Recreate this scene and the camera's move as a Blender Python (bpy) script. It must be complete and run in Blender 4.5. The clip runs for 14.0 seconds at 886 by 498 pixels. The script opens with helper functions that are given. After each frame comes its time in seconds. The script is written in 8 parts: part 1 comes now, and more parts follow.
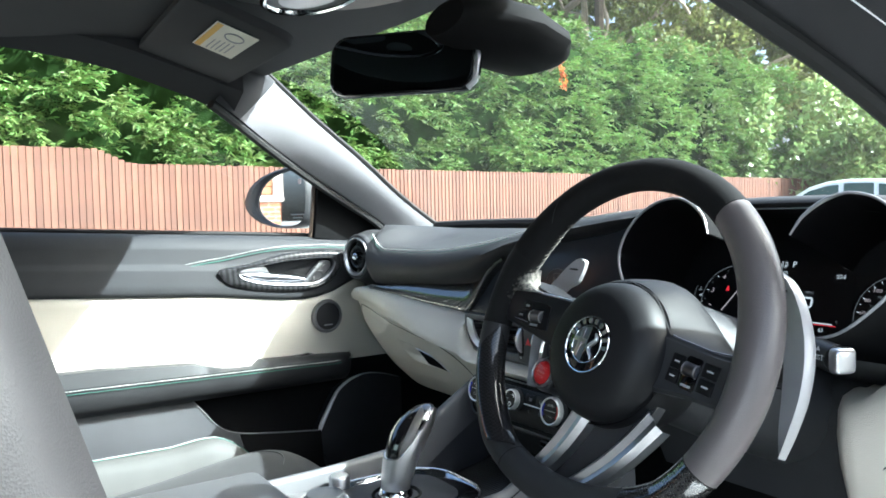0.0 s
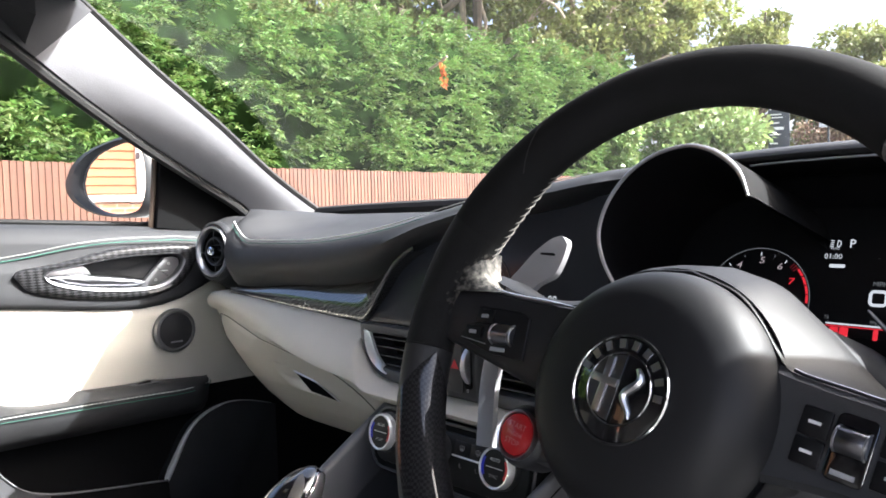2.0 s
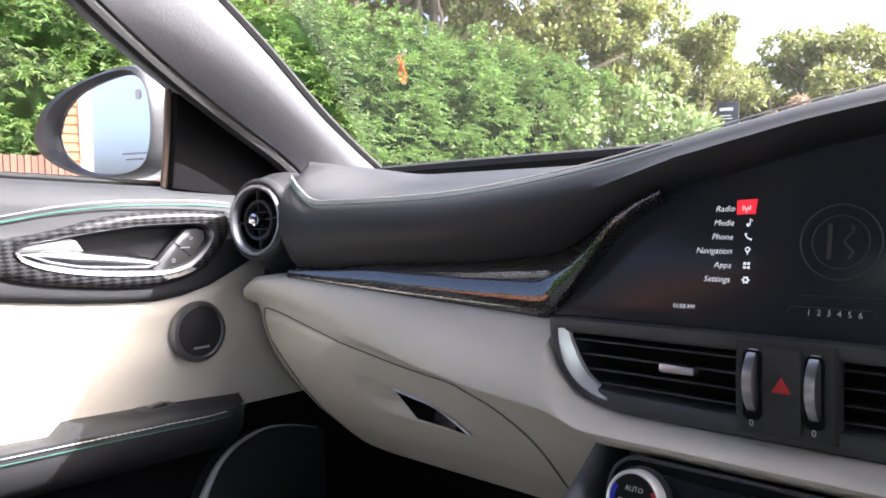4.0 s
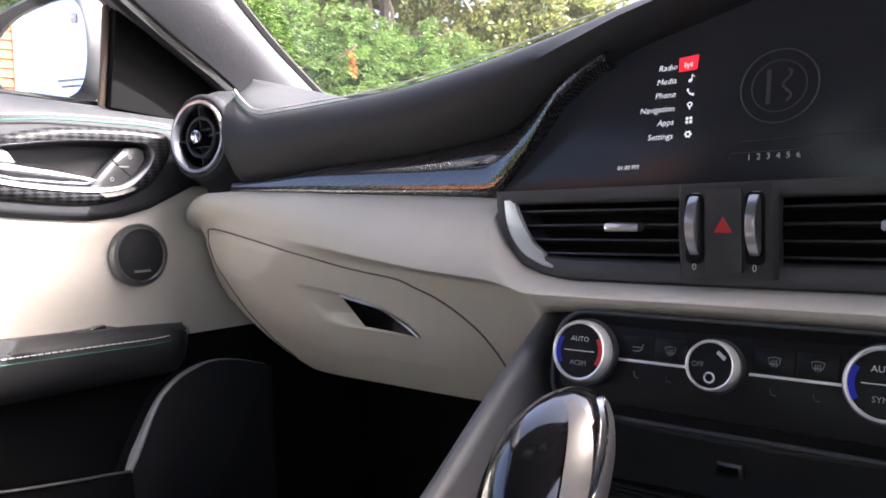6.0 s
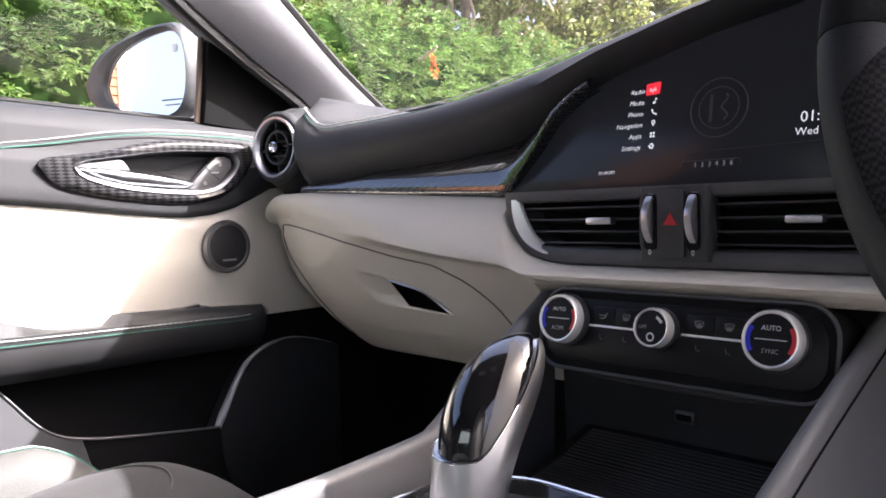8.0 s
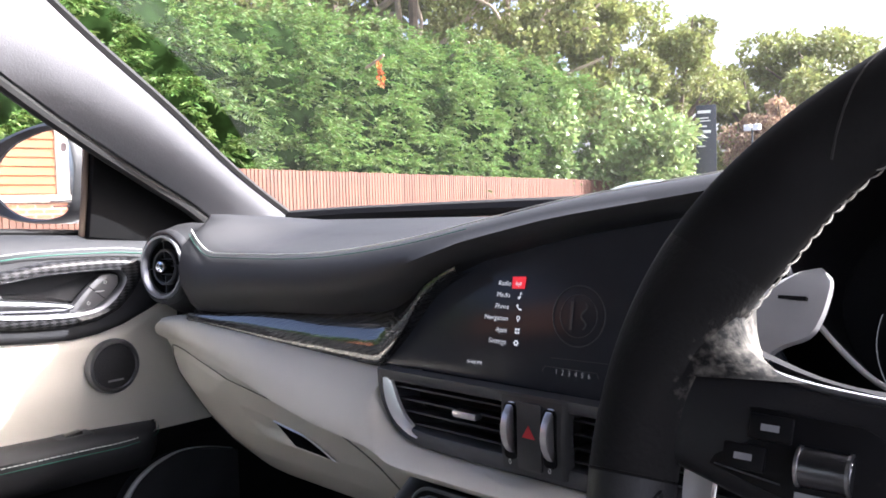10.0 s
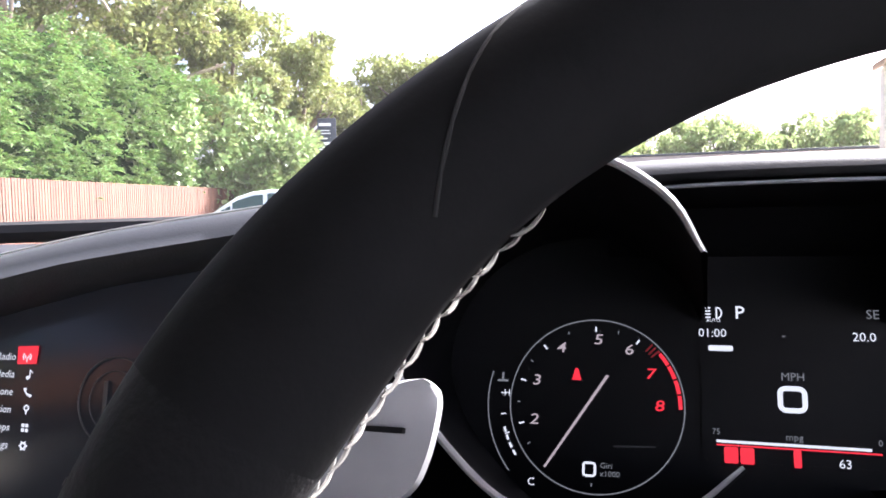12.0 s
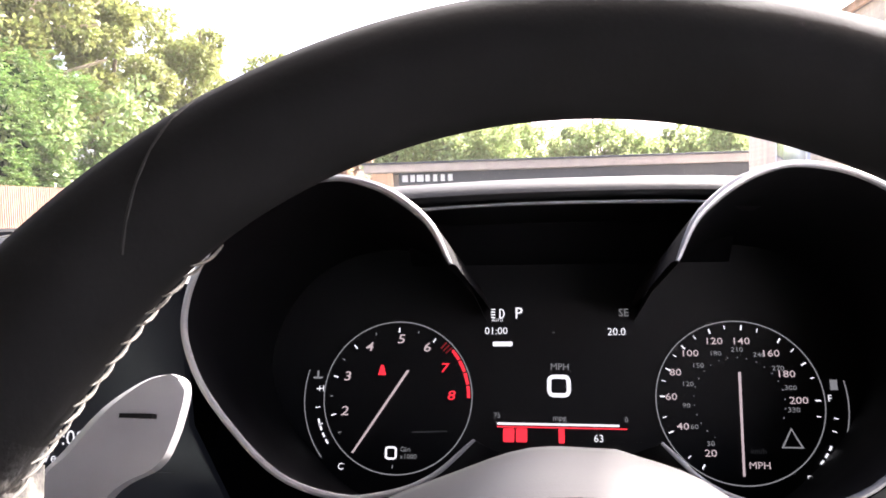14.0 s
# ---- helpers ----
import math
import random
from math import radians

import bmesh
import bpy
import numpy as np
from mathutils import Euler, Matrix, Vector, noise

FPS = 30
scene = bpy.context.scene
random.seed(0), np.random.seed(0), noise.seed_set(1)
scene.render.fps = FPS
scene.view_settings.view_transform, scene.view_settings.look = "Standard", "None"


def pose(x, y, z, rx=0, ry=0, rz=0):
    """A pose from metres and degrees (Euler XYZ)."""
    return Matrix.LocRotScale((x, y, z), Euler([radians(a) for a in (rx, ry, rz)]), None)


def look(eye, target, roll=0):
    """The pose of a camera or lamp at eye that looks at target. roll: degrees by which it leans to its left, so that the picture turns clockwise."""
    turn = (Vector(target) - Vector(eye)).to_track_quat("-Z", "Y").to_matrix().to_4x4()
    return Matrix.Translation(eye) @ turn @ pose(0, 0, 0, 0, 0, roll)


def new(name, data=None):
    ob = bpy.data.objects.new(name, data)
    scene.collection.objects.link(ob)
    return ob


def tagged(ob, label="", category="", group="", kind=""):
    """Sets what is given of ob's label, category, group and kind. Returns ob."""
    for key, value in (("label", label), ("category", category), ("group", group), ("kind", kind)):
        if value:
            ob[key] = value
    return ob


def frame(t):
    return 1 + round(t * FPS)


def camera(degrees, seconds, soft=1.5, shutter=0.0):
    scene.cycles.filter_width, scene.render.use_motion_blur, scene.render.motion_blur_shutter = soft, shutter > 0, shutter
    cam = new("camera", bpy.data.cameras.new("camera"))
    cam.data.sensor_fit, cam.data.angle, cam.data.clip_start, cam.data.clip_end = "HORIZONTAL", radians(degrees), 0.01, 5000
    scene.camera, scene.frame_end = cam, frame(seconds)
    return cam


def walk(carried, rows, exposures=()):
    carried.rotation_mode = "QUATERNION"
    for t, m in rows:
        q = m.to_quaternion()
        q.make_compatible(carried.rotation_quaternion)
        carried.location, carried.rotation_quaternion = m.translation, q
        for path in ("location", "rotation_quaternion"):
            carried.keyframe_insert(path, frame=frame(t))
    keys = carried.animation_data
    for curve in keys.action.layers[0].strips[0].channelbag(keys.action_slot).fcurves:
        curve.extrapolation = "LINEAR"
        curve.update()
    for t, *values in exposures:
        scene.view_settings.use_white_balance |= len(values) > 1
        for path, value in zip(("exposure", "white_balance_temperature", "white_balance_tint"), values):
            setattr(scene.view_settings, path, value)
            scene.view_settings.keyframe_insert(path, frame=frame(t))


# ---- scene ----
cam = camera(59.8, 14.0, soft=1.7)
METRES, SIDE, EYE, TILT, LEAN, TURN = 1.67, 0.878, 0.92, -2.8, 1.25, 56.7
ROWS = [
    (0.0, 0.0, 0.0, 0.0, 0.0, 0.0, -0.0),
    (0.5, 0.0078, 0.0467, -0.0049, -3.99, 0.07, 0.25),
    (1.0, 0.0199, 0.0839, -0.0137, -6.85, 0.08, 0.45),
    (1.5, 0.0216, 0.1404, -0.0071, -8.37, 0.09, 0.62),
    (2.0, -0.0045, 0.2129, -0.0115, -8.84, 0.06, 0.8),
    (2.5, -0.0434, 0.2874, -0.0233, -9.02, -0.01, 0.8),
    (5.0, -0.1089, 0.4789, -0.048, -15.37, 0.09, 0.95),
    (5.5, -0.103, 0.4692, -0.0686, -16.01, 0.04, 1.08),
    (6.0, -0.1008, 0.4485, -0.0894, -16.18, -0.11, 1.25),
    (6.5, -0.1072, 0.4245, -0.1038, -15.65, -0.12, 1.33),
    (7.0, -0.1156, 0.399, -0.1145, -14.03, -0.1, 1.31),
    (9.5, -0.0609, 0.3173, -0.0251, -6.74, 0.03, 0.74),
    (10.0, -0.0431, 0.3609, 0.0, -13.81, 0.04, 1.03),
    (10.5, -0.027, 0.4021, 0.0152, -21.98, 0.04, 1.24),
    (11.0, -0.0125, 0.428, 0.0172, -29.16, 0.03, 1.64),
    (11.5, 0.0068, 0.4353, 0.015, -35.74, -0.02, 1.97),
    (12.0, 0.0202, 0.4342, 0.0136, -41.02, -0.12, 2.23),
    (12.5, 0.0271, 0.4272, 0.0093, -44.86, -0.22, 2.35),
    (13.0, 0.0281, 0.4184, 0.0099, -47.18, -0.3, 2.5),
    (13.5, 0.0265, 0.4082, 0.0108, -48.34, -0.31, 2.68),
    (14.0, 0.0191, 0.3885, 0.0159, -48.7, -0.32, 2.73),
]
EXPOSURES = [(0.0, 2.42, 5500, -4), (0.5, 2.25, 5650, 1), (1.0, 2.28, 5850, 4), (2.5, 2.48, 6000, 10), (5.0, 2.70, 6000, 15), (6.0, 2.82, 6100, 16), (7.0, 2.78, 6200, 17), (9.5, 2.46, 6050, 15), (11.0, 2.46, 5650, 14), (11.5, 2.66, 5700, 15), (12.0, 2.80, 5850, 16), (13.0, 3.04, 6400, 17), (14.0, 3.08, 6400, 17)]
walk(cam, [(t, pose(SIDE, 0, EYE, TILT, LEAN, TURN) @ pose(METRES * x, METRES * y, METRES * z, 90 + pitch, roll, yaw)) for t, x, y, z, yaw, pitch, roll in ROWS], EXPOSURES)

# ---- daylight: sun ahead and to the right of the car, hazy bright sky ----
SUN_TO = Vector((0.836, 0.847, 1.0)).normalized()
world = bpy.data.worlds.new("sky")
scene.world = world
world.use_nodes = True
wt = world.node_tree
sky = wt.nodes.new("ShaderNodeTexSky")
sky.sky_type = "NISHITA"
sky.sun_disc = False
sky.sun_elevation = math.asin(SUN_TO.z)
sky.sun_rotation = math.atan2(SUN_TO.x, SUN_TO.y)
sky.air_density, sky.dust_density, sky.ozone_density = 0.5, 8.0, 0.0
wt.nodes["Background"].inputs[1].default_value = 0.15
wt.links.new(sky.outputs[0], wt.nodes["Background"].inputs[0])
sun_data = bpy.data.lights.new("sun", "SUN")
sun_data.energy, sun_data.angle, sun_data.color = 4.2, radians(0.6), (1.0, 0.965, 0.91)
sun = new("sun", sun_data)
sun.matrix_world = look(SUN_TO * 40, (0, 0, 0))


# ---- materials ----
def mat(name, color, rough=0.5, metal=0.0, vary=0.12, scale=20.0, bump=0.0, bump_scale=400.0, coat=0.0, sheen=0.0, spec=0.5, island=False, dirt=0.0):
    """A surface with colour variation at two scales and fine relief."""
    m = bpy.data.materials.new(name)
    m.use_nodes = True
    nt = m.node_tree
    b = nt.nodes["Principled BSDF"]
    b.inputs["Roughness"].default_value = rough
    b.inputs["Metallic"].default_value = metal
    b.inputs["Coat Weight"].default_value = coat
    b.inputs["Coat Roughness"].default_value = 0.04
    b.inputs["Sheen Weight"].default_value = sheen
    b.inputs["Specular IOR Level"].default_value = spec
    tc = nt.nodes.new("ShaderNodeTexCoord")
    n1 = nt.nodes.new("ShaderNodeTexNoise")
    n1.inputs["Scale"].default_value = scale
    n1.inputs["Detail"].default_value = 6.0
    nt.links.new(tc.outputs["Object"], n1.inputs["Vector"])
    ramp = nt.nodes.new("ShaderNodeMapRange")
    ramp.inputs[1].default_value, ramp.inputs[2].default_value = 0.3, 0.7
    ramp.inputs[3].default_value, ramp.inputs[4].default_value = 1.0 - vary, 1.0 + vary
    nt.links.new(n1.outputs["Fac"], ramp.inputs[0])
    hsv = nt.nodes.new("ShaderNodeHueSaturation")
    hsv.inputs["Color"].default_value = (*color, 1.0)
    last = ramp.outputs[0]
    if island:
        geo = nt.nodes.new("ShaderNodeNewGeometry")
        r2 = nt.nodes.new("ShaderNodeMapRange")
        r2.inputs[3].default_value, r2.inputs[4].default_value = 0.62, 1.4
        nt.links.new(geo.outputs["Random Per Island"], r2.inputs[0])
        mul = nt.nodes.new("ShaderNodeMath")
        mul.operation = "MULTIPLY"
        nt.links.new(last, mul.inputs[0])
        nt.links.new(r2.outputs[0], mul.inputs[1])
        last = mul.outputs[0]
        r3 = nt.nodes.new("ShaderNodeMapRange")
        r3.inputs[3].default_value, r3.inputs[4].default_value = 0.475, 0.53
        nt.links.new(geo.outputs["Random Per Island"], r3.inputs[0])
        nt.links.new(r3.outputs[0], hsv.inputs["Hue"])
    nt.links.new(last, hsv.inputs["Value"])
    nt.links.new(hsv.outputs[0], b.inputs["Base Color"])
    if island:
        tl = nt.nodes.new("ShaderNodeBsdfTranslucent")
        nt.links.new(hsv.outputs[0], tl.inputs[0])
        mx = nt.nodes.new("ShaderNodeMixShader")
        mx.inputs[0].default_value = 0.38
        nt.links.new(b.outputs[0], mx.inputs[1])
        nt.links.new(tl.outputs[0], mx.inputs[2])
        nt.links.new(mx.outputs[0], nt.nodes["Material Output"].inputs[0])
    rr = nt.nodes.new("ShaderNodeMapRange")
    rr.inputs[3].default_value, rr.inputs[4].default_value = max(0.02, rough * 0.85), min(1.0, rough * 1.15)
    nt.links.new(n1.outputs["Fac"], rr.inputs[0])
    nt.links.new(rr.outputs[0], b.inputs["Roughness"])
    if bump:
        n2 = nt.nodes.new("ShaderNodeTexVoronoi" if bump_scale > 600 else "ShaderNodeTexNoise")
        n2.inputs["Scale"].default_value = bump_scale
        nt.links.new(tc.outputs["Object"], n2.inputs["Vector"])
        bp = nt.nodes.new("ShaderNodeBump")
        bp.inputs["Strength"].default_value = bump
        bp.inputs["Distance"].default_value = 0.0006
        nt.links.new(n2.outputs[0], bp.inputs["Height"])
        nt.links.new(bp.outputs[0], b.inputs["Normal"])
    return m


def glow(name, color, strength=1.0):
    m = bpy.data.materials.new(name)
    m.use_nodes = True
    b = m.node_tree.nodes["Principled BSDF"]
    b.inputs["Base Color"].default_value = (0.01, 0.01, 0.01, 1)
    b.inputs["Emission Color"].default_value = (*color, 1)
    b.inputs["Emission Strength"].default_value = strength
    return m


def glass(name, tint=(1, 1, 1), rough=0.0, dust=0.0):
    m = bpy.data.materials.new(name)
    m.use_nodes = True
    nt = m.node_tree
    for n in list(nt.nodes):
        nt.nodes.remove(n)
    out = nt.nodes.new("ShaderNodeOutputMaterial")
    tr = nt.nodes.new("ShaderNodeBsdfTransparent")
    tr.inputs[0].default_value = (*tint, 1)
    gl = nt.nodes.new("ShaderNodeBsdfGlossy")
    gl.inputs["Roughness"].default_value = rough
    fr = nt.nodes.new("ShaderNodeLayerWeight")
    fr.inputs[0].default_value = 0.5
    pw = nt.nodes.new("ShaderNodeMath")
    pw.operation, pw.inputs[1].default_value = "POWER", 5.0
    nt.links.new(fr.outputs["Facing"], pw.inputs[0])
    ad = nt.nodes.new("ShaderNodeMath")
    ad.operation, ad.inputs[1].default_value, ad.inputs[2].default_value = "MULTIPLY_ADD", 0.5, 0.02
    nt.links.new(pw.outputs[0], ad.inputs[0])
    mx = nt.nodes.new("ShaderNodeMixShader")
    nt.links.new(ad.outputs[0], mx.inputs[0])
    nt.links.new(tr.outputs[0], mx.inputs[1])
    nt.links.new(gl.outputs[0], mx.inputs[2])
    if dust:
        df = nt.nodes.new("ShaderNodeBsdfTranslucent")
        df.inputs[0].default_value = (0.8, 0.8, 0.78, 1)
        m2 = nt.nodes.new("ShaderNodeMixShader")
        m2.inputs[0].default_value = dust
        nt.links.new(mx.outputs[0], m2.inputs[1])
        nt.links.new(df.outputs[0], m2.inputs[2])
        nt.links.new(m2.outputs[0], out.inputs[0])
    else:
        nt.links.new(mx.outputs[0], out.inputs[0])
    return m


def weave(name, dark=(0.012, 0.012, 0.013), light=(0.022, 0.021, 0.021), scale=480.0, stretch=(1.0, 1.0, 1.0), turn=(0.5, 0.3, 0.78)):
    """Lacquered carbon fibre twill."""
    m = mat(name, dark, 0.35, 0.0, 0.1, 40.0, coat=1.0, spec=0.12)
    nt = m.node_tree
    b = nt.nodes["Principled BSDF"]
    tc = nt.nodes.new("ShaderNodeTexCoord")
    ch = nt.nodes.new("ShaderNodeTexChecker")
    ch.inputs["Scale"].default_value = scale
    ch.inputs["Color1"].default_value = (*dark, 1)
    ch.inputs["Color2"].default_value = (*light, 1)
    mp = nt.nodes.new("ShaderNodeMapping")
    mp.inputs["Rotation"].default_value = turn
    mp.inputs["Location"].default_value = (0.0011, 0.0007, 0.0009)
    mp.inputs["Scale"].default_value = stretch
    nt.links.new(tc.outputs["Object"], mp.inputs[0])
    nt.links.new(mp.outputs[0], ch.inputs["Vector"])
    nt.links.new(ch.outputs[0], b.inputs["Base Color"])
    return m


M = {}
M["leather_black"] = mat("leather_black", (0.024, 0.0245, 0.0262), 0.58, spec=0.36, bump=0.15, bump_scale=900, vary=0.15, scale=12)
M["leather_grey"] = mat("leather_grey", (0.045, 0.046, 0.050), 0.5, bump=0.12, bump_scale=900, vary=0.12, scale=10)
M["cream"] = mat("cream_leather", (0.60, 0.56, 0.495), 0.5, bump=0.3, bump_scale=900, vary=0.05, scale=8)
M["cream_door"] = mat("cream_door_leather", (0.68, 0.64, 0.56), 0.55, bump=0.25, bump_scale=900, vary=0.04, scale=6)
M["alcantara"] = mat("alcantara", (0.0075, 0.0075, 0.008), 0.85, spec=0.18, sheen=0.0, vary=0.25, scale=60, bump=0.12, bump_scale=500)
M["plastic"] = mat("black_plastic", (0.030, 0.031, 0.034), 0.45, bump=0.1, bump_scale=1200, vary=0.1)
M["soft_black"] = mat("soft_black", (0.009, 0.009, 0.0095), 0.85, spec=0.1, vary=0.1)
M["gloss_black"] = mat("gloss_black", (0.006, 0.006, 0.007), 0.12, coat=1.0, vary=0.05)
M["screen"] = mat("screen_glass", (0.026, 0.027, 0.031), 0.2, vary=0.05, spec=0.16)
lit = M["screen"].node_tree.nodes["Principled BSDF"]  # faint display backlight, which also stands in for bright reflections in the glass
lit.inputs["Emission Color"].default_value, lit.inputs["Emission Strength"].default_value = (0.75, 0.9, 1.25, 1), 0.0005
M["dial_face"] = mat("dial_face", (0.003, 0.003, 0.004), 0.55, vary=0.05, spec=0.2)
M["chrome"] = mat("chrome", (0.75, 0.76, 0.78), 0.12, 1.0, vary=0.03)
M["satin"] = mat("satin_aluminium", (0.60, 0.60, 0.62), 0.32, 1.0, vary=0.06, scale=60)
M["dark_metal"] = mat("dark_satin_metal", (0.25, 0.25, 0.27), 0.3, 1.0, vary=0.06, scale=40)
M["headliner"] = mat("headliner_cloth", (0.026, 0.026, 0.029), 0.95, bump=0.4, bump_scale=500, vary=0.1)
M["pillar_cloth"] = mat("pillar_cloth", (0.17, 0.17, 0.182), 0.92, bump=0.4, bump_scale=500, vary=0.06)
M["carbon"] = weave("carbon_fibre")
M["carbon"].node_tree.nodes["Principled BSDF"].inputs["Coat IOR"].default_value = 1.8
M["carbon_door"] = weave("door_carbon_fibre", (0.010, 0.010, 0.0105), (0.044, 0.044, 0.047), 340.0, (0.0, 0.36, 1.0), (0.75, 0.0, 0.0))
M["carbon_door"].node_tree.nodes["Principled BSDF"].inputs["Coat Weight"].default_value = 0.5
M["door_leather"] = mat("door_top_leather", (0.033, 0.034, 0.037), 0.62, spec=0.22, bump=0.15, bump_scale=900, vary=0.12, scale=10)
M["key_grey"] = mat("grey_key_plastic", (0.10, 0.10, 0.105), 0.4, vary=0.06)
M["ring_metal"] = mat("satin_ring_metal", (0.25, 0.25, 0.265), 0.38, 1.0, vary=0.06, scale=60)
M["thread_white"] = mat("white_thread", (0.60, 0.61, 0.58), 0.8)
M["thread_green"] = mat("green_thread", (0.03, 0.13, 0.095), 0.8)
M["rubber"] = mat("rubber", (0.010, 0.010, 0.010), 0.8)
M["red"] = mat("red_button", (0.50, 0.015, 0.02), 0.3, coat=0.5, vary=0.04)
M["white_print"] = mat("white_print", (0.72, 0.72, 0.72), 0.6, vary=0.03)
M["grey_print"] = mat("grey_print", (0.30, 0.30, 0.31), 0.6, vary=0.03)
M["pale_print"] = mat("pale_vinyl_print", (0.50, 0.51, 0.52), 0.6, vary=0.03)
M["dim_print"] = mat("dim_print", (0.07, 0.07, 0.072), 0.6, vary=0.03)
M["red_print"] = mat("red_print", (0.55, 0.02, 0.03), 0.5, vary=0.03)
M["blue_print"] = mat("blue_print", (0.02, 0.03, 0.55), 0.5, vary=0.03)
M["paper"] = mat("paper_label", (0.75, 0.72, 0.62), 0.7, vary=0.05)
M["yellow_print"] = mat("yellow_print", (0.70, 0.45, 0.10), 0.7, vary=0.05)
M["mirror"] = mat("mirror_silver", (0.92, 0.93, 0.93), 0.015, 1.0, vary=0.0)
M["car_white"] = mat("white_car_paint", (0.78, 0.79, 0.80), 0.25, coat=1.0, vary=0.03)
M["car_silver"] = mat("silver_green_paint", (0.55, 0.60, 0.60), 0.3, 0.35, coat=0.8, vary=0.03)
M["van_grey"] = mat("grey_van_paint", (0.22, 0.235, 0.24), 0.32, 0.1, coat=0.7, vary=0.05)
M["windscreen"] = glass("windscreen_glass", (0.97, 0.985, 0.975))
M["tinted"] = glass("tinted_glass", (0.35, 0.42, 0.40))
M["glow_white"] = glow("display_white", (0.95, 0.96, 1.0), 0.14)
M["glow_dim"] = glow("display_dim", (0.8, 0.82, 0.85), 0.035)
M["glow_ghost"] = glow("display_ghost", (0.8, 0.85, 0.9), 0.0028)
M["glow_pink"] = glow("display_pink", (1.0, 0.82, 0.84), 0.07)
M["glow_red"] = glow("display_red", (1.0, 0.03, 0.05), 0.16)
M["timber"] = mat("fence_timber", (0.105, 0.046, 0.029), 0.85, vary=0.22, scale=3.0, bump=0.6, bump_scale=60)
M["tarmac"] = mat("worn_paving", (0.12, 0.118, 0.112), 0.9, vary=0.25, scale=1.5, bump=0.8, bump_scale=90)
M["bark"] = mat("bark", (0.10, 0.075, 0.055), 0.95, vary=0.3, scale=4, bump=1.0, bump_scale=30)
M["bark_pale"] = mat("pale_bark", (0.33, 0.27, 0.20), 0.95, vary=0.25, scale=4, bump=0.8, bump_scale=30)
M["conifer"] = mat("conifer_sprays", (0.112, 0.178, 0.042), 0.6, vary=0.3, scale=0.6, island=True)
# near-black green: shade deep in the hedge, put into the colour
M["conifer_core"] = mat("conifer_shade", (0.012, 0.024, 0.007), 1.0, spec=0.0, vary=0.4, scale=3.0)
M["laurel"] = mat("laurel_leaves", (0.19, 0.25, 0.09), 0.4, vary=0.3, scale=0.6, island=True)
M["oak"] = mat("oak_leaves", (0.180, 0.195, 0.062), 0.6, vary=0.3, scale=0.4, island=True)
M["copper_leaf"] = mat("copper_leaves", (0.30, 0.20, 0.135), 0.6, vary=0.4, scale=0.4, island=True)
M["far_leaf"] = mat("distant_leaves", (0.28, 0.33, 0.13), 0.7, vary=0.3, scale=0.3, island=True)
M["dead_leaf"] = mat("dead_orange_spray", (0.50, 0.14, 0.04), 0.8, vary=0.2, scale=3, island=True)
M["cladding"] = mat("timber_cladding", (0.66, 0.43, 0.29), 0.8, vary=0.25, scale=2.5, bump=0.4, bump_scale=50)
# lighter copy of the cladding, with glare and overexposure put into its colour
M["pale_cladding"] = mat("glare_paled_cladding", (0.78, 0.66, 0.54), 0.8, vary=0.18, scale=2.5, bump=0.4, bump_scale=50)
M["render_white"] = mat("white_render", (0.78, 0.80, 0.86), 0.85, vary=0.04, scale=2)
M["sign_dark"] = mat("dark_sign", (0.03, 0.035, 0.045), 0.5, vary=0.08)
M["stone"] = mat("pale_fascia", (0.42, 0.36, 0.32), 0.8, vary=0.1, scale=2)
M["seat_alc"] = mat("seat_suede", (0.024, 0.024, 0.025), 0.95, sheen=0.05, vary=0.25, scale=30, bump=0.4, bump_scale=400)
M["alcantara_worn"] = mat("worn_suede", (0.22, 0.205, 0.18), 0.95, spec=0.25, sheen=0.05, vary=0.45, scale=40, bump=0.4, bump_scale=500)
M["leather_rim"] = mat("rim_leather", (0.088, 0.078, 0.080), 0.36, bump=0.2, bump_scale=900, vary=0.1)
M["pink_print"] = mat("pale_red_print", (0.62, 0.25, 0.24), 0.6, vary=0.03)
M["grille"] = mat("speaker_grille", (0.03, 0.03, 0.032), 0.5, 0.3, bump=1.0, bump_scale=700, vary=0.1)
M["trim_brown"] = mat("brown_trim_edge", (0.16, 0.12, 0.09), 0.6, vary=0.1)
M["tint_mirror"] = mat("dimmed_mirror", (0.05, 0.055, 0.06), 0.03, 1.0, vary=0.0)
M["carbon_rim"] = weave("rim_carbon_fibre", (0.009, 0.009, 0.010), (0.026, 0.025, 0.026), 520.0)
M["weave_dark"] = weave("dark_weave", (0.014, 0.014, 0.015), (0.035, 0.035, 0.037), 260.0)
M["cream_seat"] = mat("seat_leather", (0.075, 0.075, 0.072), 0.6, spec=0.3, bump=0.3, bump_scale=900, vary=0.06)
M["seam_shade"] = mat("seam_shade", (0.14, 0.13, 0.115), 0.8, vary=0.1)
M["dark_glass"] = mat("dark_window_glass", (0.02, 0.045, 0.04), 0.08, spec=0.3, coat=0.25, vary=0.05)
M["pale_glass"] = mat("pale_window_glass", (0.5, 0.52, 0.52), 0.1, coat=1.0, vary=0.05)
M["cladding_orange"] = mat("orange_cladding", (0.20, 0.075, 0.03), 0.8, vary=0.2, scale=2.5, bump=0.4, bump_scale=50)
M["brick_wall"] = mat("brick_wall", (0.50, 0.17, 0.08), 0.85, vary=0.2, scale=9)
nt_ = M["brick_wall"].node_tree
bk = nt_.nodes.new("ShaderNodeTexBrick")
bk.inputs["Color1"].default_value, bk.inputs["Color2"].default_value, bk.inputs["Mortar"].default_value = (0.24, 0.07, 0.03, 1), (0.18, 0.05, 0.025, 1), (0.22, 0.17, 0.13, 1)
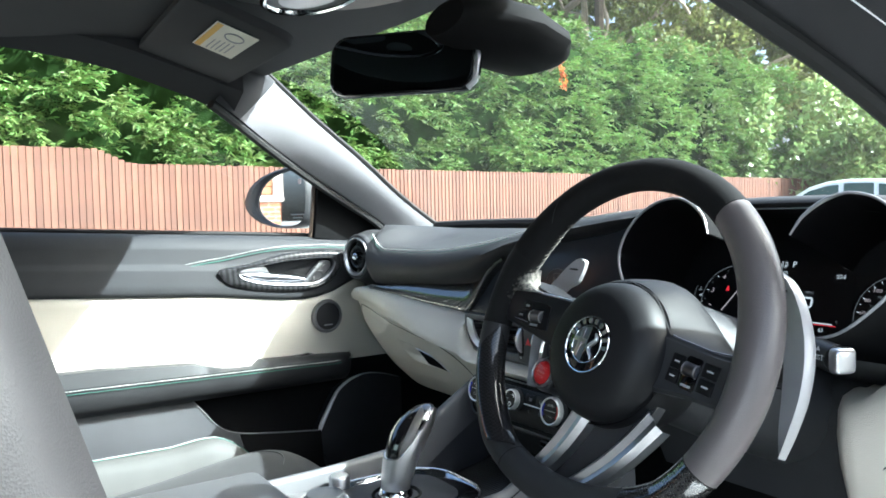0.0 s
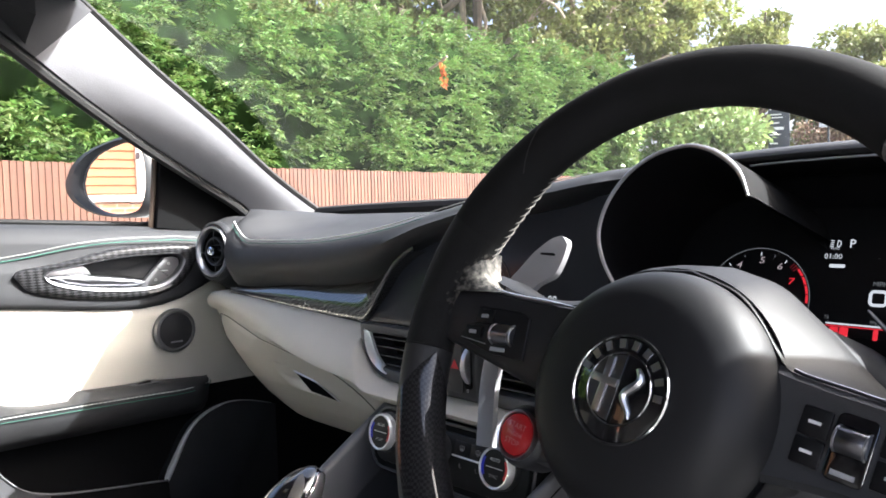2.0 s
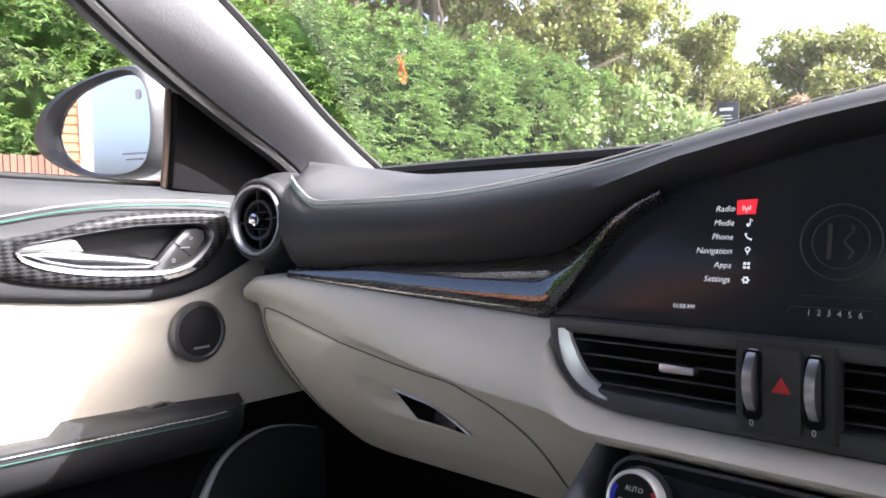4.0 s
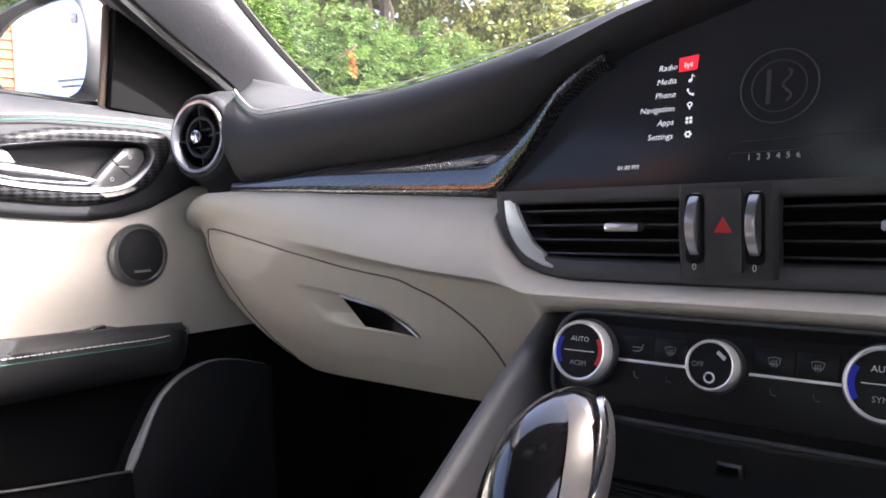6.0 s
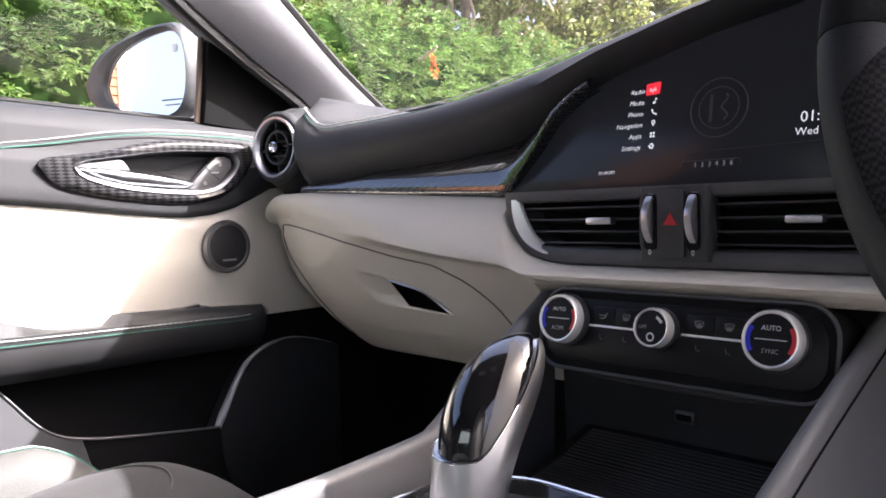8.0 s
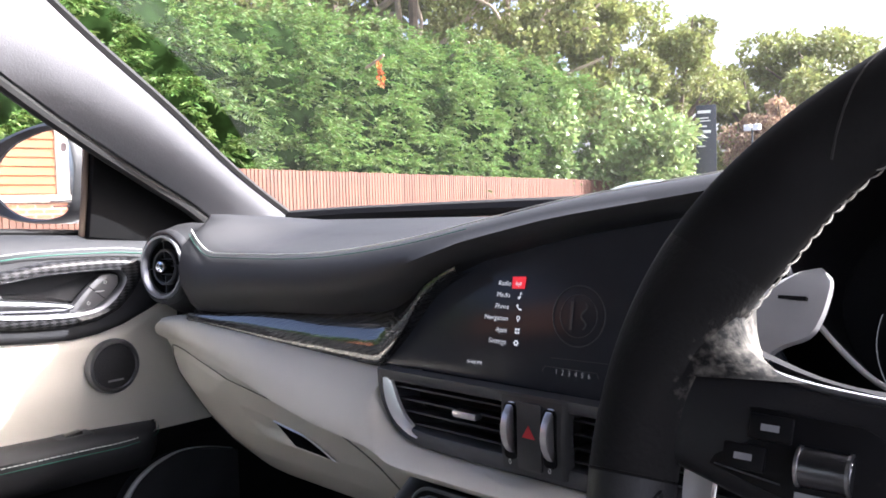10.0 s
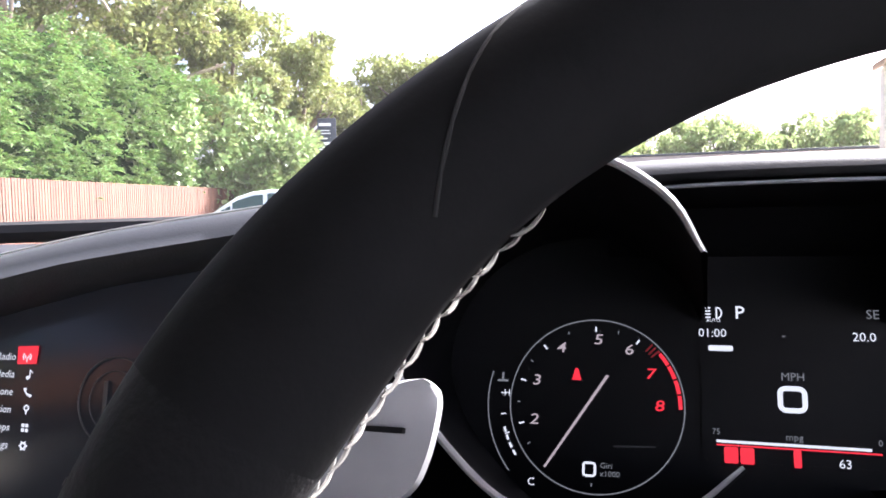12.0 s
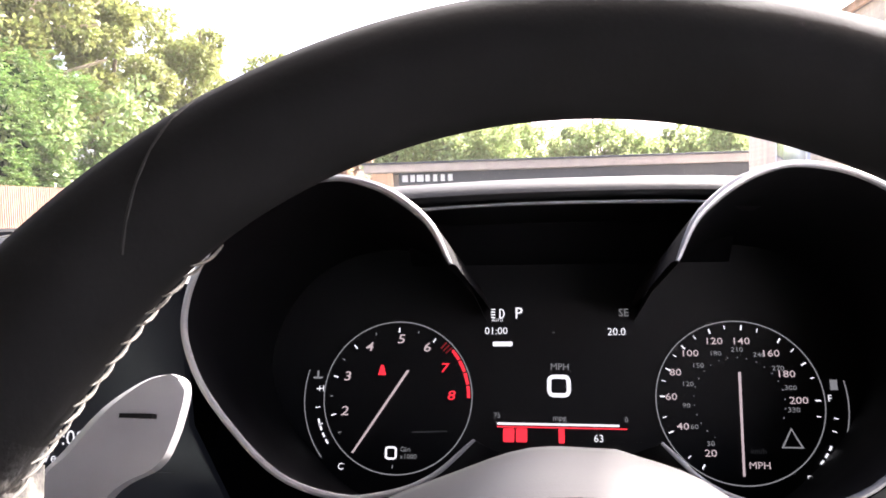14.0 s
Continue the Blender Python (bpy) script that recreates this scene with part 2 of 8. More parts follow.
bk.inputs["Scale"].default_value, bk.inputs["Brick Width"].default_value, bk.inputs["Row Height"].default_value, bk.inputs["Mortar Size"].default_value = 1.0, 0.225, 0.075, 0.010
tc_ = nt_.nodes.new("ShaderNodeTexCoord")
mp_ = nt_.nodes.new("ShaderNodeMapping")
mp_.inputs["Rotation"].default_value = (radians(90), 0, 0)
nt_.links.new(tc_.outputs["Object"], mp_.inputs[0])
nt_.links.new(mp_.outputs[0], bk.inputs["Vector"])
nt_.links.new(bk.outputs[0], nt_.nodes["Principled BSDF"].inputs["Base Color"])
M["seam_suede"] = mat("suede_seam", (0.016, 0.0157, 0.0155), 0.8)
M["spoke_black"] = mat("spoke_leather", (0.015, 0.015, 0.0165), 0.42, spec=0.35, bump=0.1, bump_scale=900, vary=0.12)
M["key_black"] = mat("key_black", (0.007, 0.007, 0.008), 0.42, vary=0.05, spec=0.2)
M["rail_leather"] = mat("rail_leather", (0.115, 0.115, 0.12), 0.45, bump=0.12, bump_scale=900, vary=0.08, scale=10)
M["mat_rubber"] = mat("ribbed_mat", (0.055, 0.054, 0.053), 0.6, vary=0.1)
M["seat_grey"] = mat("seat_back_leather", (0.019, 0.0175, 0.0185), 0.55, bump=0.2, bump_scale=900, vary=0.1)
M["spine_metal"] = mat("brushed_spine", (0.13, 0.125, 0.12), 0.4, 0.7, vary=0.08, scale=80)
M["lace"] = mat("lace_thread", (0.14, 0.132, 0.118), 0.85, vary=0.2, scale=300)
M["vent_grey"] = mat("vent_surround_grey", (0.055, 0.056, 0.060), 0.5, bump=0.1, bump_scale=900, vary=0.08)
M["hub_leather"] = mat("hub_leather", (0.010, 0.0103, 0.0115), 0.5, spec=0.22, bump=0.04, bump_scale=1500, vary=0.08, scale=10)
M["white_metal"] = mat("bright_white_metal", (0.93, 0.93, 0.93), 0.3, 0.5, vary=0.02, coat=0.6)
# suede rubbed pale in one patch where thumbs rest
nt_ = M["alcantara_worn"].node_tree
bs_ = nt_.nodes["Principled BSDF"]
tc_ = nt_.nodes.new("ShaderNodeTexCoord")
ds_ = nt_.nodes.new("ShaderNodeVectorMath")
ds_.operation, ds_.inputs[1].default_value = "DISTANCE", (0.221, 0.552, 0.826)
nt_.links.new(tc_.outputs["Object"], ds_.inputs[0])
nz_ = nt_.nodes.new("ShaderNodeTexNoise")
nz_.inputs["Scale"].default_value, nz_.inputs["Detail"].default_value = 260.0, 10.0
nt_.links.new(tc_.outputs["Object"], nz_.inputs["Vector"])
ma_ = nt_.nodes.new("ShaderNodeMath")
ma_.operation, ma_.inputs[1].default_value = "MULTIPLY_ADD", 0.028
nt_.links.new(nz_.outputs["Fac"], ma_.inputs[0])
nt_.links.new(ds_.outputs["Value"], ma_.inputs[2])
mr_ = nt_.nodes.new("ShaderNodeMapRange")
mr_.inputs[1].default_value, mr_.inputs[2].default_value, mr_.inputs[3].default_value, mr_.inputs[4].default_value = 0.024, 0.044, 1.0, 0.0
nt_.links.new(ma_.outputs[0], mr_.inputs[0])
mx_ = nt_.nodes.new("ShaderNodeMixRGB")
mx_.inputs[1].default_value = (0.006, 0.006, 0.0065, 1)
nt_.links.new(mr_.outputs[0], mx_.inputs[0])
nt_.links.new(bs_.inputs["Base Color"].links[0].from_socket, mx_.inputs[2])
nt_.links.new(mx_.outputs[0], bs_.inputs["Base Color"])
M["paddle"] = mat("paddle_aluminium", (0.33, 0.33, 0.34), 0.4, 0.35, vary=0.05, scale=60)
M["trim_line"] = mat("pale_trim_line", (0.34, 0.34, 0.35), 0.35, 0.4, vary=0.04)
M["dusty_screen"] = glass("dusty_windscreen", (0.97, 0.985, 0.975), dust=0.006)
M["tail_red"] = mat("tail_lamp_red", (0.6, 0.03, 0.05), 0.2, coat=1.0, vary=0.05)


# ---- mesh helpers ----
def finish(bm, smooth=True, angle=38):
    bmesh.ops.recalc_face_normals(bm, faces=bm.faces)
    for f in bm.faces:
        f.smooth = smooth
    if smooth:
        for e in bm.edges:
            if len(e.link_faces) == 2 and e.calc_face_angle(0) > radians(angle):
                e.smooth = False
    return bm


def mesh_of(name, bm, material, smooth=True, angle=38):
    finish(bm, smooth, angle)
    me = bpy.data.meshes.new(name)
    bm.to_mesh(me)
    bm.free()
    me.materials.append(material)
    return me


def part(name, bm, material, parent=None, label="", smooth=True, angle=38):
    """Links a bmesh as one mesh object under a thing or a part."""
    ob = new(name, mesh_of(name, bm, material, smooth, angle))
    settle(ob, parent)
    if label:
        ob["label"] = label
    return ob


def settle(ob, parent):
    """Parents a mesh built in world coordinates without moving it."""
    ob.parent = parent
    if parent is not None and parent.data is None:
        ob.matrix_parent_inverse = Matrix.Translation(-parent.location)


def thing(name, label, category, at=(0, 0, 0), group="", kind=""):
    ob = new(name)
    ob.empty_display_size = 0.02
    ob.location = at
    tagged(ob, label, category, group, kind)
    bpy.context.view_layer.update()
    return ob


def under(ob, parent):
    settle(ob, parent)
    return ob


def box(size, at=(0, 0, 0), bevel=0.0, turn=None, seg=2, bm=None):
    own = bmesh.new()
    bmesh.ops.create_cube(own, size=1.0)
    bmesh.ops.scale(own, vec=size, verts=own.verts)
    if bevel:
        bmesh.ops.bevel(own, geom=list(own.edges), offset=bevel, segments=seg, affect="EDGES", profile=0.5)
    m = Matrix.Translation(at) @ (turn if turn is not None else Matrix())
    bmesh.ops.transform(own, matrix=m, verts=own.verts)
    if bm is None:
        return own
    me = bpy.data.meshes.new("tmp")
    own.to_mesh(me)
    own.free()
    bm.from_mesh(me)
    bpy.data.meshes.remove(me)
    return bm


def loft(rows, close_u=False, close_v=False, cap=False, bm=None):
    """A skin over rows of points (each row the same length)."""
    bm = bm or bmesh.new()
    grid = [[bm.verts.new(p) for p in row] for row in rows]
    n, m = len(grid), len(grid[0])
    for i in range(n if close_u else n - 1):
        for j in range(m if close_v else m - 1):
            a, b, c, d = grid[i][j], grid[i][(j + 1) % m], grid[(i + 1) % n][(j + 1) % m], grid[(i + 1) % n][j]
            if len({a, b, c, d}) == 4:
                bm.faces.new((a, b, c, d))
    if cap:
        bm.faces.new(grid[0])
        bm.faces.new(grid[-1])
    return bm


def spline(pts, n):
    """Catmull-Rom through the points, n samples a span."""
    p = [Vector(q) for q in pts]
    p = [2 * p[0] - p[1]] + p + [2 * p[-1] - p[-2]]
    out = []
    for i in range(1, len(p) - 2):
        for k in range(n):
            t = k / n
            out.append(0.5 * (2 * p[i] + (p[i + 1] - p[i - 1]) * t + (2 * p[i - 1] - 5 * p[i] + 4 * p[i + 1] - p[i + 2]) * t * t + (3 * p[i] - p[i - 1] - 3 * p[i + 1] + p[i + 2]) * t ** 3))
    out.append(p[-2])
    return out


def tube(path, radius, n=8, closed=False, flat=1.0, bm=None):
    """A tube along a path; radius a number or one for each point; flat squeezes it along the second axis."""
    pts = [Vector(p) for p in path]
    rows, up = [], None
    for i, p in enumerate(pts):
        a = pts[i - 1] if (i > 0 or closed) else p
        b = pts[(i + 1) % len(pts)] if (i < len(pts) - 1 or closed) else p
        d = (b - a).normalized()
        if up is None:
            up = Vector((0, 0, 1)) if abs(d.z) < 0.9 else Vector((0, 1, 0))
        side = d.cross(up).normalized()
        up = side.cross(d).normalized()
        r = radius[i] if hasattr(radius, "__len__") else radius
        rows.append([p + side * r * math.cos(2 * math.pi * k / n) + up * r * flat * math.sin(2 * math.pi * k / n) for k in range(n)])
    return loft(rows, closed, True, not closed, bm)


def lathe(profile, m=None, n=40, cap=True, bm=None):
    """Turns (radius, height) pairs about the local z axis."""
    m = m if m is not None else Matrix()
    rows = [[m @ Vector((max(r, 1e-5) * math.cos(2 * math.pi * k / n), max(r, 1e-5) * math.sin(2 * math.pi * k / n), h)) for k in range(n)] for r, h in profile]
    bm = loft(rows, False, True, False, bm)
    if cap:
        bm.verts.ensure_lookup_table()
        bm.faces.new([bm.verts[len(bm.verts) - n * len(rows) + k] for k in range(n)])
        bm.faces.new([bm.verts[len(bm.verts) - n + k] for k in range(n)])
    return bm


def prism(poly, depth, m=None, bevel=0.0, seg=2, bm=None):
    """A polygon in the local xy plane, thickened downwards by depth along local z."""
    own = bmesh.new()
    f = own.faces.new([own.verts.new((x, y, 0)) for x, y in poly])
    r = bmesh.ops.extrude_face_region(own, geom=[f])
    bmesh.ops.translate(own, vec=(0, 0, -depth), verts=[v for v in r["geom"] if isinstance(v, bmesh.types.BMVert)])
    bmesh.ops.recalc_face_normals(own, faces=own.faces)
    if bevel:
        top = [e for e in own.edges if all(abs(v.co.z) < 1e-7 for v in e.verts)]
        bmesh.ops.bevel(own, geom=top, offset=bevel, segments=seg, affect="EDGES", profile=0.5)
    if m is not None:
        bmesh.ops.transform(own, matrix=m, verts=own.verts)
    if bm is None:
        return own
    me = bpy.data.meshes.new("tmp")
    own.to_mesh(me)
    own.free()
    bm.from_mesh(me)
    bpy.data.meshes.remove(me)
    return bm


def frame_at(origin, right, up):
    """A local frame: x along right, y along up, z out of the two."""
    x = Vector(right).normalized()
    z = x.cross(Vector(up)).normalized()
    y = z.cross(x)
    m = Matrix((x, y, z)).transposed().to_4x4()
    m.translation = origin
    return m


def words(name, text, size, m, material, parent, align="CENTER", shear=0.0, bold=0.0, wide=1.0):
    """Raised lettering in the built-in font, as a mesh."""
    c = bpy.data.curves.new(name, "FONT")
    c.body, c.size, c.align_x, c.align_y, c.shear, c.offset = text, size, align, "CENTER", shear, bold
    c.resolution_u = 2
    ob = bpy.data.objects.new(name, c)
    scene.collection.objects.link(ob)
    me = bpy.data.meshes.new_from_object(ob.evaluated_get(bpy.context.evaluated_depsgraph_get()))
    bpy.data.objects.remove(ob)
    bpy.data.curves.remove(c)
    me.transform(m @ Matrix.Diagonal((wide, 1, 1, 1)))
    me.materials.clear()
    me.materials.append(material)
    out = new(name, me)
    settle(out, parent)
    return out


def rounded(w, h, r, n=5):
    """Outline of a rounded rectangle."""
    pts = []
    for cx, cy, a in ((w / 2 - r, h / 2 - r, 0), (-w / 2 + r, h / 2 - r, 90), (-w / 2 + r, -h / 2 + r, 180), (w / 2 - r, -h / 2 + r, 270)):
        for k in range(n + 1):
            t = radians(a + 90 * k / n)
            pts.append((cx + r * math.cos(t), cy + r * math.sin(t)))
    return pts


def lerp_table(table, x):
    """Smooth interpolation in a short table of (x, value)."""
    if x <= table[0][0]:
        return table[0][1]
    for (x0, v0), (x1, v1) in zip(table, table[1:]):
        if x <= x1:
            t = (x - x0) / (x1 - x0)
            return v0 + (v1 - v0) * t
    return table[-1][1]


# ---- outside: car park, fence, hedge, trees, buildings, parked vehicles ----
def foliage(name, centres, normals, size, material, parent=None, seed=1, droop=0.3, narrow=0.45, jitter=0.7):
    """Many small folded leaf sprays as one mesh, pointing outwards along the normals."""
    rng = np.random.default_rng(seed)
    n = len(centres)
    c = np.asarray(centres, float)
    d = np.asarray(normals, float) + rng.normal(0, jitter, (n, 3))
    d[:, 2] -= droop * 0.5
    d /= np.linalg.norm(d, axis=1, keepdims=True) + 1e-9
    s = np.cross(d, rng.normal(0, 1, (n, 3)))
    s /= np.linalg.norm(s, axis=1, keepdims=True) + 1e-9
    u = np.cross(s, d)
    ln = size * rng.uniform(0.6, 1.4, (n, 1))
    w = ln * narrow
    base = c
    mid_l, mid_r = c + d * ln * 0.5 + s * w * 0.5 + u * ln * 0.10, c + d * ln * 0.5 - s * w * 0.5 + u * ln * 0.10
    tip = c + d * ln
    tip[:, 2] -= droop * ln[:, 0] * 0.4
    v = np.stack([base, mid_l, tip, mid_r], 1).reshape(-1, 3)
    me = bpy.data.meshes.new(name)
    me.vertices.add(4 * n)
    me.vertices.foreach_set("co", v.ravel())
    me.loops.add(6 * n)
    i = np.arange(n)[:, None] * 4
    me.loops.foreach_set("vertex_index", (i + np.array([0, 1, 2, 0, 2, 3])).ravel())
    me.polygons.add(2 * n)
    me.polygons.foreach_set("loop_start", np.arange(2 * n) * 3)
    me.update(calc_edges=True)
    me.validate()
    me.materials.append(material)
    ob = new(name, me)
    ob.parent = parent
    return ob


def noise3(x, y, z, s, o=0.0):
    return noise.noise(Vector((x * s + o, y * s - o, z * s + 2 * o)))


ground = part("ground", box((400, 400, 0.4), (0, 100, -0.2)), M["tarmac"])
tagged(ground, "worn grey car park surface reaching far", "ground", kind="structure")


def fence_x(y):
    return -11.75 - 0.115 * y


# close-boarded fence; the part nearest the car is higher
fence = thing("fence", "brown close-boarded timber fence with a stepped top", "fence", (fence_x(0), 0, 0))
along = Vector((-0.115, 1, 0)).normalized()
turn_f = math.degrees(math.atan2(-along.x, along.y))


def fence_top(y):
    return 1.76 + 0.22 * max(0.0, min(1.0, (2.6 - y) / 0.5))


rng = random.Random(4)
board_mesh = mesh_of("board", box((0.022, 0.094, 1.0), (0, 0, 0.5), 0.004, Matrix.Rotation(radians(5), 4, "Z"), 1), M["timber"], False)
nt = M["timber"].node_tree
info = nt.nodes.new("ShaderNodeObjectInfo")
mr = nt.nodes.new("ShaderNodeMapRange")
mr.inputs[3].default_value, mr.inputs[4].default_value = 0.78, 1.2
nt.links.new(info.outputs["Random"], mr.inputs[0])
hs = [n for n in nt.nodes if n.type == "HUE_SAT"][0]
mm = nt.nodes.new("ShaderNodeMath")
mm.operation = "MULTIPLY"
nt.links.new(hs.inputs["Value"].links[0].from_socket, mm.inputs[0])
nt.links.new(mr.outputs[0], mm.inputs[1])
nt.links.new(mm.outputs[0], hs.inputs["Value"])
y, count, rest = -1.5, 0, bmesh.new()
while y < 27.5:
    h = fence_top(y) + rng.uniform(-0.008, 0.008)
    m = pose(fence_x(y) + rng.uniform(-0.004, 0.004), y, 0.02, 0, 0, turn_f + rng.uniform(-1, 1)) @ Matrix.Diagonal((1, 1, h, 1))
    b = new("board", board_mesh)
    under(b, fence)
    b.matrix_basis = m
    y += 0.099
for z in (0.35, 0.95, 1.55):
    rail = part("rail", box((0.04, 29.2, 0.08), (0, 0, 0), 0.004), M["timber"], None)
    under(rail, fence)
    rail.matrix_basis = pose(fence_x(13.0) - 0.045, 13.0, z, 0, 0, turn_f)


# clipped conifer hedge of many trees grown together behind the fence
def hedge_face(y, z, o):
    """Depth of the hedge's face behind the fence, with lumps for each tree and each bough."""
    lump = 0.6 * noise3(0, y, 0.3 * z, 0.6, o) + 0.55 * noise3(0, y, z, 1.1, o + 3) + 0.3 * noise3(0, y, z, 2.6, o + 7)
    return lump


def hedge_top(y):
    return 5.65 + 0.02 * y + 0.55 * noise3(y, 0, 0, 0.35, 5.0) + 0.25 * noise3(y, 0, 0, 1.1, 9.0)


hedge = thing("conifer_hedge", "tall dense green conifer hedge behind the timber fence", "hedge", (-13.5, 12, 0), kind="stuff")
# dark sheet within the hedge, coloured as the shade between its boughs
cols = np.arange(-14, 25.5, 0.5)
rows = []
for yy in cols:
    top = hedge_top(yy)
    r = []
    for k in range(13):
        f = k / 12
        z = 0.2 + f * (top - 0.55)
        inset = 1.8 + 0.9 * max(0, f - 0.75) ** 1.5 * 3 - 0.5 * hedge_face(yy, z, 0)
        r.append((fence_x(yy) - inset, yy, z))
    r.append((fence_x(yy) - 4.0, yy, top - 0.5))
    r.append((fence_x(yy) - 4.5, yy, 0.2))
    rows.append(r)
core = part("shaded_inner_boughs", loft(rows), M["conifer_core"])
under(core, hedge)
pts, nor = [], []
hr = random.Random(12)
for _ in range(1950):
    # one bough: fronds that fan out and upwards from a hidden centre, so that shade gathers beneath it
    yv = hr.uniform(-14, 25.5)
    fv = hr.uniform(0.14, 1.0) ** 0.9
    top = hedge_top(yv)
    z = 0.3 + fv * (top - 0.3)
    inset = 1.05 + 2.7 * max(0, fv - 0.75) ** 1.5 - 0.8 * hedge_face(yv, z, 0) + hr.uniform(-0.2, 0.2)
    if fv > 0.93:
        inset += hr.uniform(0, 2.6)
        z = top - 0.3 * hr.random()
    centre = Vector((fence_x(yv) - inset, yv, z))
    lean = Vector((1.0, hr.uniform(-0.7, 0.5), hr.uniform(0.0, 0.6))).normalized()
    for q in range(hr.randint(4, 7)):
        axis = (lean + Vector((hr.uniform(-0.3, 0.4), hr.uniform(-0.8, 0.8), hr.uniform(-0.35, 0.75)))).normalized()
        side = axis.cross(Vector((hr.uniform(-0.3, 0.3), hr.uniform(-0.3, 0.3), 1))).normalized()
        ln = hr.uniform(0.30, 0.62)
        for k in range(15):
            t = (k + 0.5) / 15
            sd = 1 if k % 2 else -1
            pts.append(centre + axis * (0.06 + ln * t) + Vector((0, 0, -0.32 * ln * t * t)))
            nor.append(axis * 0.75 + side * sd * 0.8 * (1.1 - 0.6 * t) + Vector((0, 0, -0.15)))
sprays = foliage("conifer_sprays", pts, nor, 0.13, M["conifer"], None, 5, 0.35, 0.28, 0.22)
under(sprays, hedge)


def blob_points(n, centre, radii, seed, lumps=14, gap=0.35):
    """Points on the outer skin of a crown made of many leaf clumps."""
    rg = np.random.default_rng(seed)
    cs = rg.normal(0, 1, (lumps, 3))
    cs /= np.linalg.norm(cs, axis=1, keepdims=True)
    cs *= rg.uniform(0.25, 0.92, (lumps, 1)) ** 0.7
    rs = rg.uniform(0.12, 0.27, lumps)
    k = rg.integers(0, lumps, n)
    d = rg.normal(0, 1, (n, 3))
    d /= np.linalg.norm(d, axis=1, keepdims=True)
    p = cs[k] + d * (rs[k] * rg.uniform(0.6, 1.05, n))[:, None]
    return np.asarray(centre) + p * np.asarray(radii), d


def tree(label, at, height, radii, n, leaf, material, bark, seed, trunk_h=None, lumps=14, narrow=0.6):
    """Tapered trunk, limbs and a crown of leaf clumps with gaps."""
    rg = random.Random(seed)
    root = thing("tree", label, "tree", at)
    base = Vector(at)
    mid = Vector((at[0], at[1], height - radii[2]))
    th = trunk_h or height * 0.55
    path = spline([base - Vector((0, 0, 0.1)), base + Vector((rg.uniform(-.2, .2), rg.uniform(-.2, .2), th * 0.5)), base + Vector((rg.uniform(-.5, .5), rg.uniform(-.5, .5), th)), mid + Vector((0, 0, radii[2] * 0.5))], 5)
    bm = tube(path, [max(0.03, 0.05 * height * 0.55 * (1 - 0.85 * i / len(path))) for i in range(len(path))], 8)
    for k in range(9):
        a = rg.uniform(0, 6.28)
        s = path[rg.randrange(len(path) // 3, len(path) - 1)]
        e = mid + Vector((math.cos(a) * radii[0] * 0.8, math.sin(a) * radii[1] * 0.8, rg.uniform(-0.5, 0.7) * radii[2]))
        mp = (s + e) / 2 + Vector((0, 0, 0.25 * radii[2] * rg.uniform(0, 1)))
        pp = spline([s, mp, e], 4)
        tube(pp, [0.012 * height * (1 - 0.8 * i / len(pp)) for i in range(len(pp))], 6, False, 1.0, bm)
    under(part("trunk", bm, bark), root)
    p, d = blob_points(2 * n, mid, radii, seed, int(lumps * 1.7))
    under(foliage("crown", p, d, leaf * 0.68, material, None, seed, 0.2, narrow, 0.9), root)
    return root


def polar(az, dist):
    return (0.3 + dist * math.sin(radians(az)), 0.4 + dist * math.cos(radians(az)), 0.0)


# bare pale limbs of a tree that reach over the hedge
limbs = thing("bare_branches", "pale crooked bare branches reaching over the hedge top", "branches", polar(-43.5, 19))
for pts_ in (((-44.8, 8.9), (-44.0, 8.0), (-43.2, 7.65), (-41.6, 7.8), (-40.2, 7.6), (-39.0, 7.3), (-38.4, 6.9)), ((-44.3, 8.3), (-44.6, 7.6), (-44.2, 6.9), (-44.5, 6.2)), ((-50.5, 9.4), (-49.6, 8.6), (-48.2, 8.2), (-47.4, 7.4))):
    pp = spline([Vector(polar(az, 25)) + Vector((0, 0, h)) for az, h in pts_], 6)
    under(part("limb", tube(pp, [0.10 * (1 - 0.6 * i / len(pp)) for i in range(len(pp))], 8), M["bark_pale"]), limbs)
for az, h in ((-44.8, 8.9), (-50.5, 9.4)):
    q = Vector(polar(az, 25))
    under(part("stem", tube(spline([q + Vector((0, 0, -0.1)), q + Vector((0.2, -0.2, 4.0)), q + Vector((0, 0, h))], 6), 0.15, 8), M["bark"]), limbs)


# broad-leaved shrub closing the end of the fence
shrub = thing("laurel_shrub", "large pale-green variegated shrub at the end of the fence", "shrub", polar(-28.4, 30))
c = polar(-28.4, 30.0)
p, d = blob_points(9000, (c[0], c[1], 2.5), (2.6, 2.6, 3.0), 21, 60)
under(foliage("shrub_leaves", p, d, 0.26, M["laurel"], None, 21, 0.1, 0.6, 0.8), shrub)
p, d = blob_points(5000, (c[0] - 2.2, c[1] - 4.2, 2.4), (2.0, 2.6, 3.1), 22, 50)
under(foliage("shrub_leaves", p, d, 0.24, M["laurel"], None, 22, 0.1, 0.6, 0.8), shrub)
under(part("stems", tube([(c[0], c[1], -0.05), (c[0], c[1], 2.4)], 0.12), M["bark"]), shrub)

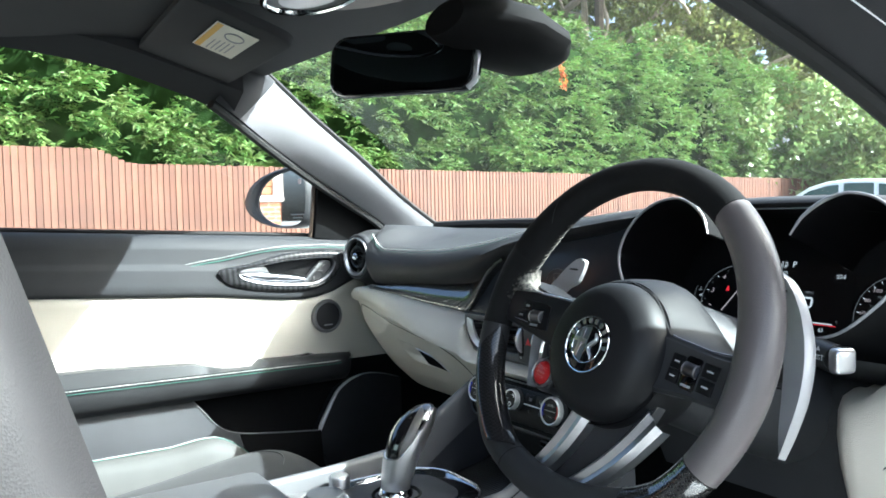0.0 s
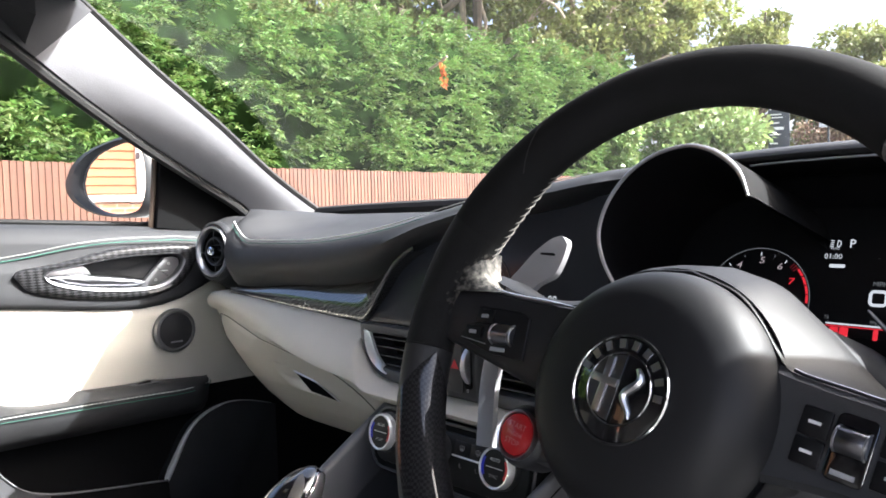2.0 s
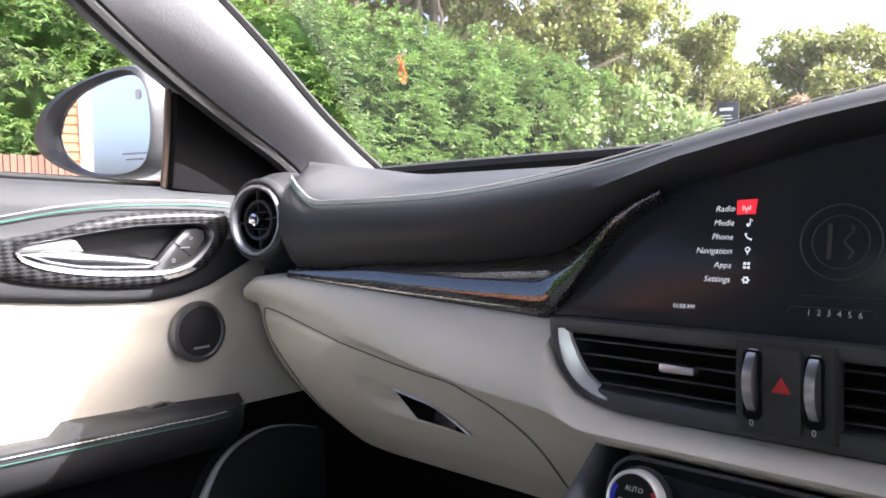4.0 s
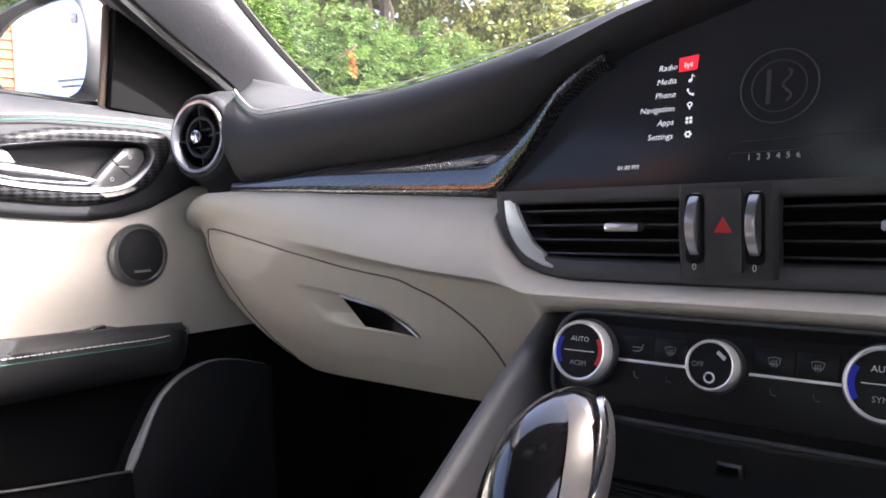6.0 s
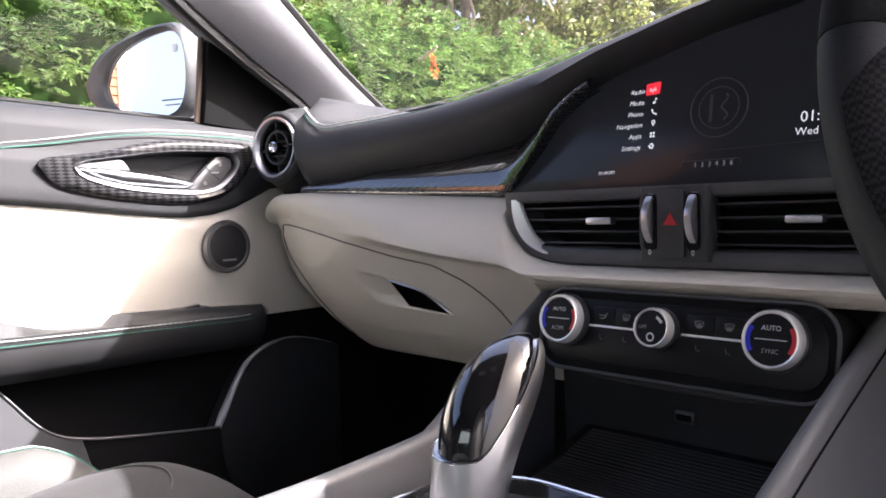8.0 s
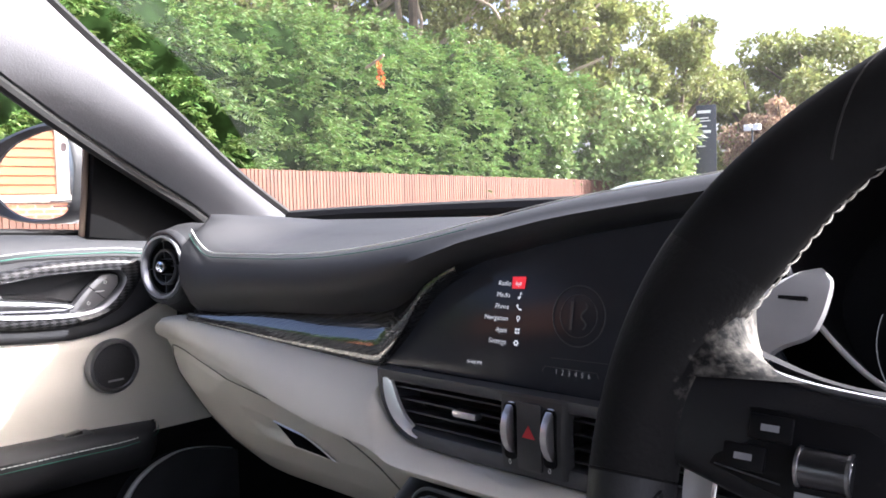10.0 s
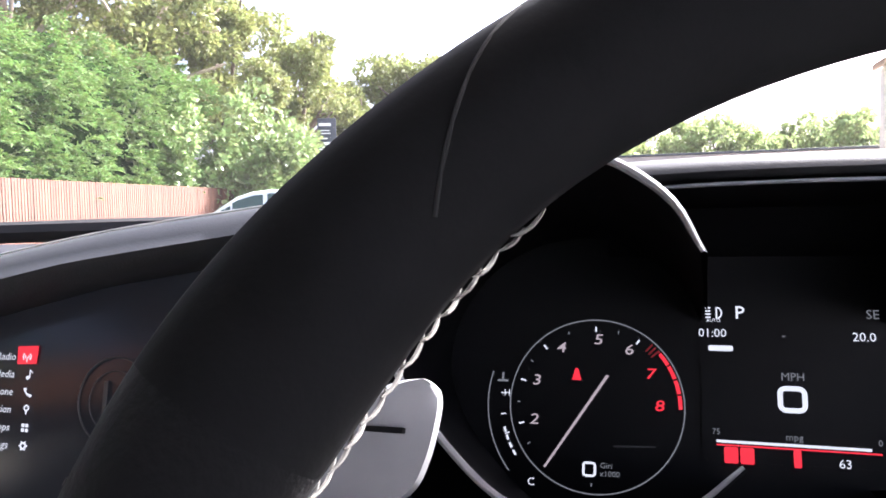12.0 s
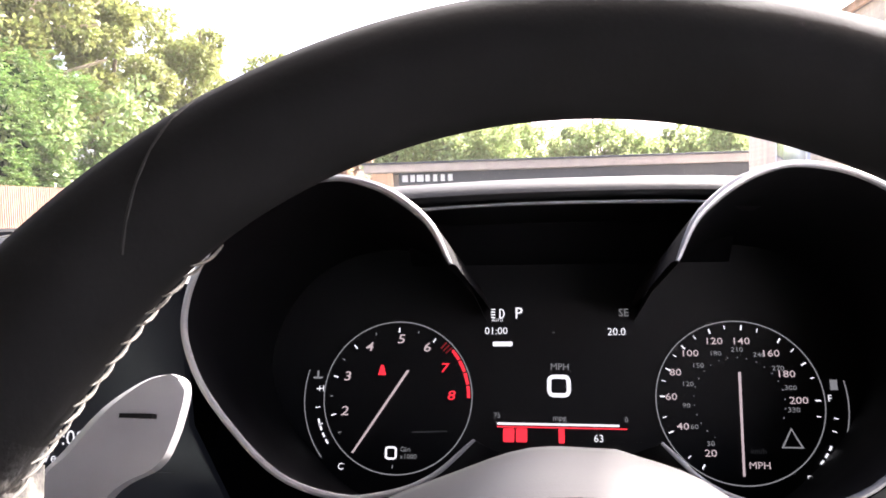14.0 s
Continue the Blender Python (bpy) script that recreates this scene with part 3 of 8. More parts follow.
tree("tall oak tree with open green crown and bare pale limbs", polar(-46, 26), 11.5, (4.2, 4.2, 4.0), 9000, 0.30, M["oak"], M["bark_pale"], 31, 6.0, 22)
tree("tall oak tree with open green crown and bare pale limbs", polar(-38, 30), 12.5, (4.6, 4.6, 4.2), 9000, 0.32, M["oak"], M["bark_pale"], 32, 6.0, 22)
tree("tall dense olive-green tree behind the hedge", polar(-56, 27), 12.6, (5.0, 5.0, 4.6), 10000, 0.32, M["oak"], M["bark_pale"], 51, 6.0, 24)
tree("tall dense olive-green tree behind the hedge", polar(-67, 25), 12.0, (5.0, 5.0, 4.4), 9000, 0.32, M["oak"], M["bark"], 52, 6.0, 24)
tree("tall dense olive-green tree behind the hedge", polar(-79, 24), 11.4, (4.6, 4.6, 4.2), 7000, 0.32, M["oak"], M["bark"], 53, 6.0, 22)
tree("dense green oak tree behind the hedge", polar(-31.5, 36), 11.0, (4.2, 4.2, 4.0), 9000, 0.34, M["oak"], M["bark"], 33, 5.0, 22)
tree("green oak tree with an airy crown", polar(-26.5, 44), 11.4, (4.2, 4.2, 3.8), 8000, 0.36, M["oak"], M["bark"], 34, 5.0, 20)
tree("green oak tree with a rounded airy crown", polar(-16.8, 60), 13.4, (6.0, 6.0, 4.2), 8000, 0.5, M["oak"], M["bark"], 35, 7.0, 22)
tree("green oak tree beside the car park entrance", polar(-21.5, 54), 11.4, (5.4, 5.0, 5.6), 9000, 0.5, M["oak"], M["bark"], 36, 4.0, 20)
tree("copper-leaved tree near the car park entrance", polar(-19.2, 47), 6.9, (2.9, 2.9, 3.0), 7500, 0.30, M["copper_leaf"], M["bark"], 37, 2.5, 26)
tree("small copper and green tree beside the building", polar(-15.6, 50), 7.4, (2.8, 2.8, 3.4), 6000, 0.32, M["copper_leaf"], M["bark"], 38, 2.5, 18)
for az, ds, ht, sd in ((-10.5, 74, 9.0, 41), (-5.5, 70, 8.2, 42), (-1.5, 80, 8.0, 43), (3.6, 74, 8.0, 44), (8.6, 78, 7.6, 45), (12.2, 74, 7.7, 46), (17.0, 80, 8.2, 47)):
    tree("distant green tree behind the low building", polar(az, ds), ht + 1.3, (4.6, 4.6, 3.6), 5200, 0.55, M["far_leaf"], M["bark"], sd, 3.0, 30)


# ---- the car's shell: roof lining, pillars, glass, floor ----
car = thing("car_body", "white saloon car body with black roof lining, seen from inside", "car", (0, 0, 0), kind="structure")


def both_sides(fn):
    for s in (-1, 1):
        fn(s)


HEADER = [(-0.594, 0.545, 1.203), (-0.42, 0.605, 1.224), (-0.2, 0.645, 1.237), (0, 0.652, 1.240), (0.2, 0.645, 1.237), (0.42, 0.605, 1.224), (0.594, 0.545, 1.203)]
rows = []
for k in range(8):
    f = k / 7
    row = []
    for x, y, z in HEADER:
        edge = abs(x) / 0.594
        row.append((x * (1.0 + 0.03 * f), y * (1 - f) - 1.55 * f, z + 0.02 * math.sin(math.pi * f) - (0.0 if f else 0.012)))
    rows.append(row)
part("roof_lining", loft(rows), M["headliner"], car, "black cloth roof lining")
rows = [[(x * 1.05, y + 0.02, z + 0.055) for x, y, z in r] for r in rows]
part("roof_panel", loft(rows), M["car_white"], car, "white painted roof panel")
part("roof_header", tube([(x, y - 0.01, z + 0.012) for x, y, z in spline(HEADER, 4)], 0.026, 10, False, 0.8), M["headliner"], car)


def pillar(s):
    front = spline([(s * 0.590, 0.52, 1.222), (s * 0.598, 0.56, 1.197), (s * 0.622, 0.67, 1.116), (s * 0.641, 0.785, 1.037), (s * 0.656, 0.888, 0.958), (s * 0.668, 0.985, 0.895), (s * 0.69, 1.12, 0.82)], 5)
    inner = [(-0.515, 0.43, 1.128), (-0.543, 0.471, 1.109), (-0.621, 0.572, 1.062), (-0.668, 0.674, 1.008), (-0.691, 0.772, 0.954), (-0.694, 0.868, 0.893), (-0.70, 0.93, 0.82)]
    if s > 0:
        inner = [(0.505, 0.42, 1.105), (0.521, 0.477, 1.076), (0.552, 0.585, 1.018), (0.577, 0.678, 0.956), (0.610, 0.77, 0.885), (0.634, 0.818, 0.838), (0.66, 0.86, 0.78)]
    rear = spline(inner, 5)
    rws = []
    for a, b in zip(front, rear):
        w = b - a
        bulge = Vector((-s * 0.008, 0, 0))
        rws.append([a + Vector((s * 0.05, 0.015, 0.01)), a, a + w * 0.12 + bulge * 0.8, a + w * 0.4 + bulge * 1.3, a + w * 0.75 + bulge, b + bulge * 0.2, b + Vector((s * 0.05, 0.0, 0.0)) if s < 0 else b + Vector((0.17, -0.03, 0.02))])
    # driver's pillar takes a darker cloth, painting in the shade on that side
    part("windscreen_pillar", loft(rws, False, True), M["pillar_cloth"] if s < 0 else M["headliner"], car, "grey cloth windscreen pillar trim" if s < 0 else "windscreen pillar trim coloured dark for the shaded side")
    # black upper end of the pillar where it meets the roof lining
    rws = [[p + (p - Vector((s * 0.8, 0.6, 1.1))).normalized() * 0.004 for p in r] for r in rws[:7]]
    part("pillar_cap", loft(rws, False, True), M["headliner"], car)
    # black rubber seal and outer white skin
    part("door_seal", tube([p + Vector((s * 0.004, -0.008, -0.006)) for p in rear], 0.008, 8), M["rubber"], car)
    part("outer_pillar", loft([[a + Vector((s * 0.052, 0.02, 0.015)), b + Vector((s * 0.06, 0, 0.0))] for a, b in zip(front, rear)]), M["car_white"], car)
    part("windscreen_seal", tube([p + Vector((s * 0.002, 0.004, 0.0)) for p in front], 0.006, 6), M["rubber"], car)
    # roof rail over the side window
    top = spline([(s * 0.543, 0.471, 1.112), (s * 0.56, 0.36, 1.15), (s * 0.57, 0.25, 1.183), (s * 0.59, 0.12, 1.205), (s * 0.61, 0.0, 1.213), (s * 0.63, -0.4, 1.225), (s * 0.62, -1.3, 1.18)], 5)
    rws = []
    for p in top:
        rws.append([p + Vector((s * 0.10, 0, 0.055)), p + Vector((s * 0.05, 0, 0.022)), p, p + Vector((-s * 0.02, 0, 0.01)), p + Vector((-s * 0.06, 0.0, 0.03)), p + Vector((-s * 0.06, 0.0, 0.075)), p + Vector((s * 0.10, 0.0, 0.075))])
    part("roof_rail", loft(rws, False, True), M["headliner"], car)


both_sides(pillar)
base = [(-0.70, 0.985, 0.892), (-0.55, 1.03, 0.897), (-0.3, 1.07, 0.90), (0, 1.085, 0.902), (0.3, 1.07, 0.90), (0.55, 1.03, 0.897), (0.70, 0.985, 0.892)]
rows = []
for k in range(9):
    f = k / 8
    rows.append([(b[0] * (1 - f) + h[0] * f, b[1] * (1 - f) + h[1] * f + 0.05 * math.sin(math.pi * f) + 0.012, b[2] * (1 - f) + h[2] * f + 0.045 * math.sin(math.pi * f)) for b, h in zip(base, HEADER)])
ws = part("windscreen", loft(rows), M["dusty_screen"], car, "clear, slightly dusty windscreen")
ws.visible_shadow = False
part("windscreen_cowl", tube([(x, y + 0.002, z - 0.008) for x, y, z in spline(base, 5)], 0.011, 8), M["rubber"], car, "black lower windscreen band")
# bonnet, scuttle, sills and floor close the shell
bon = []
for k in range(7):
    f = k / 6
    bon.append([(x * 1.1 * (1 - 0.12 * f), 1.16 + 1.15 * f - 0.25 * (x / 0.8) ** 2, 0.86 - 0.12 * f * f - 0.06 * (x / 0.8) ** 2) for x in (-0.75, -0.5, -0.25, 0, 0.25, 0.5, 0.75)])
part("bonnet", loft(bon), M["car_white"], car, "white bonnet")
part("scuttle", loft([[(x, 1.0, 0.80), (x, 1.3, 0.80)] for x in (-0.74, 0.74)]), M["plastic"], car)
part("floor_carpet", box((1.4, 2.7, 0.04), (0, -0.2, 0.20), 0.01), M["headliner"], car, "black floor carpet")
part("firewall", box((1.56, 0.04, 0.68), (0, 1.14, 0.50), 0.01), M["soft_black"], car)
part("kick_panel", box((0.03, 0.42, 0.62), (-0.755, 0.98, 0.52), 0.005), M["soft_black"], car)
part("kick_panel", box((0.03, 0.34, 0.62), (0.715, 0.98, 0.52), 0.005), M["soft_black"], car)
part("sill", box((0.12, 2.6, 0.22), (0.74, -0.3, 0.25), 0.03), M["car_white"], car, "white painted door sill")
part("sill", box((0.10, 3.2, 0.3), (-0.80, -0.3, 0.28), 0.03), M["car_white"], car)
# unseen rear door linings, added to keep low light off the dashboard
for s in (-1, 1):
    part("rear_door_panel", box((0.06, 1.13, 0.66), (s * 0.775, -1.00, 0.575), 0.015), M["headliner"], car, "unseen rear door lining added to block light")
# unseen tinted rear panes, added to darken the cabin
for s in (-1, 1):
    part("rear_side_glass", loft([[(s * 0.775, y, 0.90), (s * 0.70, y, 1.235)] for y in (-1.56, -1.0, -0.45)]), M["tinted"], car, "unseen tinted rear side pane added to dim the cabin")
part("rear_glass", loft([[(x, -1.56, 0.80), (x, -1.50, 1.24)] for x in (-0.76, 0.0, 0.76)]), M["tinted"], car, "unseen tinted rear pane added to dim the cabin")
part("rear_bulkhead", box((1.36, 0.05, 0.60), (0, -1.55, 0.52), 0.02), M["headliner"], car)
part("wing", loft([[(0.80, 0.80, 0.82), (0.86, 1.5, 0.76), (0.84, 2.2, 0.66)], [(0.92, 0.80, 0.62), (0.93, 1.5, 0.6), (0.90, 2.2, 0.55)], [(0.90, 0.80, 0.25), (0.90, 1.5, 0.4), (0.88, 2.2, 0.3)]]), M["car_white"], car)
part("hinge_panel", box((0.12, 0.04, 0.62), (0.76, 0.80, 0.52), 0.01), M["car_white"], car)

# ---- dashboard ----
dash = thing("dashboard", "black and cream leather dashboard with stitched upper pad", "dashboard", (0, 0.9, 0.5))
LIP = [(-0.69, 0.889), (-0.60, 0.888), (-0.586, 0.885), (-0.572, 0.874), (-0.558, 0.860), (-0.543, 0.849), (-0.525, 0.8428), (-0.50, 0.8412), (-0.36, 0.843), (-0.27, 0.849), (-0.17, 0.862), (-0.09, 0.877), (0.0, 0.893), (0.09, 0.904), (0.16, 0.912), (0.25, 0.920), (0.36, 0.923), (0.47, 0.920), (0.56, 0.905), (0.64, 0.878), (0.70, 0.86)]
LOW = [(-0.69, 0.766), (-0.54, 0.7665), (-0.49, 0.768), (-0.45, 0.772), (-0.41, 0.776), (-0.37, 0.778), (-0.29, 0.782), (-0.22, 0.792), (-0.18, 0.803), (-0.14, 0.824), (-0.09, 0.846), (0.0, 0.868), (0.09, 0.882), (0.16, 0.892)]
lip_s = spline([(x, 0, z) for x, z in LIP], 5)


def lip_z(x):
    return lerp_table([(p.x, p.z) for p in lip_s], x)


def lip_y(x):
    if x < 0.14:
        return 0.770
    return 0.770 + 0.03 * min(1.0, (x - 0.14) / 0.1)


rows = []
for k in range(90):
    x = -0.594 + 1.284 * k / 89
    zs, ys = lip_z(x), lip_y(x)
    yb = 1.03 + 0.05 * (1 - (x / 0.7) ** 2) + 0.02
    zb = 0.885
    end = max(0.0, (abs(x) - 0.6) / 0.1)
    zl = lerp_table(LOW, x)
    hgt = zs - zl
    dash_face = [(yb, zb - 0.01), (yb - 0.06, zb - 0.004), (0.93, (zs + zb) / 2 - 0.001 + 0.20 * max(0, zs - 0.88)), (0.84, zs + 0.005), (ys + 0.022, zs + 0.006), (ys + 0.006, zs + 0.002), (ys - 0.004, zs - 0.004), (ys - 0.014, zs - 0.012), (ys - 0.021, zs - 0.4 * hgt), (ys - 0.018, zs - 0.62 * hgt), (ys - 0.006, zs - 0.85 * hgt), (ys + 0.008, zl), (ys + 0.03, zl - 0.002)]
    cowl_face = [(yb, zb - 0.01), (yb - 0.06, zb - 0.004), (0.95, (zs + zb) / 2 + 0.004 + 0.2 * max(0, zs - 0.88)), (0.87, zs + 0.004), (ys + 0.026, zs + 0.006), (ys + 0.010, zs + 0.004), (ys + 0.002, zs + 0.001), (ys, zs - 0.002), (ys + 0.002, zs - 0.0045), (ys + 0.008, zs - 0.006), (ys + 0.02, zs - 0.007), (ys + 0.06, zs - 0.010), (ys + 0.10, zs - 0.02)]
    bl = max(0.0, min(1.0, (x - 0.10) / 0.11))
    bl = bl * bl * (3 - 2 * bl)
    prof = [(p[0] + (q[0] - p[0]) * bl, p[1] + (q[1] - p[1]) * bl) for p, q in zip(dash_face, cowl_face)]
    e = max(0.0, min(1.0, (-0.570 - x) / 0.018))
    rows.append([(x, max(y, y + (0.815 - y) * e) if y < 0.815 else y, z) for y, z in prof])
rows.insert(0, [(q[0], q[1], min(q[2], 0.80)) for q in rows[0]])
part("upper_pad", loft(rows), M["leather_black"], dash, "black stitched leather upper pad", angle=60)
# white twin seam along the edge of the pad
def seam_at(x):
    e = max(0.0, min(1.0, (-0.570 - x) / 0.018))
    y = lip_y(x) + 0.0015
    return (x, y + (0.815 - y) * e, lip_z(x) + 0.0032)


seam = [seam_at(x) for x in (-0.568, -0.562, -0.555, -0.54, -0.528, -0.515, -0.50)]
seam = seam + [(x, lip_y(x) + 0.0015, lip_z(x) + 0.0030) for x in [-0.46 + 0.04 * k for k in range(16)]]
sp = spline(seam, 6)
part("white_seam", tube([p + Vector((0, -0.0004, 0.0012)) for p in sp], [0.0010 if p.x < -0.12 else 0.0007 for p in sp], 5, False, 0.9), M["thread_white"], dash, "white stitched seam")
part("green_seam", tube([p + Vector((0.0, -0.0045, -0.0035)) for p in sp if p.x < -0.1], 0.0004, 5), M["thread_green"], dash, "dark green stitched seam")
# lacquered carbon trim: long leaf that sweeps up beside the screen
rows = []
for k in range(60):
    f = k / 59
    x = -0.56 + 0.457 * f
    zu = lerp_table(LOW, x) + 0.004
    zl = lerp_table([(-0.60, 0.763), (-0.54, 0.7625), (-0.46, 0.759), (-0.37, 0.754), (-0.205, 0.747), (-0.19, 0.760), (-0.165, 0.788), (-0.145, 0.816), (-0.12, 0.834), (-0.10, 0.845)], x)
    zl = min(zl, zu - 0.003)
    hh = zu - zl
    rows.append([(x, 0.785 + 0.4 * hh, zu + 0.003)] + [(x, 0.7545 + gv * hh, zu - fv * hh) for gv, fv in ((0.490, 0.0), (0.375, 0.13), (0.275, 0.25), (0.195, 0.36), (0.132, 0.47), (0.089, 0.57), (0.056, 0.67), (0.034, 0.76), (0.019, 0.84), (0.009, 0.92), (0.0, 1.0))] + [(x, 0.758, zl - 0.004), (x, 0.78, zl - 0.006)])
part("carbon_trim", loft(rows), M["carbon"], dash, "lacquered carbon trim with a glossy sweep", angle=60)
# cream lower panel: a bright upper band that ends in a crease, and the receding glovebox face beneath it
CREASE = [(-0.700, 0.806, 0.715), (-0.665, 0.782, 0.7215), (-0.64, 0.7725, 0.7250), (-0.60, 0.7665, 0.7262), (-0.546, 0.7580, 0.7190), (-0.43, 0.7420, 0.7068), (-0.33, 0.7237, 0.6968), (-0.26, 0.7162, 0.6893), (-0.192, 0.7145, 0.6835)]
LID = [(0.53, 0.885), (0.54, 0.872), (0.58, 0.832), (0.616, 0.803), (0.651, 0.781), (0.68, 0.7635), (0.70, 0.7525), (0.73, 0.738)]
SCOOP_TOP = [(-0.4805, 0.6618), (-0.4148, 0.6525), (-0.3661, 0.6417), (-0.3475, 0.6293), (-0.3300, 0.6135)]


def crease(x):
    return lerp_table([(a, b) for a, b, c in CREASE], x), lerp_table([(a, c) for a, b, c in CREASE], x)


def lid_y(x, z):
    """Depth of the glovebox face, with the finger scoop beside its catch."""
    yc, zc = crease(x)
    yl = lerp_table(LID, z) + 0.02 * (max(0.0, -0.5 - x) / 0.133) ** 2
    k = min(1.0, (zc - z) / 0.012)
    y = max(yc + 0.3 * (zc - z), (1 - k) * yc + k * max(yl, yc + 0.006))
    if -0.4805 < x < -0.332:
        zt, zb = lerp_table(SCOOP_TOP, x), lerp_table([(-0.4805, 0.640), (-0.4614, 0.6190), (-0.33, 0.6125)], x)
        v = (zt - z) / max(1e-6, zt - zb)
        if 0.0 < v < 1.0:
            y += 0.018 * min(1.0, (x + 0.4805) / 0.055) * min(1.0, v / 0.10) * min(1.0, (1 - v) / 0.30)
    return y


rows = []
LID_ROWS = 66
for k in range(150):
    x = -0.700 + 0.508 * k / 149
    zt = lerp_table([(-0.70, 0.735), (-0.665, 0.747), (-0.635, 0.757), (-0.61, 0.760), (-0.54, 0.760), (-0.37, 0.752), (-0.19, 0.742)], x)
    e = max(0.0, (-0.60 - x) / 0.065)
    yc, zc = crease(x)
    back = 0.014 * e * e
    z_low = 0.540 + 0.085 * max(0.0, min(1.0, (-0.575 - x) / 0.11)) ** 1.4
    y0, z0 = 0.7505 + back, zt - 0.004
    prof = [(0.80, zt + 0.002), (0.775 + back, zt + 0.002), (0.757 + back, zt + 0.001)]
    for q in range(6):
        f = q / 6
        prof.append((y0 + (yc - y0) * f - 0.006 * math.sin(math.pi * f), z0 + (zc + 0.002 - z0) * f))
    prof += [(yc - 0.0004, zc + 0.0018), (yc, zc)]
    for q in range(LID_ROWS):
        z = zc - 0.0015 - (zc - 0.0015 - z_low) * q / (LID_ROWS - 1)
        prof.append((lid_y(x, z), z))
    prof += [(max(0.90, prof[-1][0] + 0.02), z_low - 0.007), (1.00, z_low - 0.010)]
    rows.append([(x, y, z) for y, z in prof])
wall = [(q[1], q[2]) for q in rows[-1]]
for k in range(1, 80):
    # the panel runs on as a narrow roll under the vents
    x = -0.192 + 0.419 * k / 79
    f = min(1.0, (x + 0.192) / 0.060)
    g = f * f * (3 - 2 * f)
    zt = lerp_table([(-0.192, 0.744), (-0.190, 0.727), (-0.1865, 0.717), (-0.178, 0.704), (-0.1653, 0.6925), (-0.146, 0.6855), (-0.12, 0.682), (0.3, 0.682)], x)
    flat = [(0.763, zt + 0.002), (0.750, zt + 0.001), (0.742, zt), (0.733, zt - 0.001), (0.722, zt - 0.0028), (0.7135, 0.6782), (0.7085, 0.6762), (0.7080, 0.6752), (0.711, 0.6715), (0.718, 0.6665), (0.728, 0.662), (0.75, 0.6585), (0.82, 0.656)]
    row = []
    for i, (wy, wz) in enumerate(wall):
        u = 7 * i / 10 if i <= 10 else min(12.0, 7 + 5 * (i - 10) / 30)
        a = min(11, int(u))
        fy, fz = (flat[a][h] + (flat[a + 1][h] - flat[a][h]) * (u - a) for h in (0, 1))
        row.append((x, wy + (fy - wy) * g, min(wz, zt + 0.002 - 0.0008 * i) * (1 - g) + fz * g))
    rows.append(row)
part("cream_panel", loft(rows), M["cream"], dash, "cream leather lower dashboard panel running on under the vents", angle=50)
# black body behind everything
part("dash_end", box((0.112, 0.17, 0.150), (-0.650, 0.895, 0.792), 0.02), M["leather_black"], dash, "black padded end of the dashboard")
part("dash_core", box((1.36, 0.16, 0.30), (0, 0.98, 0.70), 0.02), M["soft_black"], dash)
part("dash_core", box((0.44, 0.05, 0.20), (-0.08, 0.865, 0.75), 0.01), M["soft_black"], dash)

# ---- dashboard: vents, glove box ----
def groove(name, pts, parent, r=0.0008, n=5, m=None):
    return part(name, tube(spline(pts, n), r, 6), m or M["seam_shade"], parent)


LIDLINE = [(-0.600, 0.555), (-0.622, 0.585), (-0.638, 0.619), (-0.648, 0.6557), (-0.652, 0.690), (-0.648, 0.711), (-0.634, 0.7195), (-0.600, 0.7170), (-0.5276, 0.7075), (-0.4714, 0.6985), (-0.4319, 0.6910), (-0.3958, 0.6837), (-0.3602, 0.678), (-0.3263, 0.6732), (-0.3064, 0.6653), (-0.2849, 0.6556), (-0.2643, 0.6396), (-0.2493, 0.6199), (-0.2442, 0.5972), (-0.243, 0.560)]
groove("glovebox_seam", [(p.x, lid_y(p.x, p.y) - 0.0002, p.y) for p in spline([(x, z, 0) for x, z in LIDLINE], 4)], dash, 0.0011, 1)
CATCH = [((-0.4148, 0.6515), (-0.4027, 0.6187)), ((-0.390, 0.6462), (-0.385, 0.6178)), ((-0.3661, 0.6407), (-0.365, 0.6165)), ((-0.3475, 0.6283), (-0.350, 0.6150)), ((-0.3335, 0.6135), (-0.3338, 0.6130))]


def face_at(p, out=0.001):
    return (p[0], lerp_table(LID, p[1]) - out, p[1])


part("glovebox_handle", loft([[face_at(a), face_at(b)] for a, b in CATCH]), M["gloss_black"], dash, "gloss black glovebox catch")
part("handle_edge", tube(spline([face_at(a, 0.0018) for a, b in CATCH], 6), 0.0011, 6), M["satin"], dash)


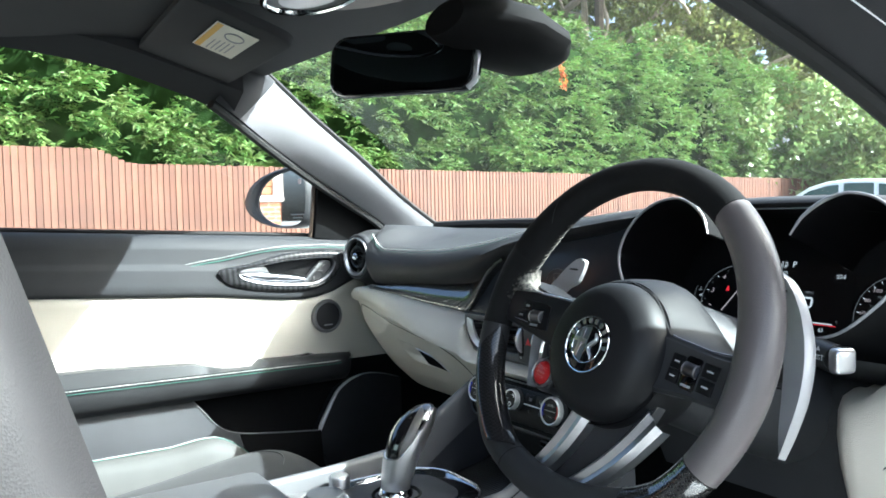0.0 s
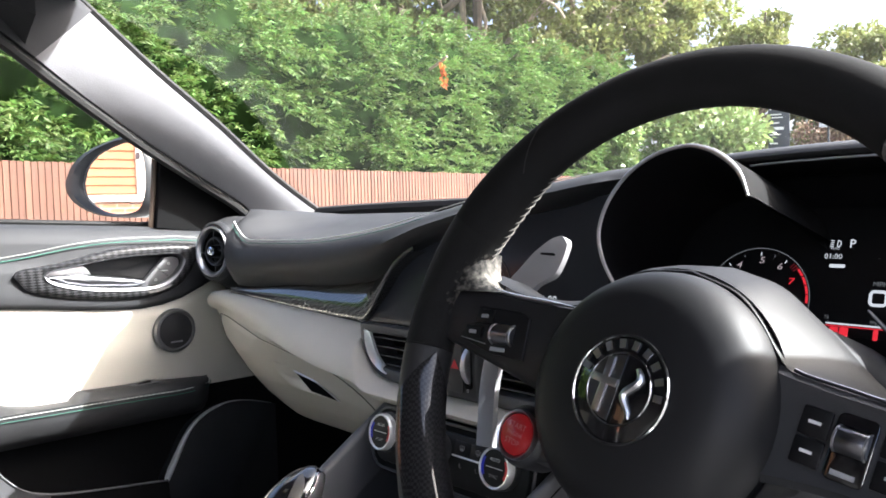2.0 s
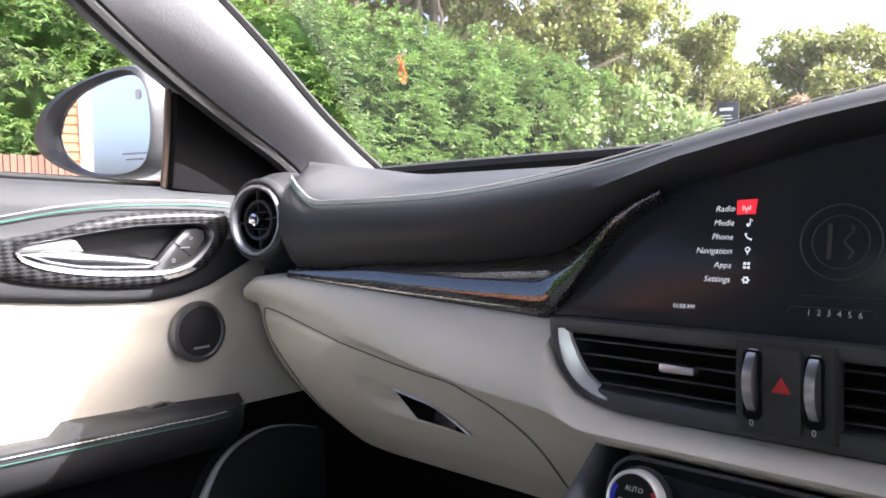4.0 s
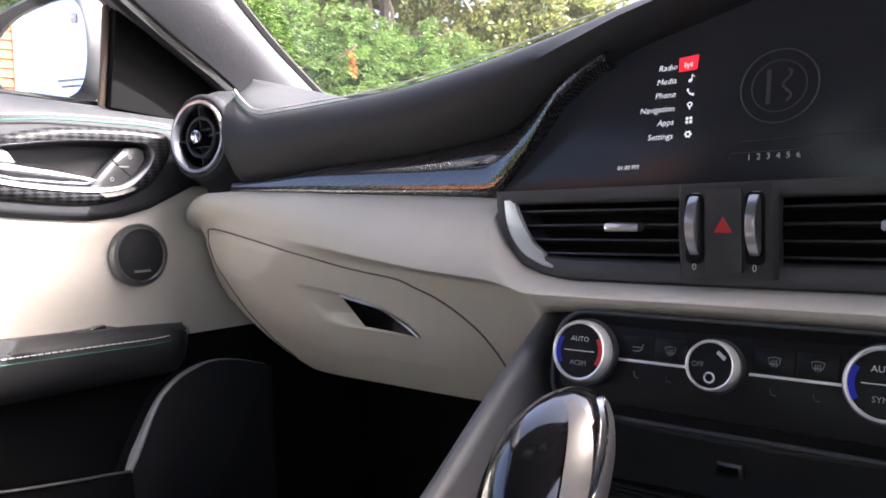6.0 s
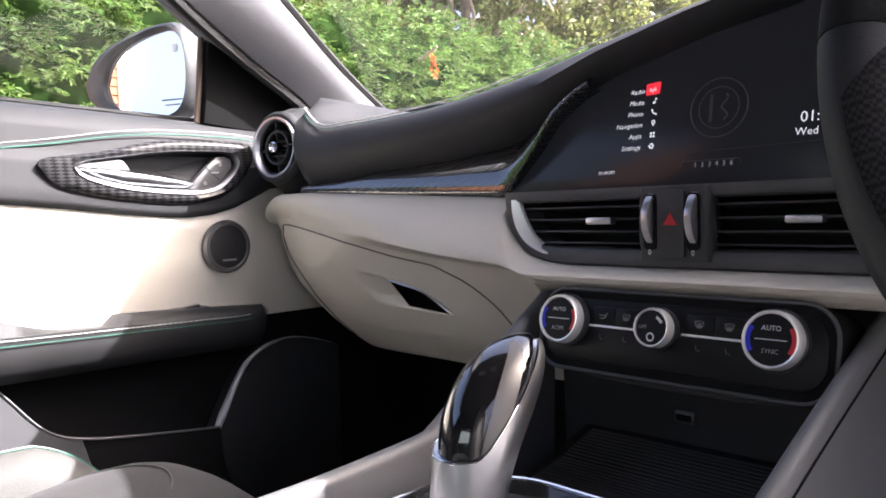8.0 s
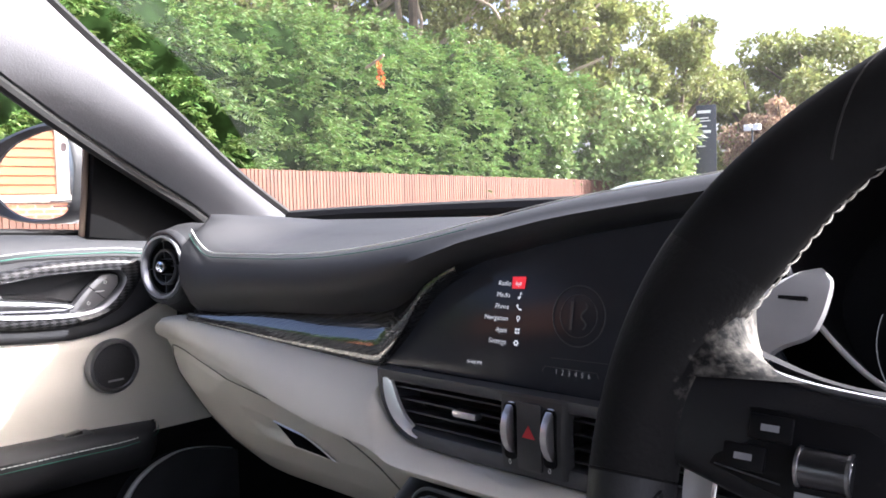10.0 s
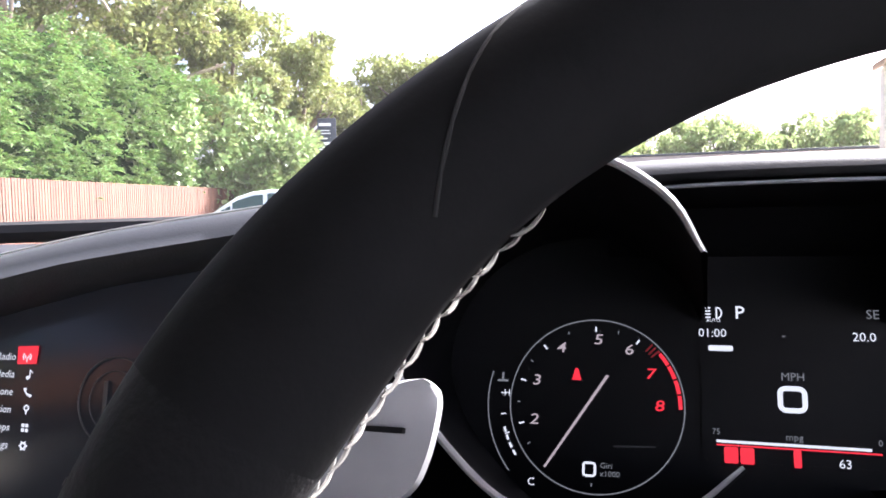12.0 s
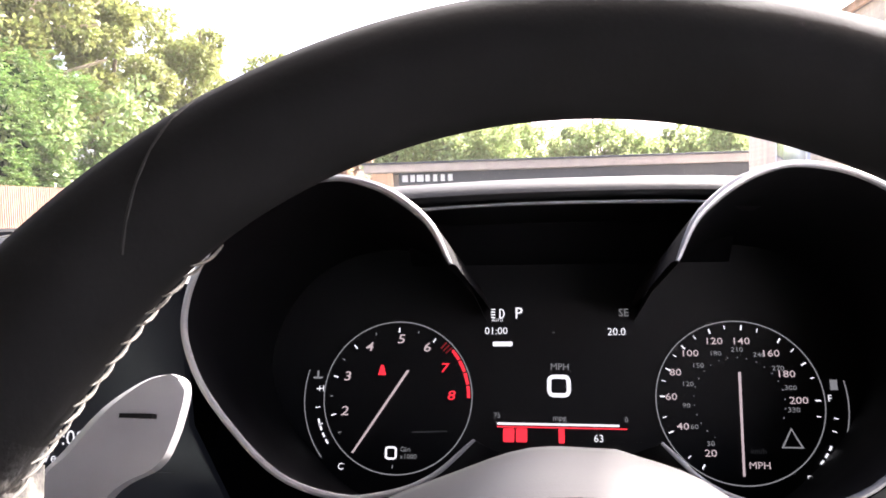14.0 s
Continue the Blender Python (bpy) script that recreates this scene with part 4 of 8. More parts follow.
def round_vent(x, tilt):
    o = Vector((x, 0.757, 0.826))
    m = frame_at(o, (math.cos(radians(tilt)), math.sin(radians(tilt)), 0), (0, 0.06, 1))
    v = thing("air_vent", "round black air vent with satin silver ring", "air vent", o, "round dashboard vents")
    rings = []
    for depth, r, drop in ((-0.003, 0.0470, 0.0), (-0.008, 0.0492, 0.0), (-0.014, 0.0505, 0.001), (-0.022, 0.0535, 0.0035), (-0.032, 0.0575, 0.006), (-0.046, 0.060, 0.008), (-0.075, 0.060, 0.008)):
        rings.append([m @ Vector((r * math.cos(radians(a)), r * math.sin(radians(a)) * (1.0 if a < 180 else 1.0 + drop * 4) - (0 if a < 180 else drop * 0.25), depth)) for a in range(0, 360, 8)])
    part("housing", loft(rings, False, True), M["leather_black"], v, angle=60)
    part("bezel", lathe([(0.0420, -0.004), (0.0435, -0.001), (0.0460, -0.001), (0.0490, -0.004), (0.0500, -0.012)], m, 56, False), M["plastic"], v)
    part("ring", lathe([(0.0345, -0.008), (0.0352, -0.003), (0.0382, 0.0016), (0.0412, 0.0020), (0.0425, -0.001), (0.0428, -0.006)], m, 56, False), M["satin"], v, "satin silver ring")
    part("throat", lathe([(0.0368, -0.003), (0.034, -0.03), (0.0, -0.031)], m, 40, False), M["soft_black"], v)
    part("inner_ring", lathe([(0.0205, -0.012), (0.0205, -0.004), (0.0225, -0.003), (0.0240, -0.005), (0.0238, -0.013)], m, 40, False), M["plastic"], v)
    for a in (0, 90, 180, 270):
        part("vane", box((0.024, 0.0016, 0.016), (0.0235, 0, -0.013), 0.0004), M["plastic"], v).data.transform(m @ Matrix.Rotation(radians(a + 6), 4, "Z"))
    for dy in (-0.010, 0.010):
        part("vane", box((0.040, 0.0014, 0.012), (0, dy, -0.018), 0.0004), M["plastic"], v).data.transform(m)
    part("knob", lathe([(0.0, 0.0015), (0.0036, 0.002), (0.0050, 0.0045), (0.0072, 0.0035), (0.0080, 0.001), (0.0074, -0.005), (0.0072, -0.014)], m, 24, False), M["chrome"], v, "small chrome knob")


round_vent(-0.624, 10)
round_vent(0.615, -10)

# centre vents with horizontal slats
VY = 0.742
cv = thing("centre_vents", "wide black centre air vents with satin tabs and hazard switch", "air vent", (0, VY, 0.70))


def vent_poly(grow):
    pts = [(-0.181 - grow, 0.7435 + min(grow, 0.0045)), (-0.1805 - grow, 0.733), (-0.177 - grow, 0.720), (-0.170 - grow * 0.8, 0.708 - grow * 0.4), (-0.160 - grow * 0.5, 0.699 - grow * 0.8), (-0.146, 0.694 - grow), (-0.12, 0.6915 - grow), (0.13, 0.6915 - grow), (0.157, 0.694 - grow), (0.171 + grow * 0.5, 0.699 - grow * 0.8), (0.181 + grow * 0.8, 0.708 - grow * 0.4), (0.188 + grow, 0.720), (0.1915 + grow, 0.733), (0.192 + grow, 0.7435 + min(grow, 0.0045))]
    for _ in range(2):
        cut = [pts[0]]
        for a, b in zip(pts, pts[1:]):
            cut += [(0.75 * a[0] + 0.25 * b[0], 0.75 * a[1] + 0.25 * b[1]), (0.25 * a[0] + 0.75 * b[0], 0.25 * a[1] + 0.75 * b[1])]
        pts = cut + [pts[-1]]
    return pts


XZ = frame_at((0, VY, 0), (1, 0, 0), (0, 0, 1))
outer, inner = vent_poly(0.004), vent_poly(-0.006)
bm = bmesh.new()
n = len(outer)
rings = [[XZ @ Vector((x, z, h)) for x, z in p] for p, h in ((vent_poly(0.0105), -0.014), (vent_poly(0.0100), -0.001), (vent_poly(0.0075), 0.0025), (vent_poly(0.003), 0.0032), (vent_poly(-0.002), 0.0025), (vent_poly(-0.0045), 0.001), (vent_poly(-0.006), -0.003), (vent_poly(-0.0062), -0.034))]
part("vent_frame", loft(rings, False, True), M["vent_grey"], cv, "dark grey vent surround")
part("vent_back", prism(inner, 0.002, XZ @ Matrix.Translation((0, 0, -0.034))), M["soft_black"], cv)
for s, pts in ((-1, [(-0.1795, 0.741), (-0.1785, 0.728), (-0.1735, 0.714), (-0.163, 0.702), (-0.148, 0.6945), (-0.138, 0.6925)]), (1, [(0.1905, 0.741), (0.1895, 0.728), (0.1845, 0.714), (0.174, 0.702), (0.159, 0.6945), (0.149, 0.6925)])):
    sp_ = spline([(x, z, 0) for x, z in pts], 8)
    rws = []
    for i, p in enumerate(sp_):
        f = i / (len(sp_) - 1)
        tn = (sp_[min(i + 1, len(sp_) - 1)] - sp_[max(i - 1, 0)]).normalized()
        w = 0.0105 * (0.55 + 0.45 * math.sin(math.pi * min(1.0, f * 1.25))) * min(1.0, 4.0 * (1.02 - f))
        nx, ny = -tn.y * s * -1, tn.x * s * -1
        if nx * s > 0:
            nx, ny = -nx, -ny
        rws.append([XZ @ Vector((p.x - nx * 0.0015, p.y - ny * 0.0015, 0.0030)), XZ @ Vector((p.x, p.y, 0.0044)), XZ @ Vector((p.x + nx * w * 0.5, p.y + ny * w * 0.5, 0.0030)), XZ @ Vector((p.x + nx * w, p.y + ny * w, 0.0004)), XZ @ Vector((p.x + nx * (w + 0.0006), p.y + ny * (w + 0.0006), -0.003))])
    part("bright_trim", loft(rws), M["white_metal"], cv, "bright silver end trim")
for x0, x1 in ((-0.173, -0.040), (0.017, 0.183)):
    for k, z in enumerate((0.731, 0.7205, 0.710, 0.700)):
        cut = (0.0, 0.003, 0.011, 0.024)[k] if x0 < 0 else 0.0
        cut_r = (0.0, 0.003, 0.011, 0.024)[k] if x0 > 0 else 0.0
        bm = box((x1 - x0 - cut - cut_r, 0.022, 0.0016), ((x0 + cut + x1 - cut_r) / 2, 0, 0), 0.0005)
        bmesh.ops.transform(bm, matrix=Matrix.Translation((0, VY + 0.016, z)) @ Matrix.Rotation(radians(-8), 4, "X"), verts=bm.verts)
        part("slat", bm, M["plastic"], cv)
    tx = -0.085 if x0 < 0 else 0.085
    part("tab", box((0.026, 0.010, 0.0062), (tx, VY + 0.003, 0.7205), 0.0018), M["satin"], cv, "satin silver vent tab")
part("switch_block", loft([[(x, VY - 0.006 - 0.003 * math.sin(math.pi * (z - 0.688) / 0.06) + (0.012 if e == 1 else 0.0 if e else 0.003), z) for z in (0.6885, 0.70, 0.712, 0.724, 0.736, 0.7465)] for x, e in ((-0.0425, 1), (-0.0418, 0), (-0.0395, -1), (-0.024, -1), (0.001, -1), (0.0165, -1), (0.0188, 0), (0.0195, 1))]), M["plastic"], cv, "black switch block")
for x in (-0.0300, 0.0070):
    mw = frame_at((x, VY + 0.0055, 0.7215), (0, 1, 0), (0, 0, 1))
    part("thumbwheel", lathe([(0.0, 0.0038), (0.0215, 0.0038), (0.0237, 0.0028), (0.0240, 0.0), (0.0237, -0.0028), (0.0215, -0.0038), (0.0, -0.0038)], mw, 48, False), M["satin"], cv, "knurled chrome thumbwheel")
    part("wheel_slot", prism(rounded(0.0115, 0.044, 0.004), 0.001, XZ @ Matrix.Translation((x, 0.7195, 0.0096))), M["soft_black"], cv)
    words("mark", "0", 0.006, XZ @ Matrix.Translation((x, 0.6955, 0.0102)), M["white_print"], cv)
part("hazard_key", prism(rounded(0.0225, 0.052, 0.002), 0.002, XZ @ Matrix.Translation((-0.0115, 0.7180, 0.0105)), 0.0006), M["plastic"], cv)
part("hazard_triangle", prism([(-0.006, -0.004), (0.006, -0.004), (0, 0.006)], 0.0004, XZ @ Matrix.Translation((-0.0115, 0.721, 0.0110))), M["red_print"], cv, "red warning triangle")

# ---- infotainment screen set flush in the dashboard ----
SM = frame_at((0, 0.7693, 0.80), (1, 0, 0), (0, 0.187, 0.982))
scr = thing("infotainment_screen", "dark glossy dashboard screen showing a white menu", "screen", (0, 0.77, 0.80))
glass_poly = [(-0.203, -0.0530), (-0.190, -0.036), (-0.172, -0.012), (-0.150, 0.018), (-0.128, 0.035), (-0.08, 0.056), (0, 0.074), (0.09, 0.088), (0.148, 0.096), (0.150, 0.06), (0.158, 0.0), (0.19, -0.0555), (0.0, -0.0535)]
part("screen_glass", prism(glass_poly, 0.006, SM, 0.001), M["screen"], scr)


def on_screen(x, z, lift=0.0012):
    return SM @ Matrix.Translation((x, (z - 0.80) / 0.982, lift))


for k, t in enumerate(("Radio", "Media", "Phone", "Navigation", "Apps", "Settings")):
    words("menu_word", t, 0.0059, on_screen(-0.0575, 0.8285 - 0.0095 * k), M["glow_white"], scr, "RIGHT", 0.18)
part("menu_highlight", prism([(-0.0065, -0.005), (0.0062, -0.0045), (0.0070, 0.0055), (-0.0068, 0.0048)], 0.0003, on_screen(-0.0497, 0.8295)), M["glow_red"], scr, "red menu highlight")


def icon(kind, x, z):
    bm = bmesh.new()
    m = on_screen(x, z, 0.0016)
    if kind == "radio":
        for r in (0.0012, 0.0026):
            for s in (0, 180):
                tube([m @ Vector((r * math.cos(radians(a + s)), r * math.sin(radians(a + s)), 0)) for a in range(-40, 41, 10)], 0.0003, 4, False, 1, bm)
        tube([m @ Vector((0, 0, 0)), m @ Vector((0, -0.003, 0))], 0.0003, 4, False, 1, bm)
    elif kind == "note":
        lathe([(0.0012, 0.0002), (0.0, 0.0003)], m @ Matrix.Translation((-0.0008, -0.0018, 0)), 10, False, bm)
        tube([m @ Vector((0.0003, -0.0018, 0)), m @ Vector((0.0003, 0.0025, 0)), m @ Vector((0.002, 0.001, 0))], 0.0004, 4, False, 1, bm)
    elif kind == "phone":
        tube([m @ Vector(p) for p in ((-0.0020, 0.0022, 0), (-0.0018, 0.0004, 0), (-0.0004, -0.0012, 0), (0.0020, -0.0020, 0))], [0.0009, 0.0005, 0.0005, 0.0009], 5, False, 1, bm)
    elif kind == "pin":
        tube([m @ Vector((0.0014 * math.cos(radians(a)), 0.0010 + 0.0014 * math.sin(radians(a)), 0)) for a in range(0, 360, 30)], 0.0005, 4, True, 1, bm)
        tube([m @ Vector((0, -0.0004, 0)), m @ Vector((0, -0.0026, 0))], [0.0008, 0.0002], 4, False, 1, bm)
    elif kind == "grid":
        for dx in (-0.0013, 0.0013):
            for dy in (-0.0013, 0.0013):
                prism(rounded(0.0019, 0.0019, 0.0004, 2), 0.0002, m @ Matrix.Translation((dx, dy, 0)), 0, 1, bm)
    else:
        tube([m @ Vector((0.0016 * math.cos(radians(a)), 0.0016 * math.sin(radians(a)), 0)) for a in range(0, 360, 30)], 0.0006, 4, True, 1, bm)
        for a in range(0, 360, 60):
            tube([m @ Vector((0.0018 * math.cos(radians(a)), 0.0018 * math.sin(radians(a)), 0)), m @ Vector((0.0027 * math.cos(radians(a)), 0.0027 * math.sin(radians(a)), 0))], 0.0004, 4, False, 1, bm)
    part("menu_icon", bm, M["glow_white"], scr, smooth=False)


for k, kd in enumerate(("radio", "note", "phone", "pin", "grid", "gear")):
    icon(kd, -0.0495 if k == 0 else -0.0468, 0.8288 - 0.0095 * k)
words("clock", "01:00 PM", 0.0043, on_screen(-0.089, 0.7612), M["glow_white"], scr)
words("page_marks", "1  2  3  4  5  6", 0.0056, on_screen(0.009, 0.7632), M["glow_dim"], scr)
part("page_bracket", tube([on_screen(x, z) @ Vector((0, 0, 0)) for x, z in ((-0.019, 0.7625), (-0.017, 0.7665), (0.030, 0.7665), (0.032, 0.7625))], 0.0003, 4), M["glow_ghost"], scr)
words("clock", "01:00", 0.0115, on_screen(0.073, 0.7925), M["glow_white"], scr, "LEFT")
words("date", "Wed 1", 0.0082, on_screen(0.070, 0.782), M["glow_white"], scr, "LEFT")
for r in (0.0235, 0.0165):
    part("ghost_roundel", tube([on_screen(0.010, 0.807, 0.001) @ Vector((r * math.cos(radians(a)), r * math.sin(radians(a)), 0)) for a in range(0, 360, 8)], 0.0006 if r > 0.02 else 0.0004, 4, True), M["glow_ghost"], scr, "faint grey roundel on the screen")
part("ghost_cross", box((0.0026, 0.022, 0.0003), (0, 0, 0.0006)), M["glow_ghost"], scr).data.transform(on_screen(0.004, 0.807))
part("ghost_wave", tube([on_screen(0.015 + 0.0026 * math.sin(k * 0.9), 0.797 + 0.0020 * k, 0.0016) @ Vector((0, 0, 0)) for k in range(11)], 0.0008, 5), M["glow_ghost"], scr)
part("screen_rule", tube([on_screen(-0.012, 0.7735) @ Vector(), on_screen(0.15, 0.776) @ Vector()], 0.0002, 4), M["glow_ghost"], scr)

# ---- climate control panel ----
PM = frame_at((0.003, 0.702, 0.634), (1, 0, 0), (0, 0.22, 0.975))
cl = thing("climate_panel", "black climate control panel with three silver-ringed knobs", "control panel", (0, 0.70, 0.634))
part("panel", prism(rounded(0.238, 0.066, 0.022, 7), 0.05, PM, 0.003, 3), M["soft_black"], cl)
part("panel_face", prism(rounded(0.226, 0.050, 0.018, 6), 0.004, PM @ Matrix.Translation((0, 0.0, 0.0015)), 0.001), M["key_black"], cl)
part("panel_edge", tube([PM @ Vector((x, y, 0.0005)) for x, y in rounded(0.237, 0.065, 0.022, 7)], 0.0016, 6, True), M["leather_grey"], cl)


def knob(x, r, left, right, top, bottom):
    m = PM @ Matrix.Translation((x, 0.0065, 0))
    k = part("knob", lathe([(r * 1.02, 0.001), (r * 1.02, 0.010), (r, 0.0145), (r * 0.95, 0.0160), (r * 0.885, 0.0155), (r * 0.87, 0.0135)], m, 56, False), M["white_metal"], cl, "satin silver ringed knob")
    part("knob_skirt", lathe([(r * 1.10, 0.0012), (r * 1.09, 0.007), (r * 1.03, 0.0075)], m, 48, False), M["plastic"], k)
    part("knob_face", lathe([(r * 0.875, 0.0138), (0.0, 0.0140)], m, 48, False), M["key_black"], k)
    for c, a0 in ((left, 135), (right, -45)):
        if c:
            rws = [[m @ Vector((rr * r * math.cos(radians(a)), rr * r * math.sin(radians(a)), 0.0143)) for rr in (0.70, 0.87)] for a in range(a0 + 12, a0 + 79, 6)]
            part("colour_arc", loft(rws), c, k)
    if top:
        part("knob_rule", box((r * 1.1, 0.0006, 0.0003), (0, 0, 0.0144)), M["white_print"], k).data.transform(m)
        words("knob_word", top, 0.0047, m @ Matrix.Translation((0, r * 0.38, 0.0144)), M["white_print"], k)
        words("knob_word", bottom, 0.0045, m @ Matrix.Translation((0, -r * 0.40, 0.0144)), M["grey_print"], k)
    else:
        words("knob_word", "OFF", 0.0042, m @ Matrix.Translation((-r * 0.5, 0, 0.0144)), M["grey_print"], k)
        part("fan_mark", box((0.006, 0.0022, 0.0003), (r * 0.42, r * 0.42, 0.0144), 0, Matrix.Rotation(radians(-40), 4, "Z")), M["white_print"], k).data.transform(m)
        part("frost_mark", tube([Vector((0.0028 * math.cos(radians(a)), -r * 0.48 + 0.0028 * math.sin(radians(a)), 0.0144)) for a in range(0, 360, 30)], 0.0006, 4, True), M["white_print"], k).data.transform(m)


knob(-0.092, 0.0195, M["blue_print"], M["red_print"], "AUTO", "ACSM")
knob(-0.007, 0.0146, None, None, "", "")
knob(0.081, 0.0195, M["blue_print"], M["red_print"], "AUTO", "SYNC")
for x0, x1 in ((-0.070, -0.024), (0.011, 0.060)):
    part("bright_line", box((x1 - x0, 0.0018, 0.0012), ((x0 + x1) / 2, 0.0040, 0.0022), 0.0004), M["white_metal"], cl).data.transform(PM)
    for i in (0, 1):
        bx = x0 + (x1 - x0) * (0.27 + 0.46 * i)
        part("key", box(((x1 - x0) * 0.44, 0.0135, 0.003), (bx, 0.0125, 0.0006), 0.0005), M["key_black"], cl).data.transform(PM)
        bm = bmesh.new()
        if x0 < 0 and i == 0:
            tube([PM @ Vector((bx + u, 0.0125 + v, 0.0024)) for u, v in ((-0.0035, 0.0002), (0.0028, 0.0002), (0.0035, 0.0022))], 0.00030, 4, False, 1, bm)
            tube([PM @ Vector((bx + u, 0.0125 + v, 0.0024)) for u, v in ((-0.0030, -0.0022), (0.0005, -0.0022), (0.0030, -0.0006))], 0.00030, 4, False, 1, bm)
        else:
            tube([PM @ Vector((bx + u, 0.0125 + v, 0.0024)) for u, v in ((-0.0034, 0.0018), (0.0, 0.0026), (0.0034, 0.0018), (0.0026, -0.0014), (-0.0026, -0.0014))], 0.00028, 4, True, 1, bm)
            for q in (-1, 0, 1):
                tube([PM @ Vector((bx + 0.0013 * q + 0.0003 * math.sin(2 * v), 0.0125 - 0.0030 + 0.0010 * v, 0.0025)) for v in (0, 1, 2, 3, 4)], 0.00022, 4, False, 1, bm)
        part("key_symbol", bm, M["grey_print"], cl, smooth=False)
        bm = tube([PM @ Vector((bx - 0.0014, -0.0025, 0.0024)), PM @ Vector((bx - 0.0006, -0.0058, 0.0024)), PM @ Vector((bx + 0.0018, -0.0062, 0.0024))], 0.0005, 5)
        part("key_symbol", bm, M["dim_print"], cl, smooth=False)

# ---- instrument cluster ----
CM = frame_at((0.362, 0.85, 0.79), (1, 0, 0), (0, math.sin(radians(19)), math.cos(radians(19))))
clu = thing("instrument_cluster", "black instrument cluster with two hooded dials and a lit display", "instrument cluster", (0.362, 0.85, 0.79))
part("back_panel", prism(rounded(0.46, 0.24, 0.03), 0.02, CM @ Matrix.Translation((0, 0.02, -0.001))), M["dial_face"], clu)
part("floor_panel", loft([[CM @ Vector((x, -0.072, 0)), CM @ Vector((x, -0.062, 0.13))] for x in (-0.21, 0.21)]), M["plastic"], clu)
RING = [(-0.0557, 0.0555), (-0.0662, 0.0755), (-0.0834, 0.0903), (-0.1005, 0.0979), (-0.1165, 0.1001), (-0.1415, 0.0946), (-0.1643, 0.0794), (-0.1796, 0.0555), (-0.1839, 0.0293), (-0.1758, 0.006), (-0.1591, -0.0159), (-0.1319, -0.0398), (-0.1034, -0.0488), (-0.0795, -0.0464), (-0.0614, -0.0388), (-0.0438, -0.0236)]
MOUTH = 0.1385
for s in (-1, 1):
    loop = [Vector((p.x if s < 0 else 0.0464 + 0.93 * (-p.x - 0.0557), p.y, 0)) for p in spline([(x, y, 0) for x, y in RING], 5)]
    mid_c = Vector((0.118 * s, 0.029, 0))
    hood_in, hood_out, ring_r = [], [], []
    for i, p in enumerate(loop):
        o_ = (p - mid_c).normalized()
        f = i / (len(loop) - 1)

        def at(grow, drop, h):
            return CM @ Vector((p.x + o_.x * grow, p.y + o_.y * grow - drop, h))
        hood_in.append([at(-0.001, 0, MOUTH - 0.0005), at(0.004, 0.001, 0.07), at(0.006, 0.004, 0.0)])
        hood_out.append([at(0.0006, 0, MOUTH - 0.0003), at(0.0022, 0, MOUTH - 0.005), at(0.0040, 0, 0.10), at(0.010, 0, 0.0)])
        ring_r.append(0.0007 + 0.0010 * math.sin(math.pi * f) ** 0.5 + 0.0009 * math.exp(-((f - 0.12) / 0.1) ** 2))
    h = part("dial_hood", loft(hood_in), M["dial_face"], clu, "deep black dial hood")
    part("hood_skin", loft(hood_out), M["soft_black"], h)
    part("hood_ring", tube([CM @ Vector((p.x, p.y, MOUTH)) for p in loop], ring_r, 8), M["trim_line"], h, "satin silver hood ring")
part("cowl_trim", tube(spline([(0.276, 0.803, 0.9127), (0.31, 0.803, 0.9143), (0.362, 0.803, 0.9150), (0.414, 0.803, 0.9143), (0.444, 0.803, 0.9130)], 6), 0.0015, 8, False, 0.7), M["trim_line"], clu, "satin line under the cowl")
part("display_hood", loft([[(x, 0.804, 0.9135 - 0.3 * (x - 0.362) ** 2), (x, 0.86, 0.903), (x, 0.885, 0.87)] for x in (0.262, 0.30, 0.362, 0.424, 0.462)]), M["dial_face"], clu)


def on_dial(x, y, lift=0.0008):
    return CM @ Matrix.Translation((x, y, lift))


def arc(name, cx, cy, r, a0, a1, w, material, parent, step=4, lift=0.0008):
    n_ = max(2, int(abs(a1 - a0) / step) + 1)
    pts = [radians(a0 + (a1 - a0) * k / (n_ - 1)) for k in range(n_)]
    return part(name, loft([[on_dial(cx + (r - w / 2) * math.cos(a), cy + (r - w / 2) * math.sin(a), lift) @ Vector(), on_dial(cx + (r + w / 2) * math.cos(a), cy + (r + w / 2) * math.sin(a), lift) @ Vector()] for a in pts]), material, parent)


def tick(name, cx, cy, r0, r1, a, w, material, parent):
    c_, s_ = math.cos(radians(a)), math.sin(radians(a))
    q = [(cx + r * c_ + e * w / 2 * -s_, cy + r * s_ + e * w / 2 * c_) for r, e in ((r0, -1), (r1, -1), (r1, 1), (r0, 1))]
    return part(name, prism(q, 0.0002, on_dial(0, 0)), material, parent)


TX, TY, TR = -0.1065, 0.0065, 0.0472
tach = part("rev_counter", lathe([(0.0, 0.0003), (TR, 0.0003)], on_dial(TX, TY, 0), 64, False), M["dial_face"], clu, "black rev counter with pale numerals")
arc("dial_ring", TX, TY, TR, 0, 360, 0.0007, M["glow_dim"], tach)
for t, x, y, m_ in (("2", -0.0334, -0.0094, "glow_pink"), ("3", -0.0327, 0.0123, "glow_pink"), ("4", -0.0193, 0.0310, "glow_pink"), ("5", 0.0013, 0.0360, "glow_pink"), ("6", 0.0180, 0.0307, "glow_pink"), ("7", 0.0294, 0.0177, "glow_red"), ("8", 0.0340, 0.0007, "glow_red")):
    words("numeral", t, 0.0082, on_dial(TX + x, TY + y), M[m_], tach, shear=0.12, bold=0.00005, wide=1.3)
for a in (196, 163, 132, 90, 57):
    tick("tick", TX, TY, 0.0405, 0.0435, a, 0.0009, M["glow_white"], tach)
